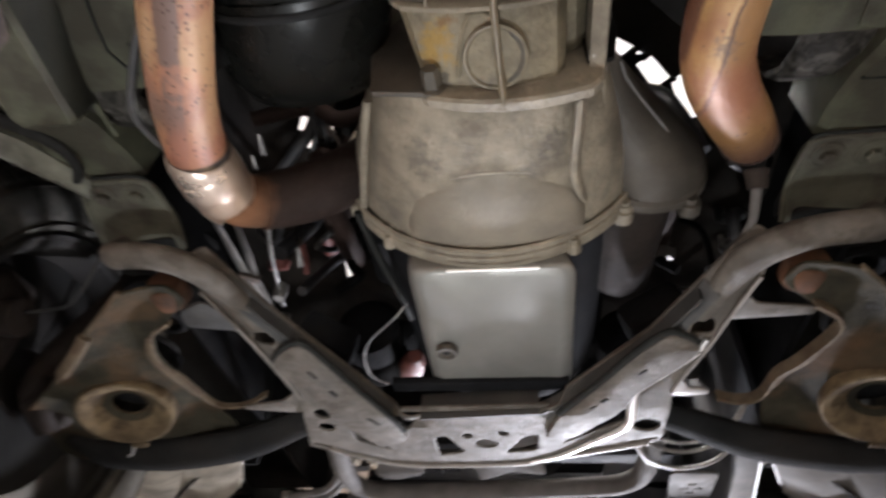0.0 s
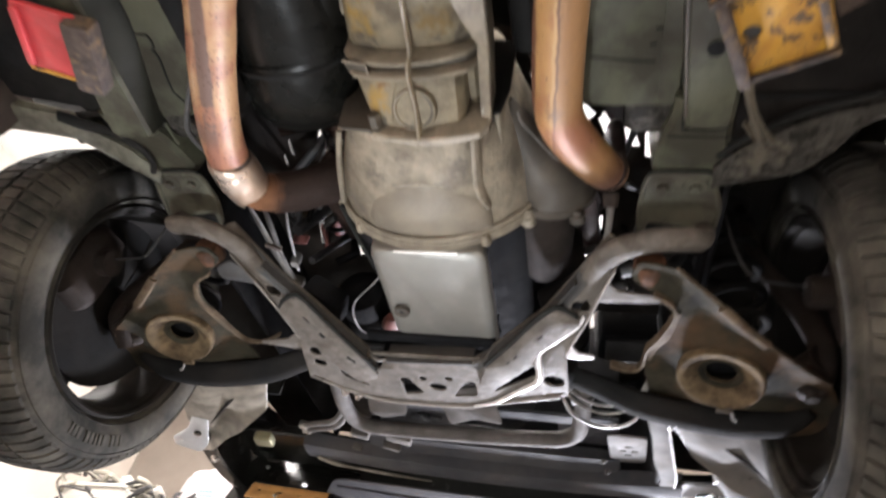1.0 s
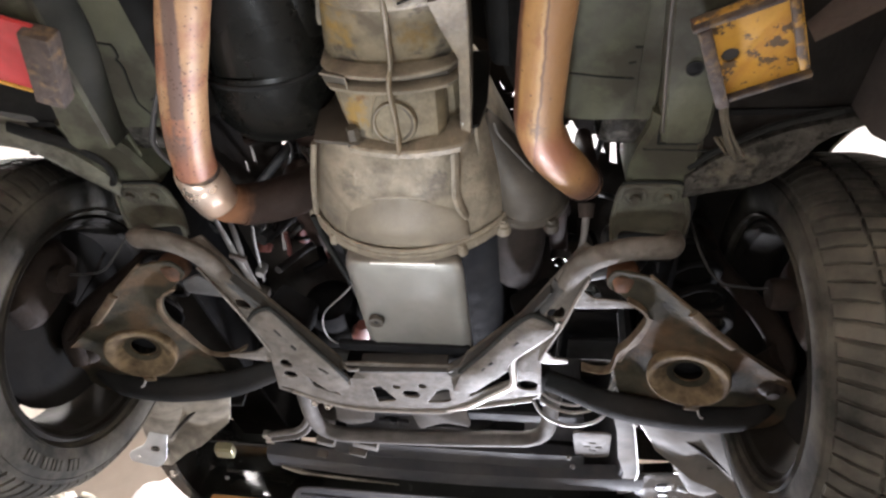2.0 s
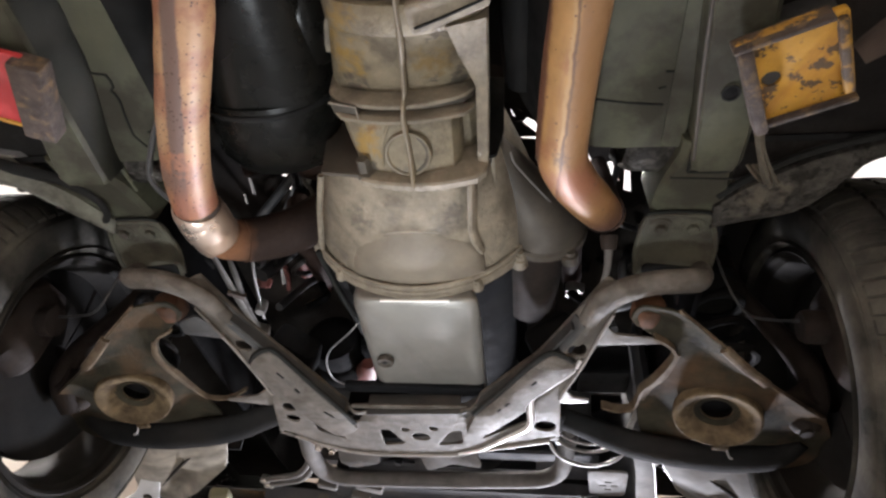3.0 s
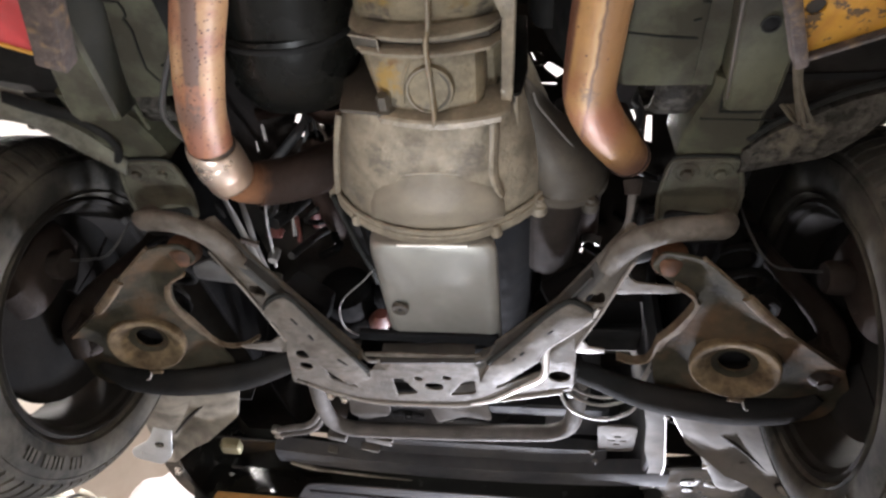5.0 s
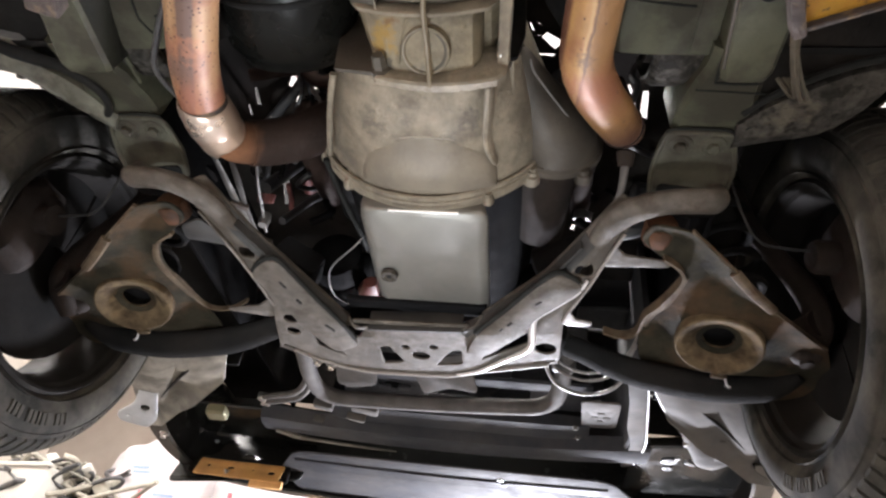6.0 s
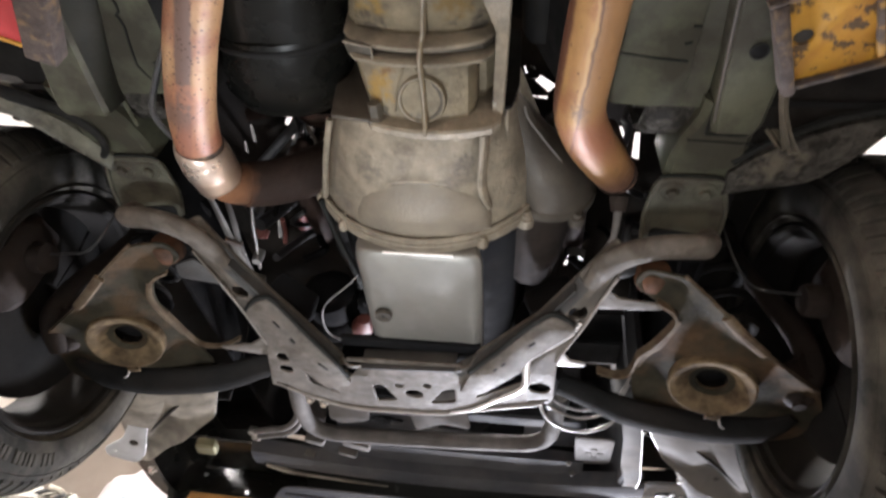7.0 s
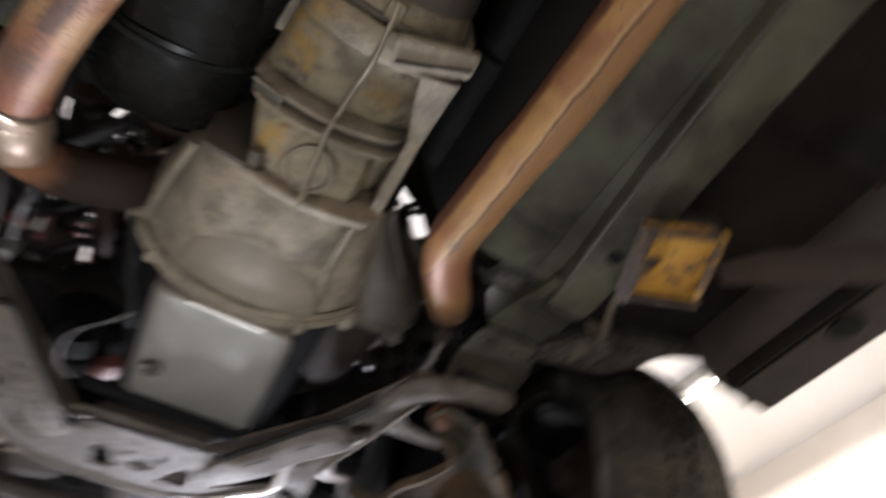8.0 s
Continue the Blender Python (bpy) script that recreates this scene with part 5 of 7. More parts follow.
case_rib(-0.409, -0.395, -0.025, 0.152, 1.842, 1.824, nm="front_flange")
case_rib(-0.4855, -0.4785, -0.042, 0.140, 1.876, 1.857)
# this band paints the shadow between the two ribs as well as oil
case_rib(-0.495, -0.485, -0.040, 0.138, 1.893, 1.876, GROOVE, "oily_shaded_groove")
case_rib(-0.5035, -0.4955, -0.048, 0.141, 1.893, 1.864)
case_rib(-0.632, -0.596, -0.026, 0.160, 1.888, 1.856, CAST_OILY, "rear_flange")
case_rib(-0.640, -0.632, -0.020, 0.150, 1.895, 1.868, GROOVE, "flange_joint")
part("flange_plate", plate(rounded([(0.080, -0.634), (0.163, -0.646), (0.164, -0.622), (0.085, -0.604)], 0.004), thick=0.014, bevel=0.003, height=lambda x, y: float(np.interp(x, [0.08, 0.164], [1.847, 1.868]))), CAST, case)
part("slit", tube(fresh(), [(0.086, -0.6115, 1.8465), (0.12, -0.619, 1.8555), (0.163, -0.631, 1.8665)], 0.0017, 8), SEAM, case)
# the long rib down the middle, a cast ridge with a rubbed crest
for nm, w, dz, mt in (("long_rib", 0.0036, 0.0, CAST_OILY), ("rib_crest", 0.0017, 0.0035, CAST_EDGE)):
    part(nm, tube(fresh(), [(0.068 - (0.002 if w < 0.003 else 0), -0.66, 1.866 - dz), (0.067, -0.60, 1.857 - dz), (0.061, -0.55, 1.868 - dz), (0.057, -0.515, 1.873 - dz), (0.054, -0.500, 1.862 - dz), (0.0535, -0.482, 1.855 - dz), (0.055, -0.44, 1.852 - dz), (0.058, -0.402, 1.827 - dz)], w, 10, 5, 1.4), mt, case)
# round boss: a low disc with a raised rim, one side's shadow and the other's light painted on
tilt = Matrix.Translation((0.0525, -0.437, 1.8535)) @ Matrix.Rotation(radians(-16), 4, "X")
part("round_boss", lathe(fresh(), [(0.001, -0.002), (0.0255, -0.002), (0.027, -0.0045), (0.0295, -0.0045), (0.0305, 0.0), (0.031, 0.008), (0.001, 0.008)], tilt, 44), CAST_OILY, case)
part("boss_shadow", tube(fresh(), [tilt @ Vector((0.0262 * math.cos(radians(a)), 0.0262 * math.sin(radians(a)), -0.0024)) for a in range(-62, 72, 11)], [0.0006] + [0.0032] * 11 + [0.0006], 8, 2, 0.5), GROOVE, case)
part("boss_lit_edge", tube(fresh(), [tilt @ Vector((0.0285 * math.cos(radians(a)), 0.0285 * math.sin(radians(a)), -0.0045)) for a in range(110, 290, 12)], 0.0011, 8, 2), CAST_EDGE, case)
part("facet_edge", tube(fresh(), [(0.0485, -0.4725, 1.864), (0.030, -0.4725, 1.866), (0.020, -0.445, 1.858), (0.016, -0.420, 1.8515)], 0.0022, 8, 2), CAST_OILY, case)
# flat side web on the far edge, broad behind and narrow in front
b = fresh()
rows = []
for y, xi, zi, xo, zo in ((-0.604, 0.118, 1.860, 0.163, 1.876), (-0.56, 0.127, 1.876, 0.161, 1.880), (-0.508, 0.142, 1.892, 0.159, 1.886), (-0.46, 0.141, 1.880, 0.157, 1.876), (-0.398, 0.139, 1.866, 0.154, 1.862)):
    rows.append([b.verts.new(v) for v in ((xi, y, zi), (xo - 0.002, y, zo), (xo, y, zo + 0.003), (xo - 0.002, y, zo + 0.06), (xi, y, zi + 0.04))])
join(b, rows)
part("side_web", b, CAST, case, "", 25)
# boxed pocket at the near end of the double rib; a dark plate paints its hollow's shade
part("pocket", plate(rounded([(-0.044, -0.4985), (-0.008, -0.4985), (-0.008, -0.481), (-0.040, -0.481)], 0.002), thick=0.010, bevel=0.001, height=lambda x, y: float(np.interp(x, [-0.044, -0.008], [1.8835, 1.8725]))), GROOVE, case)
part("pocket_edge", tube(fresh(), [(-0.045, -0.4995, 1.8815), (-0.007, -0.4995, 1.8695), (-0.0065, -0.482, 1.8665)], 0.0014, 8, 1), CAST_EDGE, case)
part("side_tab", loft(fresh(), [section(-0.585, -0.050, 1.945, 0.016, 0.008, 4, 20), section(-0.575, -0.053, 1.943, 0.024, 0.010, 4, 20), section(-0.552, -0.052, 1.941, 0.022, 0.010, 4, 20), section(-0.540, -0.044, 1.941, 0.012, 0.008, 4, 20)]), CAST, case)
for x, y, z, r in ((0.146, -0.407, 1.876, 0.0075), (-0.010, -0.412, 1.853, 0.0095)):
    b = fresh()
    lathe(b, [(0.001, -r * 2), (r * 0.85, -r * 2), (r, -r * 1.6), (r, 0.0), (r * 1.5, 0.002), (r * 1.5, 0.008), (0.001, 0.008)], Matrix.Translation((x, y, z)) @ ALONG_Y, 6)
    part("bolt", b, STEEL if x > 0 else GROOVE, case)
# tail housing and the mount behind the case
part("tail_housing", loft(fresh(), [section(y, 0.07, z, hw, hh, 2.4, 32) for y, z, hw, hh in ((-1.10, 2.00, 0.045, 0.05), (-0.86, 1.985, 0.058, 0.066), (-0.74, 1.972, 0.070, 0.080), (-0.66, 1.965, 0.078, 0.086))]), CAST_DARK, gearbox)
part("tail_ear", box(fresh(), (0.010, -0.668, 1.888), (0.030, 0.024, 0.016), (0, 12, 6), 0.004), CAST_OILY, case)
part("tail_ear", box(fresh(), (0.066, -0.650, 1.872), (0.020, 0.022, 0.020), (0, 0, 6), 0.004), CAST_OILY, case)
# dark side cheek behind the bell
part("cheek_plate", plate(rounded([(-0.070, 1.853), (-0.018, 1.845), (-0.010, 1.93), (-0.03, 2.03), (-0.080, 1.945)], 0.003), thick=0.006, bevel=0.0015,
                          m=Matrix.Translation((0, -0.405, 0)) @ Matrix.Rotation(radians(90), 4, "X")), CAST_DARK, gearbox, "dark flat plate behind the bell housing")

# plate added to fill the shaded gap by the starter nose with black
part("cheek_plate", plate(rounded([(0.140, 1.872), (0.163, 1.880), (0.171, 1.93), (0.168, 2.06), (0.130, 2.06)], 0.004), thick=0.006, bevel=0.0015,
                          m=Matrix.Translation((0, -0.406, 0)) @ Matrix.Rotation(radians(90), 4, "X")), NEAR_BLACK, gearbox, "black plate added to darken the gap behind the bell housing")

# ---- starter bulge, starter motor ----
starter = thing("starter_motor", (0.22, -0.2, 1.87), "dark grey cylindrical starter motor beside the bell housing", "starter motor")
part("nose", tube(fresh(), [(0.160, -0.375, 1.955), (0.168, -0.345, 1.953), (0.184, -0.300, 1.951), (0.207, -0.255, 1.947), (0.225, -0.220, 1.944), (0.2265, -0.206, 1.943)], [0.010, 0.024, 0.039, 0.055, 0.066, 0.070], 32), CAST_DARK, starter)
b = fresh()
lathe(b, [(0.001, -0.01), (0.068, -0.01), (0.072, -0.006), (0.072, 0.004), (0.068, 0.008), (0.001, 0.008)], Matrix.Translation((0.226, -0.205, 1.943)) @ ALONG_Y, 36)
part("flange", b, CAST_DARK, starter)
part("body", tube(fresh(), [(0.218, -0.2, 1.944), (0.212, -0.1, 1.944), (0.208, 0.0, 1.944)], [0.05, 0.048, 0.045], 26, 3), BRAKE, starter)
for x, z in ((0.190, 1.878), (0.268, 1.885)):
    b = fresh()
    lathe(b, [(0.001, -0.012), (0.007, -0.012), (0.008, -0.006), (0.0125, -0.004), (0.013, 0.012), (0.001, 0.014)], Matrix.Translation((x, -0.2, z)) @ ALONG_Y, 14)
    part("lug", b, CAST if x < 0.2 else CAST_DARK, starter)

# ---- oil pan ----
pan = thing("oil_pan", (0.03, -0.06, 1.78), "satin grey metal oil pan with a drain plug", "oil pan")
bm = fresh()
def pan_ring(z, x0, x1, y0, y1, r, slope):
    return [bm.verts.new((v.x, v.y, z + slope * max(0, (-0.124 - v.y)))) for v in rounded([(x0, y0), (x1, y0), (x1, y1), (x0, y1)], r, 6)]
join(bm, [pan_ring(1.90, -0.072, 0.108, -0.185, 0.062, 0.016, 0), pan_ring(1.815, -0.070, 0.124, -0.195, 0.062, 0.016, 0.1), pan_ring(1.795, -0.067, 0.130, -0.197, 0.060, 0.02, 0.16),
          pan_ring(1.786, -0.060, 0.127, -0.197, 0.054, 0.022, 0.2), pan_ring(1.782, -0.048, 0.112, -0.196, 0.046, 0.026, 0.22)])
sump = part("sump", bm, PAN, pan, "", 60)
part("front_rim", box(fresh(), (0.020, 0.066, 1.86), (0.18, 0.012, 0.012), bevel=0.003), BLACK, pan)
b = fresh()
lathe(b, [(0.001, -0.004), (0.008, -0.004), (0.0095, -0.006), (0.0135, -0.006), (0.0145, -0.003), (0.0145, 0.002), (0.001, 0.002)], Matrix.Translation((-0.036, -0.052, 1.782)), 28)
plug = part("drain_plug", b, CAST_DARK, pan, "steel drain plug")
part("socket", lathe(fresh(), [(0.001, -0.0045), (0.0045, -0.0045), (0.0045, -0.003), (0.001, -0.003)], Matrix.Translation((-0.036, -0.052, 1.782)), 6), SEAM, plug)
# near-white, hardly metallic colour paints the strip's gleam
part("bright_strip", box(fresh(), (0.034, -0.2045, 1.7925), (0.106, 0.003, 0.003), (0, 0, 0), 0.001), GLEAM, pan, "metal strip with its gleam put into the colour")

# ---- exhaust ----
exhaust = thing("exhaust_pipe", (-0.2, -0.6, 1.812), "copper-brown heat-stained exhaust pipe with a bright clamp sleeve", "exhaust pipe", "exhaust pipes")
part("pipe", tube(fresh(), [(0.015, -1.6, 1.90), (-0.065, -1.05, 1.875), (-0.146, -0.70, 1.853), (-0.188, -0.592, 1.850), (-0.223, -0.515, 1.848), (-0.257, -0.424, 1.847), (-0.271, -0.365, 1.848), (-0.2735, -0.335, 1.850)], 0.0318, 30), EXHAUST, exhaust)
part("sleeve", tube(fresh(), [(-0.2738, -0.352, 1.849), (-0.2745, -0.346, 1.849), (-0.2735, -0.318, 1.851), (-0.2700, -0.284, 1.8548), (-0.2690, -0.279, 1.8554)], [0.0335, 0.0362, 0.0366, 0.0362, 0.0335], 30), CLAMP, exhaust, "bright steel clamp sleeve")
part("sleeve_band", tube(fresh(), [(-0.2742, -0.333, 1.8500), (-0.2738, -0.329, 1.8503), (-0.2728, -0.309, 1.8520), (-0.2725, -0.305, 1.8524)], [0.0366, 0.0378, 0.0378, 0.0366], 30, 2), CLAMP, exhaust)
part("sleeve_gap", tube(fresh(), [(-0.2728, -0.357, 1.849), (-0.2735, -0.349, 1.849)], 0.0332, 30, 1), RUST, exhaust)
part("elbow", tube(fresh(), [(-0.271, -0.300, 1.853), (-0.262, -0.272, 1.861), (-0.246, -0.2535, 1.874), (-0.236, -0.2475, 1.881)], [0.0328, 0.0328, 0.0328, 0.030], 26), RUST_PIPE, exhaust)
part("down_pipe", tube(fresh(), [(-0.246, -0.253, 1.874), (-0.232, -0.245, 1.884), (-0.2, -0.236, 1.902), (-0.165, -0.232, 1.925), (-0.145, -0.21, 1.97), (-0.15, -0.15, 2.06)], [0.0352, 0.0362, 0.037, 0.038, 0.041, 0.044], 26), RUST_PIPE, exhaust, "dark rusty down pipe")
exhaust = thing("exhaust_pipe", (0.25, -0.6, 1.812), "tan heat-stained exhaust pipe bending up to the engine", "exhaust pipe", "exhaust pipes")
part("pipe", tube(fresh(), [(0.30, -1.6, 1.89), (0.275, -1.0, 1.865), (0.263, -0.68, 1.850), (0.253, -0.566, 1.848), (0.248, -0.493, 1.848), (0.247, -0.430, 1.850), (0.2635, -0.381, 1.856), (0.289, -0.338, 1.864), (0.307, -0.306, 1.876), (0.317, -0.286, 1.892)], [0.0318] * 5 + [0.0316, 0.0316, 0.0305, 0.028, 0.027], 30), EXHAUST_RIGHT, exhaust)
part("riser", tube(fresh(), [(0.3075, -0.305, 1.8765), (0.317, -0.284, 1.90), (0.319, -0.266, 1.95), (0.324, -0.220, 2.08)], [0.0305, 0.027, 0.021, 0.014], 20), RUST_PIPE, exhaust, "dark rusty riser")
part("sensor_boss", tube(fresh(), [(0.318, -0.275, 1.858), (0.318, -0.262, 1.842)], [0.013, 0.010], 12, 1), BRAKE, exhaust)
part("sensor", tube(fresh(), [(0.318, -0.264, 1.846), (0.316, -0.235, 1.826), (0.312, -0.215, 1.822)], [0.006, 0.005, 0.004], 10), BAR, exhaust)
part("sensor_wire", tube(fresh(), [(0.312, -0.217, 1.822), (0.308, -0.19, 1.83), (0.312, -0.15, 1.86), (0.33, -0.1, 1.92)], 0.003, 8), HOSE, exhaust)

shell = thing("tunnel_shell", (-0.15, -0.6, 1.88), "glossy black rounded shell beside the gearbox", "shell")
part("front_bowl", loft(fresh(), [section(y, x, z, hw, hh, 2.2, 40) for y, x, z, hw, hh in ((-0.49, -0.150, 1.975, 0.1, 0.092), (-0.45, -0.154, 1.967, 0.1, 0.090), (-0.40, -0.160, 1.965, 0.094, 0.080), (-0.360, -0.164, 1.968, 0.078, 0.060), (-0.340, -0.167, 1.97, 0.04, 0.03))]), SHELL, shell, "", 70)
part("rear_case", loft(fresh(), [section(y, x, z, hw, hh, 2.6, 40) for y, x, z, hw, hh in ((-0.95, -0.13, 2.0, 0.05, 0.06), (-0.80, -0.138, 1.985, 0.09, 0.1), (-0.62, -0.14, 1.978, 0.094, 0.096), (-0.475, -0.148, 1.977, 0.096, 0.0895))]), SHELL, shell, "", 70)
part("rim", loft(fresh(), [section(y, -0.151, 1.972, 0.1005 + d, 0.0918 + d, 2.25, 40) for y, d in ((-0.482, 0.0), (-0.480, 0.0012), (-0.476, 0.0012), (-0.474, 0.0))]), NEAR_BLACK, shell)
part("side_lobe", loft(fresh(), [section(y, x, z, hw, hh, 2.2, 28) for y, x, z, hw, hh in ((-0.66, -0.06, 1.97, 0.02, 0.04), (-0.60, -0.068, 1.965, 0.034, 0.056), (-0.53, -0.074, 1.968, 0.032, 0.05), (-0.49, -0.08, 1.975, 0.015, 0.03))]), SHELL, shell, "", 70)
mat_pad = thing("tunnel_insulation", (0.2, -0.6, 1.95), "black insulation pad in the tunnel beside the gearbox", "insulation")
part("front_pad", loft(fresh(), [section(y, 0.2, 2.03, hw, hh, 2.6, 24) for y, hw, hh in ((-0.62, 0.035, 0.078), (-0.6, 0.036, 0.08), (-0.45, 0.03, 0.07))]), NEAR_BLACK, mat_pad)
part("rear_pad", loft(fresh(), [section(y, 0.2, 2.03, hw, hh, 2.6, 24) for y, hw, hh in ((-0.95, 0.03, 0.06), (-0.7, 0.035, 0.078), (-0.626, 0.034, 0.076))]), NEAR_BLACK, mat_pad)

# ---- engine and what hangs round it ----
engine = thing("engine", (0.03, 0.1, 1.86), "grimy black engine block above the oil pan", "engine")
bm = fresh()
loft(bm, [section(-0.19, 0.03, 2.05, 0.165, 0.19, 3.2), section(-0.1, 0.03, 2.06, 0.17, 0.19, 3.6), section(0.2, 0.03, 2.07, 0.17, 0.19, 3.6), section(0.33, 0.03, 2.08, 0.14, 0.17, 3.2)])
part("block", bm, BLACK, engine)
for sx in (-1, 1):
    b = fresh()
    box(b, (0.03 + sx * 0.15, 0.11, 2.2), (0.13, 0.40, 0.17), (0, sx * 38, 0), 0.02)
    part("cylinder_head", b, BLACK, engine)
    for k in range(3):
        y = -0.12 + k * 0.115
        part("exhaust_runner", tube(fresh(), [(0.03 + sx * 0.2, y, 2.17), (0.03 + sx * 0.255, y - 0.01, 2.13), (0.03 + sx * 0.26, y - 0.04, 2.06), (0.03 + sx * 0.245, -0.17, 1.99)], 0.019, 12), RUST_PIPE, engine)
for k in range(5):
    part("rib", box(fresh(), (0.03, -0.12 + 0.1 * k, 1.865), (0.17, 0.008, 0.02), bevel=0.002), BLACK, engine)
b = fresh()
lathe(b, [(0.001, -0.02), (0.07, -0.02), (0.075, -0.014), (0.075, -0.004), (0.066, 0.0), (0.075, 0.004), (0.075, 0.016), (0.001, 0.02)], Matrix.Translation((0.03, 0.36, 1.98)) @ ALONG_Y, 36)
part("crank_pulley", b, CAST_DARK, engine)
for x, y, z, r, l in ((-0.185, 0.12, 1.905, 0.052, 0.13), (-0.125, -0.06, 1.965, 0.040, 0.12), (0.235, 0.18, 1.91, 0.055, 0.14)):
    b = fresh()
    lathe(b, [(0.001, -l / 2), (r * 0.7, -l / 2), (r, -l / 2 + 0.012), (r, -0.01), (r * 0.94, -0.006), (r * 0.94, 0.006), (r, 0.01), (r, l / 2 - 0.012), (r * 0.6, l / 2), (0.001, l / 2)], Matrix.Translation((x, y, z)) @ ALONG_Y, 26)
    part("accessory", b, BLACK, engine)
    part("bracket", box(fresh(), (x * 0.8, y, z + 0.02), (0.07, 0.05, 0.03), (0, 15, 0), 0.006), BLACK, engine)
part("mount", box(fresh(), (-0.235, 0.03, 1.85), (0.09, 0.08, 0.05), (0, 20, 20), 0.012), BLACK, engine)
part("mount", box(fresh(), (0.25, 0.0, 1.86), (0.09, 0.08, 0.05), (0, -20, -20), 0.012), BLACK, engine)

cap = solo("red_connector", loft(fresh(), [section(0.10, -0.112, 1.868, 0.012, 0.012, 3, 12), section(0.12, -0.118, 1.868, 0.022, 0.016, 3, 12), section(0.155, -0.124, 1.872, 0.02, 0.016, 3, 12), section(0.17, -0.13, 1.876, 0.01, 0.01, 3, 12)]), RED_CAP, "red plastic connector beside the oil pan", "connector")
solo("dipstick_wire", tube(fresh(), [(-0.098, -0.045, 1.868), (-0.118, -0.03, 1.852), (-0.165, 0.02, 1.846), (-0.184, 0.07, 1.846), (-0.186, 0.13, 1.85), (-0.165, 0.165, 1.855)], 0.0016, 8), ALU, "thin bare wire loop beside the oil pan", "wire")
solo("cable", tube(fresh(), [(-0.135, -0.215, 1.885), (-0.118, -0.13, 1.872), (-0.104, -0.06, 1.868), (-0.100, 0.0, 1.872)], 0.0050, 10), SEAM, "black cable running down to the oil pan", "cable")
solo("starter_wire", tube(fresh(), [(0.180, -0.372, 1.930), (0.184, -0.360, 1.925), (0.190, -0.350, 1.923), (0.212, -0.318, 1.922), (0.258, -0.258, 1.915)], 0.0016, 8), ALU, "thin bare wire lying along the starter motor", "wire")
solo("bracket", box(fresh(), (-0.166, -0.212, 1.908), (0.04, 0.014, 0.01), (0, 0, 4), 0.002), ZINC, "small zinc-plated bracket beside the bell housing", "bracket")
shaft = thing("steering_shaft", (-0.34, -0.1, 1.86), "bare steel steering shaft with a joint", "steering shaft")
part("rod", tube(fresh(), [(-0.366, -0.20, 1.94), (-0.362, -0.10, 1.935), (-0.356, -0.02, 1.928), (-0.348, 0.075, 1.925)], [0.003, 0.007, 0.009, 0.006], 14, 4, 0.35), ALU, shaft)
part("rod", tube(fresh(), [(-0.334, -0.20, 1.945), (-0.340, -0.10, 1.936), (-0.345, -0.02, 1.928), (-0.342, 0.06, 1.925)], [0.004, 0.007, 0.006, 0.004], 12, 4, 0.4), BAR, shaft)
part("rod", tube(fresh(), [(-0.292, -0.16, 1.955), (-0.306, -0.09, 1.940), (-0.314, -0.03, 1.932), (-0.322, 0.03, 1.925)], [0.002, 0.0035, 0.003, 0.003], 10, 4), ALU, shaft)
part("clamp", box(fresh(), (-0.352, -0.045, 1.927), (0.034, 0.012, 0.012), (0, 0, 30), 0.002), RUST, shaft)
part("joint", box(fresh(), (-0.342, 0.078, 1.925), (0.03, 0.036, 0.026), (0, 0, 20), 0.006), CAST_DARK, shaft)
part("joint", lathe(fresh(), [(0.001, -0.014), (0.009, -0.014), (0.011, 0.0), (0.009, 0.014), (0.001, 0.014)], Matrix.Translation((-0.318, 0.0, 1.93)), 14), ALU, shaft)
for k, (a, c, r, mt) in enumerate((((-0.30, -0.16, 2.0), (-0.17, -0.27, 2.12), 0.009, HOSE), ((-0.27, -0.13, 2.03), (-0.19, -0.30, 2.07), 0.0035, HOSE), ((-0.24, -0.10, 2.05), (-0.215, -0.32, 2.1), 0.006, RUBBER), ((-0.20, -0.16, 1.97), (-0.195, -0.24, 2.1), 0.004, WIRE),
                                   ((-0.31, -0.24, 2.06), (-0.13, -0.24, 2.06), 0.012, RUST_PIPE), ((0.33, -0.20, 2.0), (0.37, -0.24, 2.14), 0.006, HOSE))):
    a, c = Vector(a), Vector(c)
    solo("hose", tube(fresh(), [a, a.lerp(c, 0.4) + Vector((0.01, 0.0, 0.02)), a.lerp(c, 0.75) + Vector((-0.01, 0.01, 0.0)), c], r, 10), mt, "thin hose crossing the engine bay opening", "hose", "engine bay hoses")
for x, y, z, mt, lab in ((-0.26, 0.02, 2.04, RED_CAP, "red plastic hose clip in the engine bay"), (-0.365, 0.05, 2.03, RED_CAP, "red plastic hose clip in the engine bay"), (0.29, 0.05, 2.02, ALU, "bright hose clip in the engine bay"), (-0.235, -0.17, 2.10, BRIGHT_STEEL, "bright hose clip in the engine bay")):
    b = fresh()
    lathe(b, [(0.010, -0.009), (0.014, -0.009), (0.015, 0.0), (0.014, 0.009), (0.010, 0.009)], Matrix.Translation((x, y, z)) @ Matrix.Rotation(0.7 + x * 9, 4, "X"), 18, closed=True)
    box(b, (x + 0.016, y, z), (0.012, 0.008, 0.02), (20, 10, 0), 0.002)
    solo("hose_clip", b, mt, lab, "hose clip", "hose clips")
for pts in ([(-0.258, 0.10, 2.118), (-0.268, 0.15, 2.122), (-0.274, 0.20, 2.126)], [(-0.352, 0.10, 2.118), (-0.360, 0.15, 2.12), (-0.372, 0.19, 2.126)]):
    solo("red_hose", tube(fresh(), pts, 0.006, 10), RED_CAP, "thin red hose under the sheet over the engine bay", "hose", "red hoses")
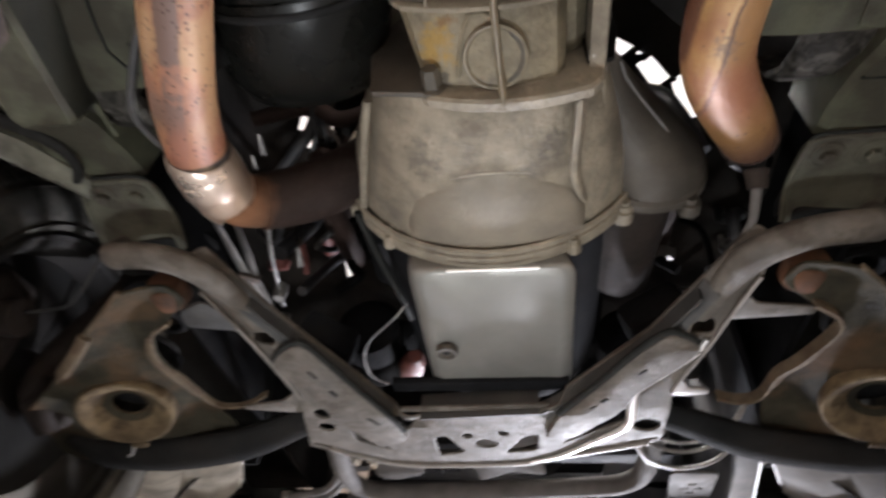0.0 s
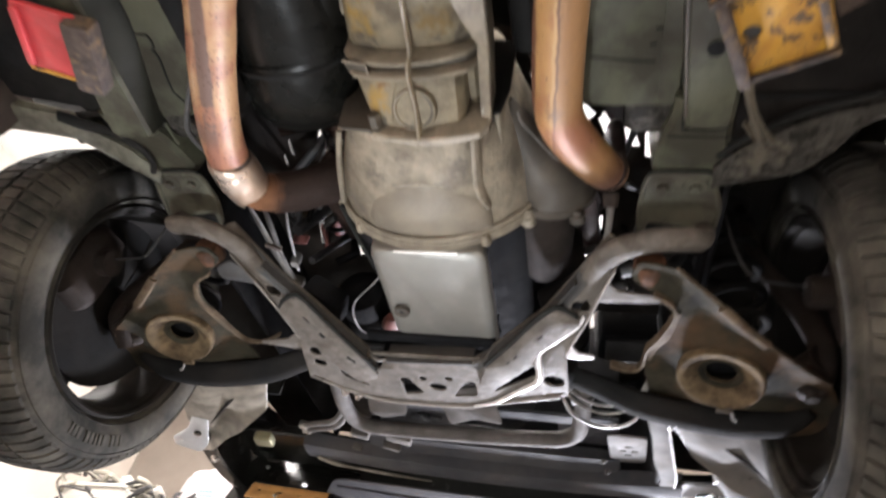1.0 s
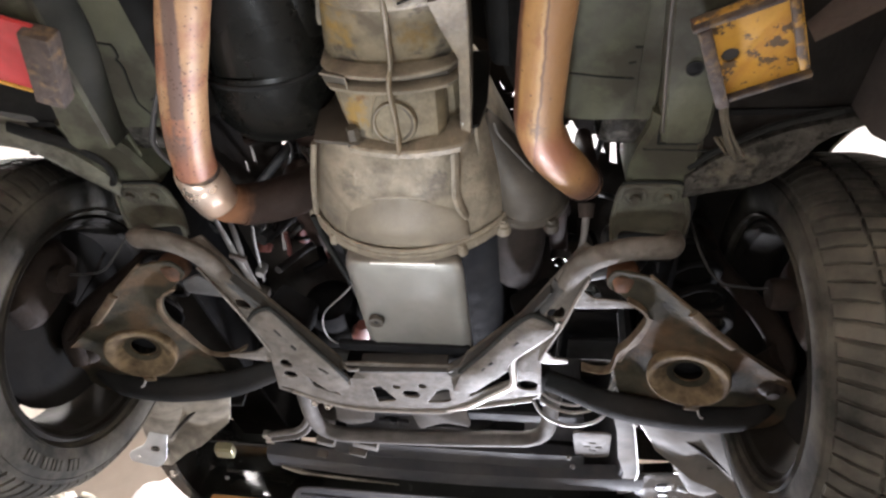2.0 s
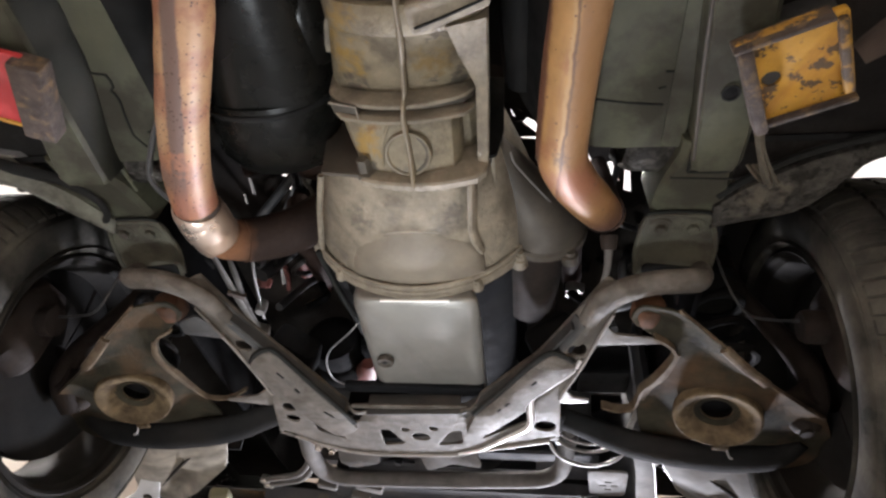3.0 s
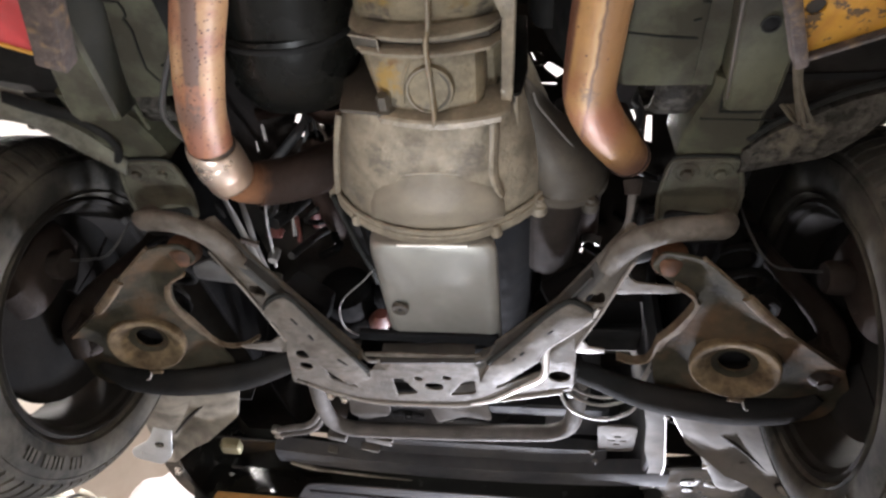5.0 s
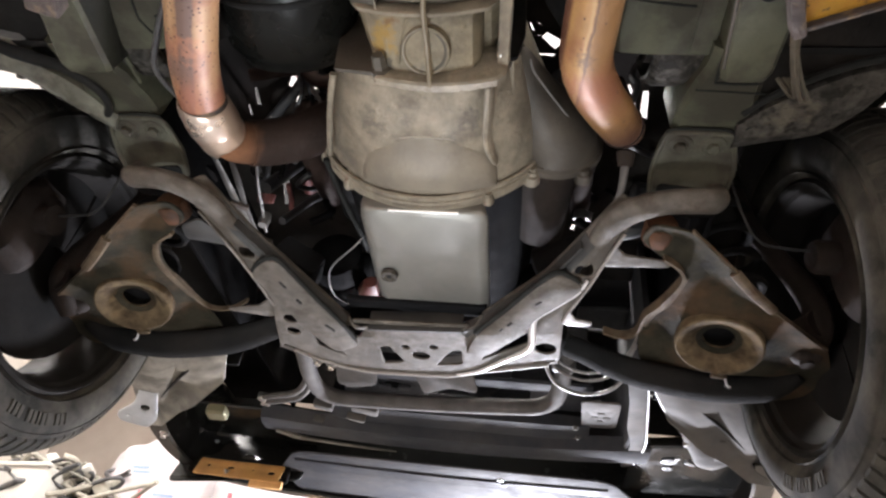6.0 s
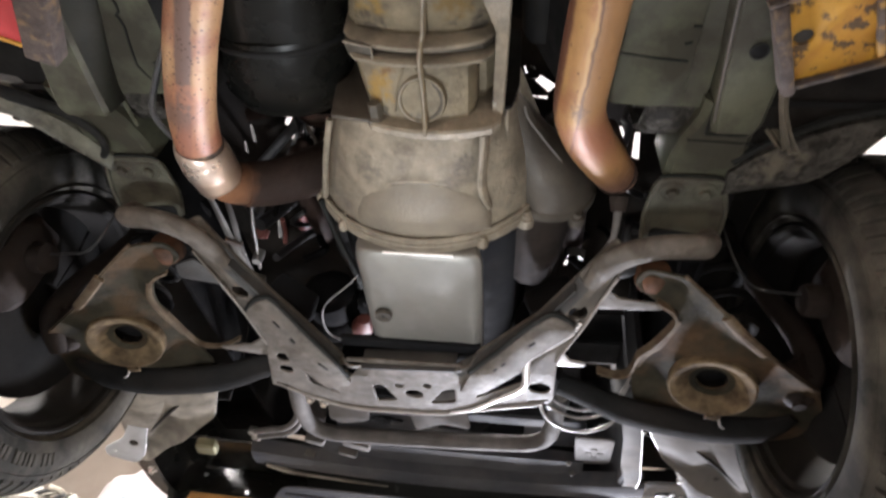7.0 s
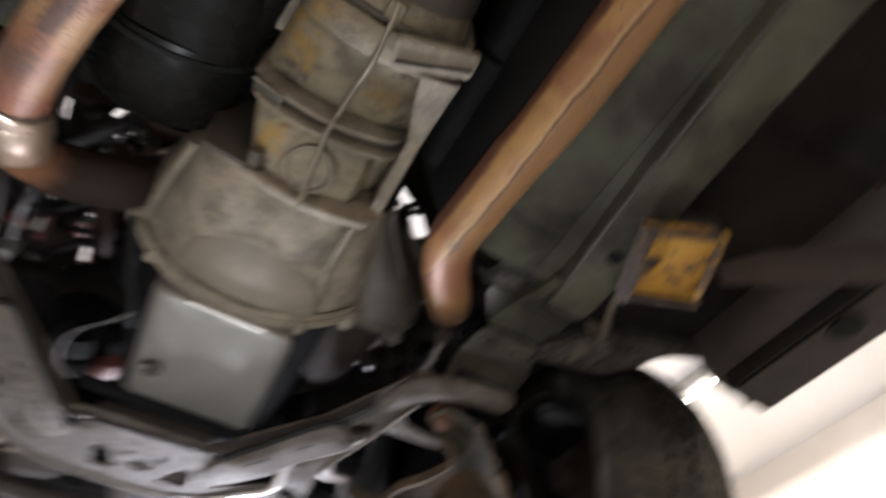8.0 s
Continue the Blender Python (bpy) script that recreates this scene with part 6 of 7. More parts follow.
# slits in a sheet added to block ceiling light above the bay
GAPS = {-1: [(-0.190, -0.257, 0.042, 0.013, -47), (-0.272, -0.172, 0.040, 0.014, -59), (-0.262, -0.140, 0.056, 0.018, -57), (-0.236, -0.158, 0.060, 0.022, -62), (-0.248, -0.205, 0.030, 0.012, 70), (-0.355, -0.131, 0.054, 0.010, 98), (-0.265, -0.118, 0.041, 0.010, -76),
             (-0.236, -0.186, 0.013, 0.010, 128), (-0.381, -0.096, 0.038, 0.008, 98), (-0.371, 0.132, 0.123, 0.017, -75), (-0.286, 0.092, 0.030, 0.018, 100), (-0.287, 0.205, 0.064, 0.016, 94)],
        1: [(0.214, -0.264, 0.040, 0.024, 40), (0.356, -0.150, 0.056, 0.024, 75), (0.388, -0.130, 0.070, 0.016, 85), (0.154, -0.316, 0.010, 0.006, 65), (0.178, -0.290, 0.022, 0.006, 70), (0.190, -0.297, 0.016, 0.005, 40), (0.187, -0.274, 0.020, 0.006, 5), (0.206, -0.236, 0.030, 0.010, 5),
            (0.268, -0.216, 0.062, 0.034, 52), (0.316, -0.166, 0.092, 0.026, 68), (0.246, -0.246, 0.022, 0.012, 30), (0.304, 0.104, 0.083, 0.011, 92), (0.291, 0.225, 0.026, 0.012, 102)]}
for sx in (-1, 1):
    slits = []
    for x, y, l, w, a in GAPS[sx]:
        along, cross = Vector((math.cos(radians(a)), math.sin(radians(a)))), Vector((-math.sin(radians(a)), math.cos(radians(a))))
        c = Vector((x, y))
        slits.append(rounded([c - along * l / 2 - cross * w * 0.3, c + along * l / 2 - cross * w / 2, c + along * l * 0.4 + cross * w / 2, c - along * l / 2 + cross * w * 0.4], 0.002, 2))
    bm = plate([(sx * 0.10, -0.40), (sx * 0.478, -0.40), (sx * 0.478, 0.42), (sx * 0.10, 0.42)], slits, z=2.135, thick=0.006)
    solo("slit_sheet", bm, UNDERBODY_DARK, "black sheet added over the engine, slit where ceiling light shows through", "insulation mat", "engine bay mats")
random.seed(7)
for sx in (-1, 1):
    for k in range(9):
        x, y = sx * random.uniform(0.2, 0.38), random.uniform(-0.22, 0.12)
        p = [Vector((x, y, random.uniform(1.93, 2.0)))]
        for i in range(4):
            p.append(p[-1] + Vector((random.uniform(-0.05, 0.05), random.uniform(-0.02, 0.1), random.uniform(0.0, 0.11))))
        solo("hose", tube(fresh(), p, random.choice((0.005, 0.008, 0.013)), 10), random.choice((HOSE, HOSE, RUBBER, BLACK)), "black rubber hose in the engine bay", "hose", "engine bay hoses")
BAY = [("washer_tank", -0.33, 0.52, 2.16, 0.30, 0.2, 0.3), ("coolant_tank", 0.39, 0.52, 2.2, 0.18, 0.14, 0.22), ("fan_shroud", 0.0, 0.46, 2.1, 0.5, 0.05, 0.36)]
for nm, x, y, z, wx, wy, wz in BAY:
    unit = thing(nm, (x, y, z - wz / 2), "black " + nm.replace("_", " ") + " in the dark engine bay", nm.replace("_", " "))
    part("housing", box(fresh(), (x, y, z), (wx, wy, wz), (random.uniform(-5, 5), random.uniform(-5, 5), random.uniform(-6, 6)), 0.015), BLACK, unit)
    part("cover", box(fresh(), (x, y, z - wz / 2 - 0.004), (wx * 0.7, wy * 0.7, 0.016), (0, 0, 0), 0.005), RUBBER, unit)


def coil_spring(sx):
    b = fresh()
    n = 7 * 14
    tube(b, [(sx * 0.53 + 0.052 * math.cos(k * 2 * math.pi / 14), 0.01 + 0.052 * math.sin(k * 2 * math.pi / 14), 1.785 + 0.38 * k / n) for k in range(n)], 0.0075, 8, 1)
    return solo("coil_spring", b, ARM_DARK, "black coil spring standing on the control arm", "coil spring", "front springs")


coil_spring(-1)
coil_spring(1)

# ---- front of the car ----
bar = thing("anti_roll_bar", (0, 0.5, 1.79), "dusty grey tubular anti-roll bar in front of the subframe", "anti-roll bar")
part("bar", tube(fresh(), [(-0.29, 0.22, 1.84), (-0.296, 0.33, 1.825), (-0.300, 0.42, 1.811), (-0.290, 0.49, 1.806), (-0.255, 0.522, 1.805), (-0.2, 0.525, 1.805), (0.0, 0.512, 1.805), (0.18, 0.49, 1.805), (0.235, 0.478, 1.806), (0.268, 0.44, 1.808), (0.278, 0.37, 1.815), (0.283, 0.25, 1.84)], 0.019, 18), BAR, bar)
for x in (-0.294, 0.278):
    part("bushing", box(fresh(), (x, 0.30, 1.835), (0.05, 0.036, 0.05), (0, 0, 0), 0.01), RUBBER, bar)

for y0, r, zz in ((0.0, 0.0038, 1.795), (-0.035, 0.0034, 1.81), (-0.06, 0.003, 1.815)):
    solo("coolant_line", tube(fresh(), [(0.232, 0.25 + y0, zz + 0.02), (0.262, 0.325 + y0, zz), (0.325, 0.362 + y0, zz - 0.004), (0.385, 0.325 + y0, zz), (0.412, 0.25 + y0, zz + 0.025)], r, 12), ALU, "bent aluminium line beside the subframe", "pipe", "bent lines")
for y0 in (0.0, 0.03):
    solo("cooler_line", tube(fresh(), [(-0.31, 0.40 + y0, 1.84), (-0.325, 0.47 + y0, 1.82), (-0.36, 0.515 + y0, 1.805), (-0.42, 0.535 + y0, 1.80), (-0.455, 0.56 + y0, 1.805)], 0.008, 12), BAR, "bent metal cooler line", "pipe", "bent lines")
    solo("fitting", box(fresh(), (-0.462, 0.563 + y0, 1.806), (0.024, 0.018, 0.02), (0, 0, 20), 0.004), STEEL, "steel pipe fitting on the cooler line", "fitting", "fittings")

duct = thing("air_duct", (-0.05, 0.40, 1.80), "dusty grey plastic air duct ends above the anti-roll bar", "air duct")
for loop in ([(-0.232, 0.345), (-0.135, 0.335), (-0.143, 0.437), (-0.205, 0.452), (-0.236, 0.440)], [(-0.060, 0.360), (0.072, 0.330), (0.094, 0.437), (0.030, 0.428), (-0.030, 0.452)]):
    part("duct_end", plate(rounded(loop, 0.010), thick=0.006, bevel=0.0015, height=lambda x, y: 1.802 + 0.35 * (0.45 - y)), BAR, duct)
part("bracket", box(fresh(), (0.02, 0.385, 1.845), (0.30, 0.05, 0.02), (0, 0, 0), 0.004), BLACK, duct)
for x, y, w, l in ((-0.31, 0.60, 0.05, 0.03), (-0.20, 0.60, 0.07, 0.04), (-0.345, 0.70, 0.03, 0.02), (-0.235, 0.665, 0.05, 0.016)):
    solo("plug_housing", box(fresh(), (x, y, 1.815), (w, l, 0.022), (4, 6, 8), 0.004), SHIELD_DARK, "dark dusty plug housing above the undertray", "plug housing", "plug housings")
rad = thing("radiator", (0.03, 0.64, 1.83), "dark radiator with its shroud behind the bumper", "radiator")
part("core", box(fresh(), (0.03, 0.66, 2.03), (0.68, 0.05, 0.40), bevel=0.006), BLACK, rad)
part("lower_tank", loft(fresh(), [section(0.625, 0.03, 1.84, 0.34, 0.016, 5), section(0.70, 0.03, 1.84, 0.345, 0.022, 5)]), PLASTIC, rad)
part("shroud", plate([(-0.24, 0.50), (0.36, 0.49), (0.37, 0.63), (-0.27, 0.63)], [ring(-0.13, 0.57, 0.03), rounded([(-0.05, 0.53), (0.22, 0.53), (0.22, 0.61), (-0.05, 0.61)], 0.012)], z=1.868, thick=0.01, bevel=0.002), PLASTIC, rad)
part("motor", lathe(fresh(), [(0.001, -0.03), (0.045, -0.03), (0.05, -0.02), (0.05, 0.03), (0.001, 0.03)], Matrix.Translation((0.09, 0.57, 1.92)) @ ALONG_Y, 26), BLACK, rad)
for x in (-0.2, -0.15, -0.1):
    part("clip", box(fresh(), (x, 0.56, 1.862), (0.03, 0.02, 0.008), (0, 0, 10), 0.002), PLASTIC, rad)
beam = thing("lower_crossbeam", (0, 0.76, 1.78), "grey-black lower radiator support beam", "crossbeam")
bm = fresh()
rows = [[bm.verts.new((x, y + 0.012 - 0.05 * (x / 0.5) ** 2, z)) for y, z in ((0.70, 1.83), (0.712, 1.796), (0.735, 1.788), (0.775, 1.788), (0.79, 1.80), (0.79, 1.83))] for x in np.linspace(-0.50, 0.52, 12)]
join(bm, rows)
part("beam", bm, PLASTIC, beam)
part("pale_edge", tube(fresh(), [(-0.47, 0.735, 1.785), (-0.42, 0.762, 1.783), (-0.36, 0.776, 1.782), (-0.26, 0.792, 1.782), (-0.14, 0.806, 1.782)], [0.004, 0.0065, 0.004, 0.004, 0.0015], 10), SHIELD, beam, "pale scuffed edge strip")
tray = thing("undertray", (0, 0.98, 1.74), "black plastic undertray behind the bumper", "undertray")
part("panel", plate(rounded([(-0.43, 0.80), (0.44, 0.80), (0.56, 1.0), (0.52, 1.19), (-0.5, 1.19), (-0.52, 0.98)], 0.05, 6), [rounded([(0.36, 0.93), (0.44, 0.925), (0.45, 0.932), (0.37, 0.938)], 0.003)], z=1.752, thick=0.005), PLASTIC, tray)
part("fold", tube(fresh(), [(-0.44, 0.86, 1.751), (0.0, 0.88, 1.750), (0.44, 0.86, 1.751)], 0.004, 8), PLASTIC, tray)
part("clip", box(fresh(), (0.15, 0.86, 1.75), (0.02, 0.006, 0.004), bevel=0.001), ZINC, tray)
part("clip", box(fresh(), (0.16, 0.90, 1.75), (0.016, 0.005, 0.004), bevel=0.001), ZINC, tray)

bumper = thing("bumper", (0, 1.2, 1.735), "black plastic front bumper cover seen from behind", "bumper")
plan = [(-0.755, 0.53), (-0.81, 0.72), (-0.838, 0.92), (-0.80, 1.08), (-0.62, 1.18), (-0.3, 1.225), (0.0, 1.235), (0.3, 1.225), (0.62, 1.18), (0.80, 1.08), (0.838, 0.92), (0.81, 0.72), (0.755, 0.53)]
line = curve_points([(x, y, 0) for x, y in plan], 4)
bm = fresh()
rows = []
for i, p in enumerate(line):
    d = line[min(i + 1, len(line) - 1)] - line[max(i - 1, 0)]
    n = Vector((d.y, -d.x, 0)).normalized()
    zb = 1.738
    rows.append([bm.verts.new(p + n * k + Vector((0, 0, z))) for k, z in ((0.045, zb + 0.006), (0.04, zb), (0.0, zb), (-0.008, zb + 0.01), (-0.03, 2.05), (-0.026, 2.05), (-0.004, zb + 0.012), (0.0, zb + 0.006))])
join(bm, rows)
part("cover", bm, GLOSS_BLACK, bumper)
inner = part("inner_bracket", plate(rounded([(-0.30, -0.12), (0.10, -0.07), (0.12, 0.06), (-0.28, 0.08)], 0.02), [ring(-0.085, -0.012, 0.014, sx=1.7), ring(-0.105, -0.05, 0.006)], z=0, thick=0.006,
             m=Matrix.Translation((-0.55, 1.0, 1.79)) @ Matrix.Rotation(radians(70), 4, "X")), GLOSS_BLACK, bumper)
part("slot", plate(rounded([(-0.022, -0.011), (0.022, -0.011), (0.022, 0.011), (-0.022, 0.011)], 0.010, 5), thick=0.004, m=Matrix.Translation((-0.742, 0.995, 1.852)) @ Matrix.Rotation(radians(62), 4, "X")), SHIELD_DARK, inner)
part("clip", bolt(fresh(), (-0.752, 0.985, 1.822), 0.005, 0.006), ZINC, inner)
part("backing", box(fresh(), (-0.63, 1.035, 1.785), (0.09, 0.006, 0.08), bevel=0.002), SHIELD_DARK, inner)
orange = thing("bumper_bracket", (-0.6, 0.95, 1.70), "orange-primed steel bracket with punched holes", "bracket")
part("face", plate(rounded([(-0.135, -0.03), (0.13, -0.036), (0.13, 0.026), (-0.135, 0.03)], 0.004), [ring(-0.10, 0.004, 0.007), ring(0.10, -0.004, 0.009, sx=1.4), ring(-0.03, 0.002, 0.007, sx=1.8), ring(0.04, 0.002, 0.005)], thick=0.004,
                   m=Matrix.Translation((-0.625, 0.935, 1.726)) @ Matrix.Rotation(radians(62), 4, "X")), PRIMER, orange)
part("foot", box(fresh(), (-0.535, 0.935, 1.692), (0.10, 0.016, 0.022), bevel=0.003), PRIMER, orange)
part("bolt", bolt(fresh(), (-0.66, 0.925, 1.718), 0.006, 0.018), STEEL, orange)
part("back", box(fresh(), (-0.62, 0.955, 1.735), (0.28, 0.012, 0.06), bevel=0.003), BLACK, orange)


def splash_shield(sx):
    lab = "grey dusty splash shield in front of the wheel"
    sh = thing("splash_shield", (sx * 0.6, 0.45, 1.76), lab, "splash shield", "splash shields")
    b = fresh()
    rows = []
    for u in np.linspace(0, 1, 13):
        bow = math.sin(u * math.pi)
        roll = 0.045 * max(0.0, (u - 0.72) / 0.28) ** 2
        a = Vector((sx * 0.43, 0.23, 1.80)).lerp(Vector((sx * 0.51, 0.43, 1.79)), u) + Vector((0, 0, -0.010 * bow))
        c = Vector((sx * 0.615, 0.245, 1.79)).lerp(Vector((sx * 0.742, 0.66, 1.765)), u) + Vector((sx * 0.06, 0, -0.03 * bow))
        line = [a, a.lerp(c, 0.3) + Vector((0, 0, -0.008)), a.lerp(c, 0.5) + Vector((0, 0, 0.004)), a.lerp(c, 0.7) + Vector((0, 0, -0.012)), c]
        line = [v + Vector((0, 0, -roll * (0.3, 0.8, 1.0, 1.0, 0.6)[i])) for i, v in enumerate(line)]
        rows.append([b.verts.new(v) for v in line] + [b.verts.new(v + Vector((0, 0, 0.006))) for v in reversed(line)])
    join(b, rows)
    # same shield on both sides; the right one's darker colour offsets the front lamp
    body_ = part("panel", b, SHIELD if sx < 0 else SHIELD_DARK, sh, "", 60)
    part("crease", tube(fresh(), [(sx * 0.525, 0.325, 1.777), (sx * 0.60, 0.395, 1.766), (sx * 0.680, 0.480, 1.748)], [0.002, 0.0045, 0.002], 8), UNDERBODY_DARK, body_)
    part("edge", tube(fresh(), [(sx * 0.43, 0.235, 1.798), (sx * 0.47, 0.33, 1.787), (sx * 0.51, 0.43, 1.788)], 0.002, 8), SHIELD, body_)
    for x, y in ((0.735, 0.46), (0.68, 0.36)):
        part("clip", bolt(fresh(), (sx * x, y, 1.77), 0.006, 0.007), STEEL, body_)
    return sh


splash_shield(-1)
splash_shield(1)
part_flap = thing("flap", (-0.75, 0.56, 1.66), "bare zinc-coated flap with a round hole", "flap")
flap_u, flap_v = Vector((0.95, 0.25, -0.05)).normalized(), Vector((0.065, -0.12, 0.05)).normalized()
flap_m = Matrix((flap_u, flap_v, flap_u.cross(flap_v))).transposed().to_4x4()
flap_m.translation = (-0.730, 0.505, 1.728)
part("sheet", plate(rounded([(-0.045, -0.066), (0.028, -0.070), (0.042, -0.030), (0.030, 0.030), (0.022, 0.082), (-0.018, 0.085), (-0.022, 0.010), (-0.058, -0.040)], 0.014), [ring(0.006, 0.0, 0.013), ring(-0.030, -0.042, 0.004)], thick=0.003, m=flap_m), ZINC, part_flap)
part("clip", bolt(fresh(), (-0.705, 0.600, 1.700), 0.008, 0.012), STEEL, part_flap)
side = thing("radiator_side_panel", (0.46, 0.5, 1.80), "dark side panel of the radiator with a slotted plate", "side panel")
bm = fresh()
rows = [[bm.verts.new((x, y, z)) for x, z in ((x0, 1.80 + dz), (x0 - 0.006, 1.806 + dz), (x0 - 0.01, 2.2), (x0 + 0.004, 2.2), (x0 + 0.006, 1.806 + dz))] for y, x0, dz in ((0.27, 0.452, 0.02), (0.31, 0.457, 0), (0.55, 0.468, 0), (0.68, 0.462, 0.0), (0.74, 0.43, 0.005), (0.76, 0.38, 0.01))]
join(bm, rows)
part("shell", bm, PLASTIC, side)
part("edge_strip", plate(rounded([(0.405, 0.283), (0.441, 0.276), (0.458, 0.353), (0.500, 0.634), (0.495, 0.78), (0.466, 0.80), (0.468, 0.64), (0.444, 0.54), (0.428, 0.40)], 0.012), thick=0.004, bevel=0.001, height=lambda x, y: 1.797 + 0.02 * (0.5 - x)), SHIELD_DARK, side, "pale dusty folded edge")
part("edge_fold", tube(fresh(), [(0.442, 0.28, 1.799), (0.459, 0.355, 1.797), (0.482, 0.50, 1.796), (0.501, 0.634, 1.796), (0.497, 0.77, 1.797)], 0.0018, 8), SHIELD, side)
part("tab", box(fresh(), (0.461, 0.352, 1.797), (0.012, 0.010, 0.004), (0, 0, 20), 0.001), SHIELD, side)
slots = [rounded([(0.365 + dx, 0.565 + dy), (0.383 + dx, 0.565 + dy), (0.383 + dx, 0.573 + dy), (0.365 + dx, 0.573 + dy)], 0.002) for dx, dy in ((0, 0), (0.028, 0.0), (0.012, -0.022), (0.014, 0.022))]
part("slotted_plate", plate(rounded([(0.335, 0.49), (0.425, 0.49), (0.43, 0.63), (0.35, 0.64)], 0.016), slots, z=1.832, thick=0.006), SHIELD_DARK, side)
part("slot_backing", plate([(0.35, 0.52), (0.415, 0.52), (0.415, 0.61), (0.35, 0.61)], z=1.842, thick=0.004), SEAM, side)
for x, y in ((0.33, 0.60), (0.342, 0.66), (0.37, 0.70)):
    part("clip", bolt(fresh(), (x, y, 1.815), 0.005, 0.008), SHIELD_DARK, side)
part("red_clip", lathe(fresh(), [(0.001, 0.0), (0.005, 0.0), (0.005, 0.02), (0.001, 0.02)], Matrix.Translation((0.40, 0.70, 1.80)), 12), RED_CAP, side)
for x, y in ((0.58, 0.74), (0.585, 0.79)):
    solo("clip_washer", plate(ring(x, y, 0.016 if y < 0.76 else 0.01, sx=1.2), [ring(x, y, 0.006)], z=1.80, thick=0.004), ZINC, "bright zinc clip washer", "washer", "clip washers")
solo("front_corner_panel", plate(rounded([(0.48, 0.66), (0.76, 0.60), (0.80, 0.98), (0.5, 1.02)], 0.03), z=1.805, thick=0.006), GLOSS_BLACK, "black plastic corner panel behind the bumper", "panel")
solo("front_corner_panel", plate(rounded([(-0.47, 0.70), (-0.72, 0.70), (-0.78, 0.92), (-0.5, 0.95)], 0.03), z=1.83, thick=0.006), GLOSS_BLACK, "black plastic corner panel behind the bumper", "panel")
solo("horn_unit", loft(fresh(), [section(0.650, -0.620, 1.80, 0.024, 0.010, 6, 20), section(0.656, -0.622, 1.797, 0.028, 0.013, 6, 20), section(0.700, -0.630, 1.797, 0.028, 0.013, 6, 20), section(0.706, -0.632, 1.80, 0.024, 0.010, 6, 20)]), BRASS, "small brassy metal box behind the bumper", "metal box")
lampb = thing("fog_lamp_back", (0.64, 0.6, 1.74), "dusty moulded housing with fins beside the wheel", "lamp housing")
part("moulding", loft(fresh(), [section(0.52, 0.60, 1.805, 0.045, 0.016, 3, 24), section(0.57, 0.628, 1.792, 0.050, 0.024, 2.6, 24), section(0.62, 0.648, 1.786, 0.046, 0.026, 2.4, 24), section(0.67, 0.655, 1.786, 0.036, 0.020, 2.2, 24), section(0.69, 0.655, 1.790, 0.020, 0.010, 2.2, 24)]), SHIELD_DARK, lampb)
b = fresh()
rows = []
for u in np.linspace(0, 1, 8):
    a, c = Vector((0.60, 0.50, 1.782)).lerp(Vector((0.635, 0.700, 1.782)), u), Vector((0.695, 0.47, 1.775)).lerp(Vector((0.705, 0.60, 1.772)), u)
    line = [a, a.lerp(c, 0.35) + Vector((0, 0, -0.016)), a.lerp(c, 0.7) + Vector((0, 0, -0.012)), c]
    rows.append([b.verts.new(v) for v in line] + [b.verts.new(v + Vector((0, 0, 0.005))) for v in reversed(line)])
join(b, rows)
part("curved_cover", b, SHIELD_DARK, lampb, "pale dusty curved cover", 60)
part("tail", plate([(0.690, 0.585), (0.715, 0.56), (0.706, 0.66)], z=1.770, thick=0.003, bevel=0.0005), SHIELD_DARK, lampb)
part("clip", box(fresh(), (0.585, 0.565, 1.785), (0.016, 0.024, 0.014), (0, 0, 20), 0.003), SHIELD, lampb)
part("clip", box(fresh(), (0.612, 0.672, 1.778), (0.030, 0.012, 0.010), (0, 0, 30), 0.003), ZINC, lampb)
part("clip", box(fresh(), (0.582, 0.660, 1.782), (0.010, 0.016, 0.008), (0, 0, 30), 0.002), ZINC, lampb)


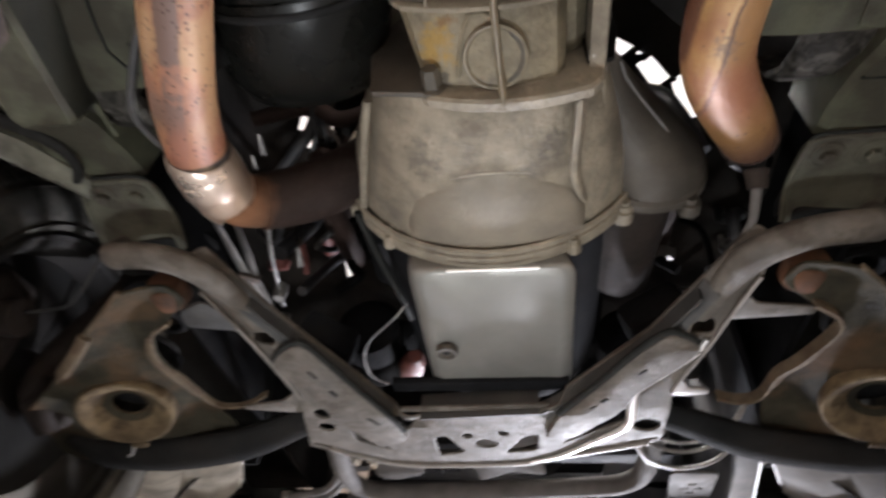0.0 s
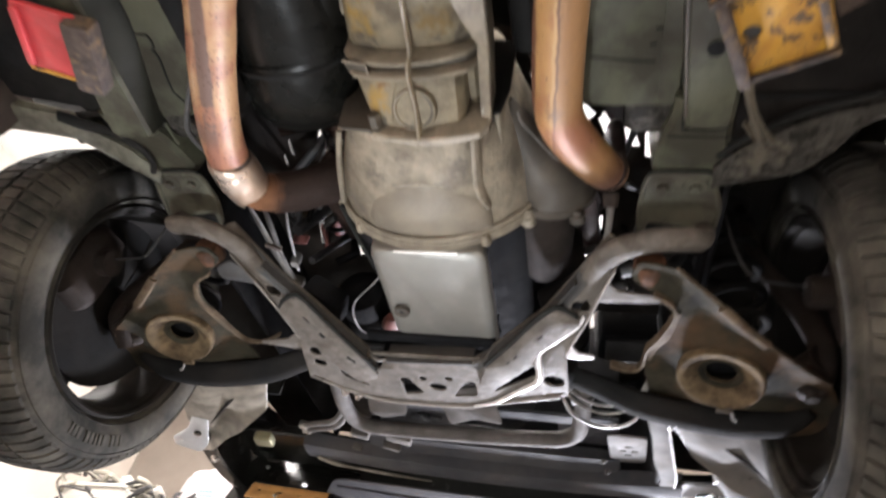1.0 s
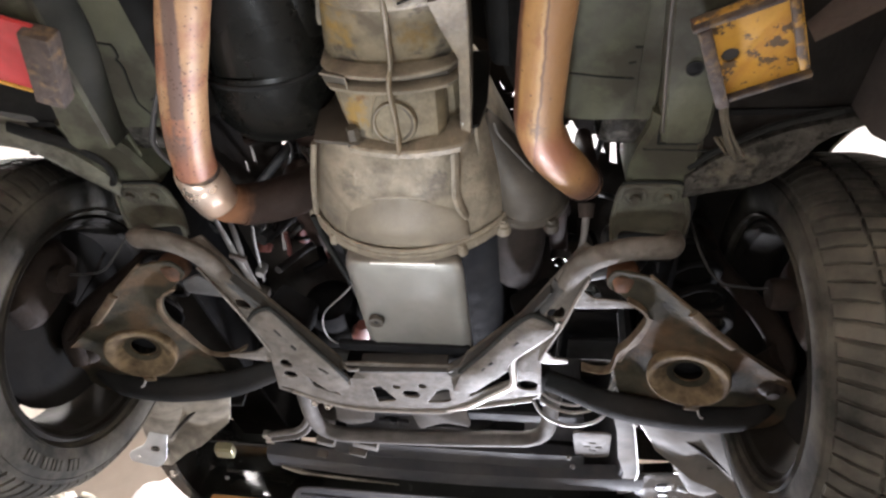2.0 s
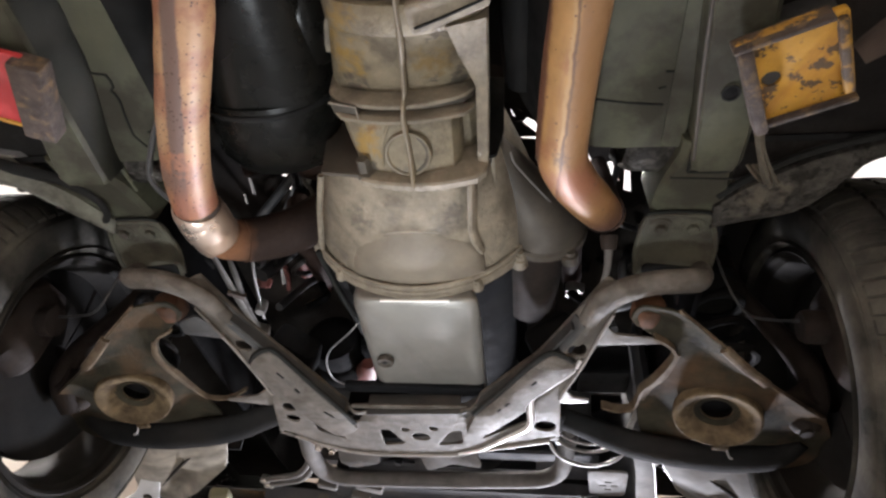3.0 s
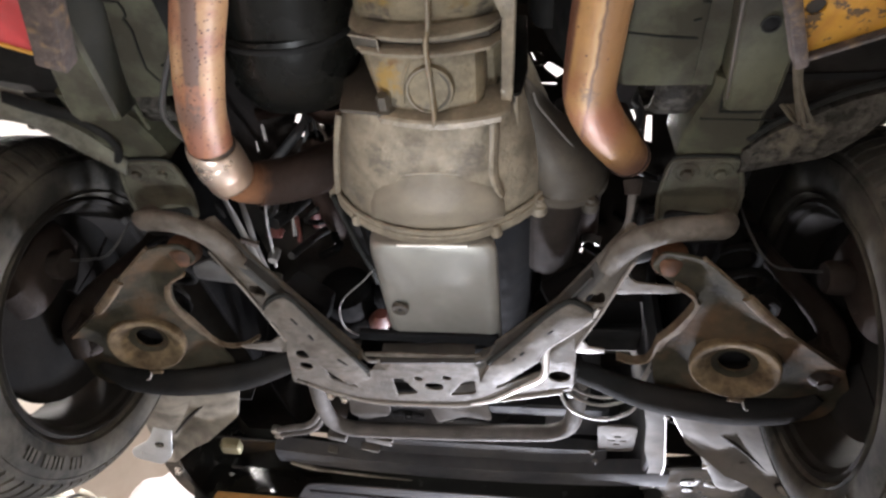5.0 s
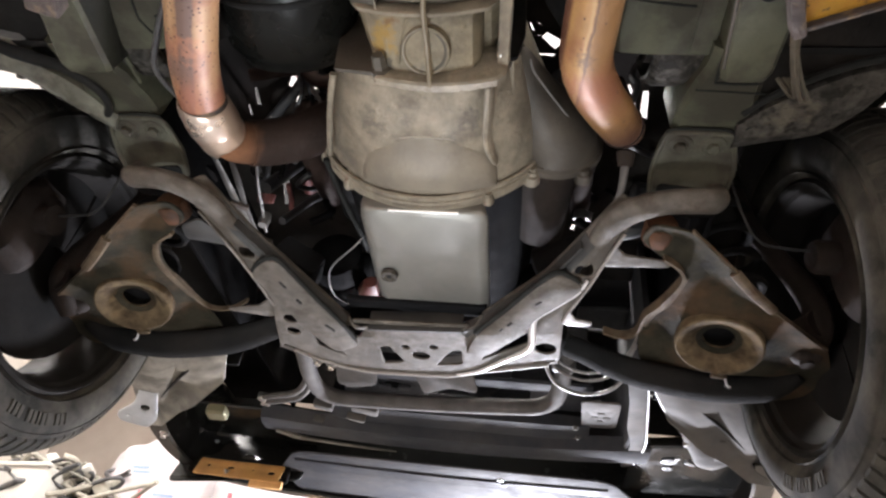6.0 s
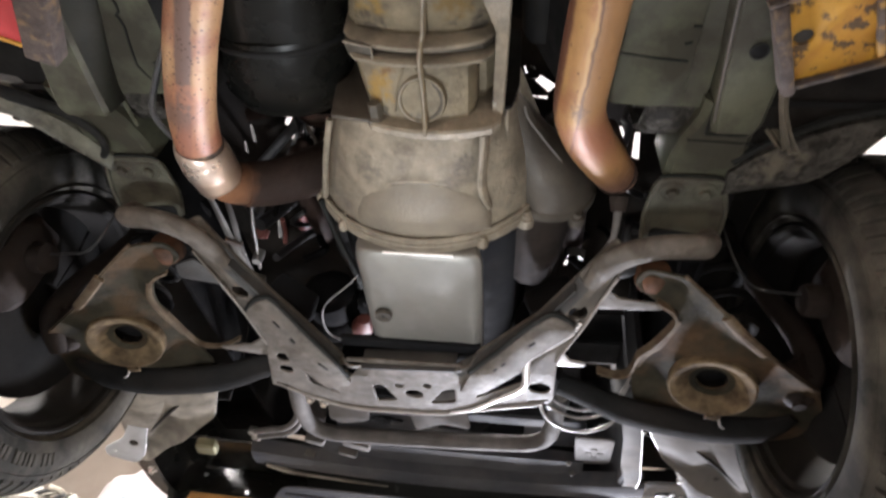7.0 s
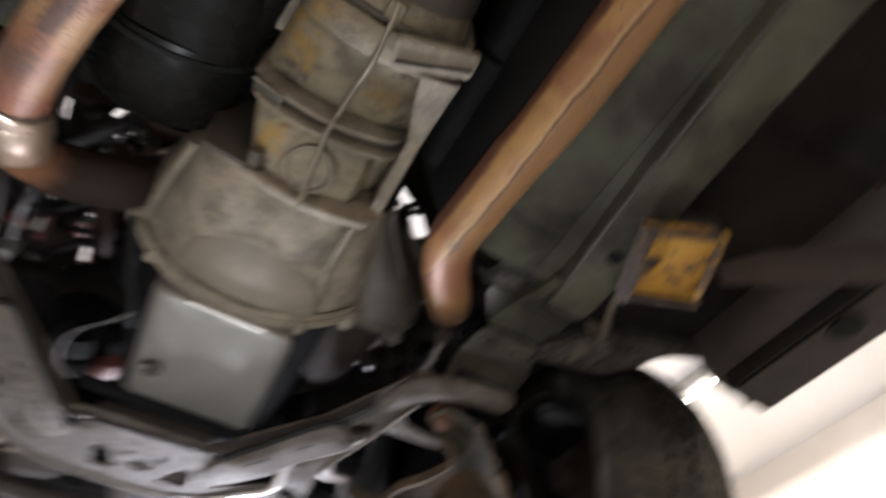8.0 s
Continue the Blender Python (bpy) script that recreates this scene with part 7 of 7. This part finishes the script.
# ---- lift arms with their painted heads ----
def lift_arm(sx, paint, lab):
    arm = thing("lift_arm", (sx * 1.55, -1.35, 0), lab, "lift arm", "lift arms")
    hx = 0.478 if sx > 0 else 0.413
    turn = Matrix.Translation((sx * hx, -0.565 if sx > 0 else -0.590, 1.80)) @ Matrix.Rotation(sx * radians(-22), 4, "Z")
    def local(b):
        b.transform(turn)
        return b
    s = sx
    out = rounded([(-0.042, -0.05), (0.042, -0.05), (0.042, 0.05), (-0.042, 0.05)], 0.005)
    head = part("head", local(plate(out, [ring(-0.030 * s, 0.0, 0.0095, sx=1.1)], z=0.012, thick=0.008)), paint, arm)
    part("hole_back", local(plate(ring(-0.030 * s, 0.0, 0.014), z=0.0205, thick=0.003, bevel=0.0005)), SEAM, head)
    if sx > 0:
        part("rear_flange", local(box(fresh(), (-0.016 * s, -0.055, 0.006), (0.088, 0.006, 0.024), (0, 0, 0), 0.002)), RUST if sx > 0 else paint, head)
        part("flange_paint", local(box(fresh(), (-0.016 * s, -0.0555, 0.008), (0.084, 0.0075, 0.012), (0, 0, 0), 0.002)), OLD_YELLOW, head)
    part("rusty_side", local(box(fresh(), (-0.049 * s, 0.004, 0.012), (0.014 if sx > 0 else 0.038, 0.108, 0.030), (0, 0, 0), 0.004)), RUST, head, "crusted rusty side strip")
    part("outer_strip", local(box(fresh(), (0.036 * s, 0.0, 0.0095), (0.010, 0.09, 0.010), (0, 0, 0), 0.003)), OLD_YELLOW if sx > 0 else paint, head)
    part("front_edge", local(box(fresh(), (0.0, 0.0525, 0.014), (0.086, 0.006, 0.022 if sx > 0 else 0.008), (0, 0, 0), 0.002)), RUST if sx > 0 else YELLOW, head)
    part("pad", local(box(fresh(), (0.0, 0.0, 0.040 if sx > 0 else 0.025), (0.078, 0.09, 0.05 if sx > 0 else 0.012), (0, 0, 0), 0.004)), RUBBER, head)
    b = fresh()
    rows = []
    for x, y, z, w, h in ((0.535, -0.61, 1.80, 0.03, 0.018), (0.66, -0.74, 1.76, 0.035, 0.024), (1.0, -1.05, 1.70, 0.05, 0.04), (1.55, -1.35, 1.68, 0.06, 0.05)):
        rows.append([b.verts.new((sx * (x + dx * 0.6), y + dx * -0.8, z + dz)) for dx, dz in ((-w, -h), (w, -h), (w, h), (-w, h))])
    join(b, rows)
    part("beam", b, LIFT_GREY, arm)
    b = fresh()
    box(b, (sx * 1.62, -1.38, 1.65), (0.22, 0.26, 3.3), bevel=0.01)
    part("column", b, paint, arm)
    return arm


lift_arm(1, YELLOW, "lift arm with a chipped yellow head under the sill")
lift_arm(-1, RED, "lift arm with a red head and rusty edge under the sill")
loom = thing("wire_loom", (0.46, -0.46, 1.82), "dirty olive wires hanging beside the rail", "wire loom")
for dx, dy, dz in ((-0.003, 0, 0), (0.002, 0.004, -0.003), (0.006, 0.0, 0.001), (0.010, 0.006, 0.004)):
    part("wire", tube(fresh(), [(0.452 + dx * 0.3, -0.53, 1.850), (0.457 + dx * 0.4, -0.50, 1.838), (0.461 + dx * 0.5, -0.478, 1.832), (0.470 + dx * 0.6, -0.449 + dy, 1.828 + dz), (0.482 + dx, -0.419 + dy, 1.824 + dz), (0.492 + dx * 1.3, -0.398 + dy, 1.828 + dz), (0.490 + dx * 1.5, -0.392, 1.842), (0.478 + dx * 1.2, -0.40, 1.860)], 0.0026, 8), LOOM, loom)
solo("brake_line", tube(fresh(), [(-0.185, -0.66, 1.880), (-0.225, -0.57, 1.872), (-0.262, -0.51, 1.862), (-0.298, -0.455, 1.856), (-0.323, -0.404, 1.854), (-0.319, -0.352, 1.864), (-0.312, -0.30, 1.89), (-0.31, -0.2, 1.93)], 0.0042, 10), HOSE, "black rubber-coated brake line beside the rail", "brake line")

# ---- shelf with clutter ----
shelf = thing("shelf", (-1.6, 2.0, 0), "wooden wall shelf loaded with crates, cables and sacks", "shelf")
part("board", box(fresh(), (-1.62, 2.1, 1.70), (2.0, 0.6, 0.03), bevel=0.003), WOOD, shelf)
for x in (-2.58, -0.66):
    for y in (1.84, 2.36):
        part("post", box(fresh(), (x, y, 0.85), (0.05, 0.05, 1.7), bevel=0.003), WOOD, shelf)
crate = thing("crate", (-2.1, 2.0, 1.715), "white plastic crate tipped forward with cables over its rim", "crate")
tip = Matrix.Translation((-2.02, 1.93, 1.80)) @ Matrix.Rotation(radians(-14), 4, "Z")
for c, s in (((0, -0.15, 0), (0.42, 0.012, 0.17)), ((0, 0.15, 0), (0.42, 0.012, 0.17)), ((-0.21, 0, 0), (0.012, 0.3, 0.17)), ((0.21, 0, 0), (0.012, 0.3, 0.17)), ((0, 0, -0.08), (0.42, 0.3, 0.012))):
    b = box(fresh(), c, s, bevel=0.003)
    b.transform(tip)
    part("side", b, CRATE, crate)
b = box(fresh(), (0, -0.155, 0.09), (0.45, 0.03, 0.02), bevel=0.005)
b.transform(tip)
part("rim", b, CRATE, crate)
random.seed(11)
for k in range(44):
    c = Vector((random.uniform(-2.25, -1.55), random.uniform(1.8, 2.0), random.uniform(1.78, 1.93)))
    pts = []
    r0, a0 = random.uniform(0.05, 0.14), random.uniform(0, 6)
    for i in range(7):
        a = a0 + i * random.uniform(0.6, 1.0)
        pts.append(c + Vector((r0 * 1.4 * math.cos(a), 0.5 * r0 * math.sin(a) - 0.02, 0.45 * r0 * math.sin(a * 1.3 + k))))
    solo("cable", tube(fresh(), pts, random.choice((0.006, 0.009, 0.013)), 8, 4), random.choice((CABLE, CABLE, CABLE_DARK, HOSE)), "dusty tangled cable heaped on the shelf", "cable", "heap of cables")
for k in range(18):
    x, y, z = random.uniform(-2.1, -1.5), random.uniform(1.8, 1.95), random.uniform(1.78, 1.95)
    solo("fitting", box(fresh(), (x, y, z), (random.uniform(0.03, 0.08), random.uniform(0.03, 0.06), random.uniform(0.03, 0.07)), (random.uniform(0, 60), random.uniform(0, 60), random.uniform(0, 90)), 0.008), random.choice((CABLE, CRATE, CABLE_DARK)), "small grimy plastic fitting among the cables", "fitting", "heap of fittings")


def sack(x, y, z, w, h, d, lean, prints):
    s = thing("sack", (x, y, z), "crumpled white plastic sack with faded blue and red print", "sack", "sacks on the shelf")
    b = bmesh.new()
    bmesh.ops.create_icosphere(b, subdivisions=4, radius=1)
    for v in b.verts:
        c = v.co.copy()
        k = noise.noise(c * 2.3 + Vector((x * 5, 0, 0))) * 0.16 + noise.noise(c * 6 + Vector((0, x * 3, 0))) * 0.07
        q = Vector([math.copysign(abs(t) ** 0.6, t) for t in c]) * (1 + k)
        v.co = Vector((q.x * w / 2 + lean * q.z, q.y * d / 2, (q.z + 1) * h / 2))
    b.transform(Matrix.Translation((x, y, z)))
    skin = BVHTree.FromBMesh(b)
    part("bag", b, SACK, s, "", 80)
    for px, pz, pw, ph, mt in prints:
        b = bmesh.new()
        cols = []
        for u in np.linspace(-0.5, 0.5, 7):
            col = []
            for w in np.linspace(-0.5, 0.5, 3):
                hit = skin.ray_cast(Vector((x + px + u * pw, y - 1, z + pz + w * ph)), Vector((0, 1, 0)))[0]
                col.append((hit or Vector((x + px, y, z + pz))) + Vector((0, -0.0015, 0)))
            cols.append([b.verts.new(v) for v in col] + [b.verts.new(v + Vector((0, 0.004, 0))) for v in reversed(col)])
        join(b, cols)
        part("print", b, mt, s)
    return s


sack(-1.40, 2.02, 1.715, 0.58, 0.39, 0.36, 0.02, [(-0.1, 0.24, 0.09, 0.012, PRINT_BLUE), (-0.09, 0.22, 0.09, 0.010, PRINT_BLUE), (-0.06, 0.12, 0.025, 0.05, PRINT_RED), (0.05, 0.13, 0.1, 0.010, PRINT_BLUE), (0.05, 0.11, 0.1, 0.010, PRINT_BLUE), (0.05, 0.09, 0.08, 0.008, PRINT_BLUE)])
sack(-0.95, 2.04, 1.715, 0.5, 0.30, 0.34, -0.02, [(-0.1, 0.15, 0.02, 0.05, PRINT_RED), (0.0, 0.15, 0.1, 0.010, PRINT_RED), (0.02, 0.12, 0.1, 0.010, PRINT_BLUE)])
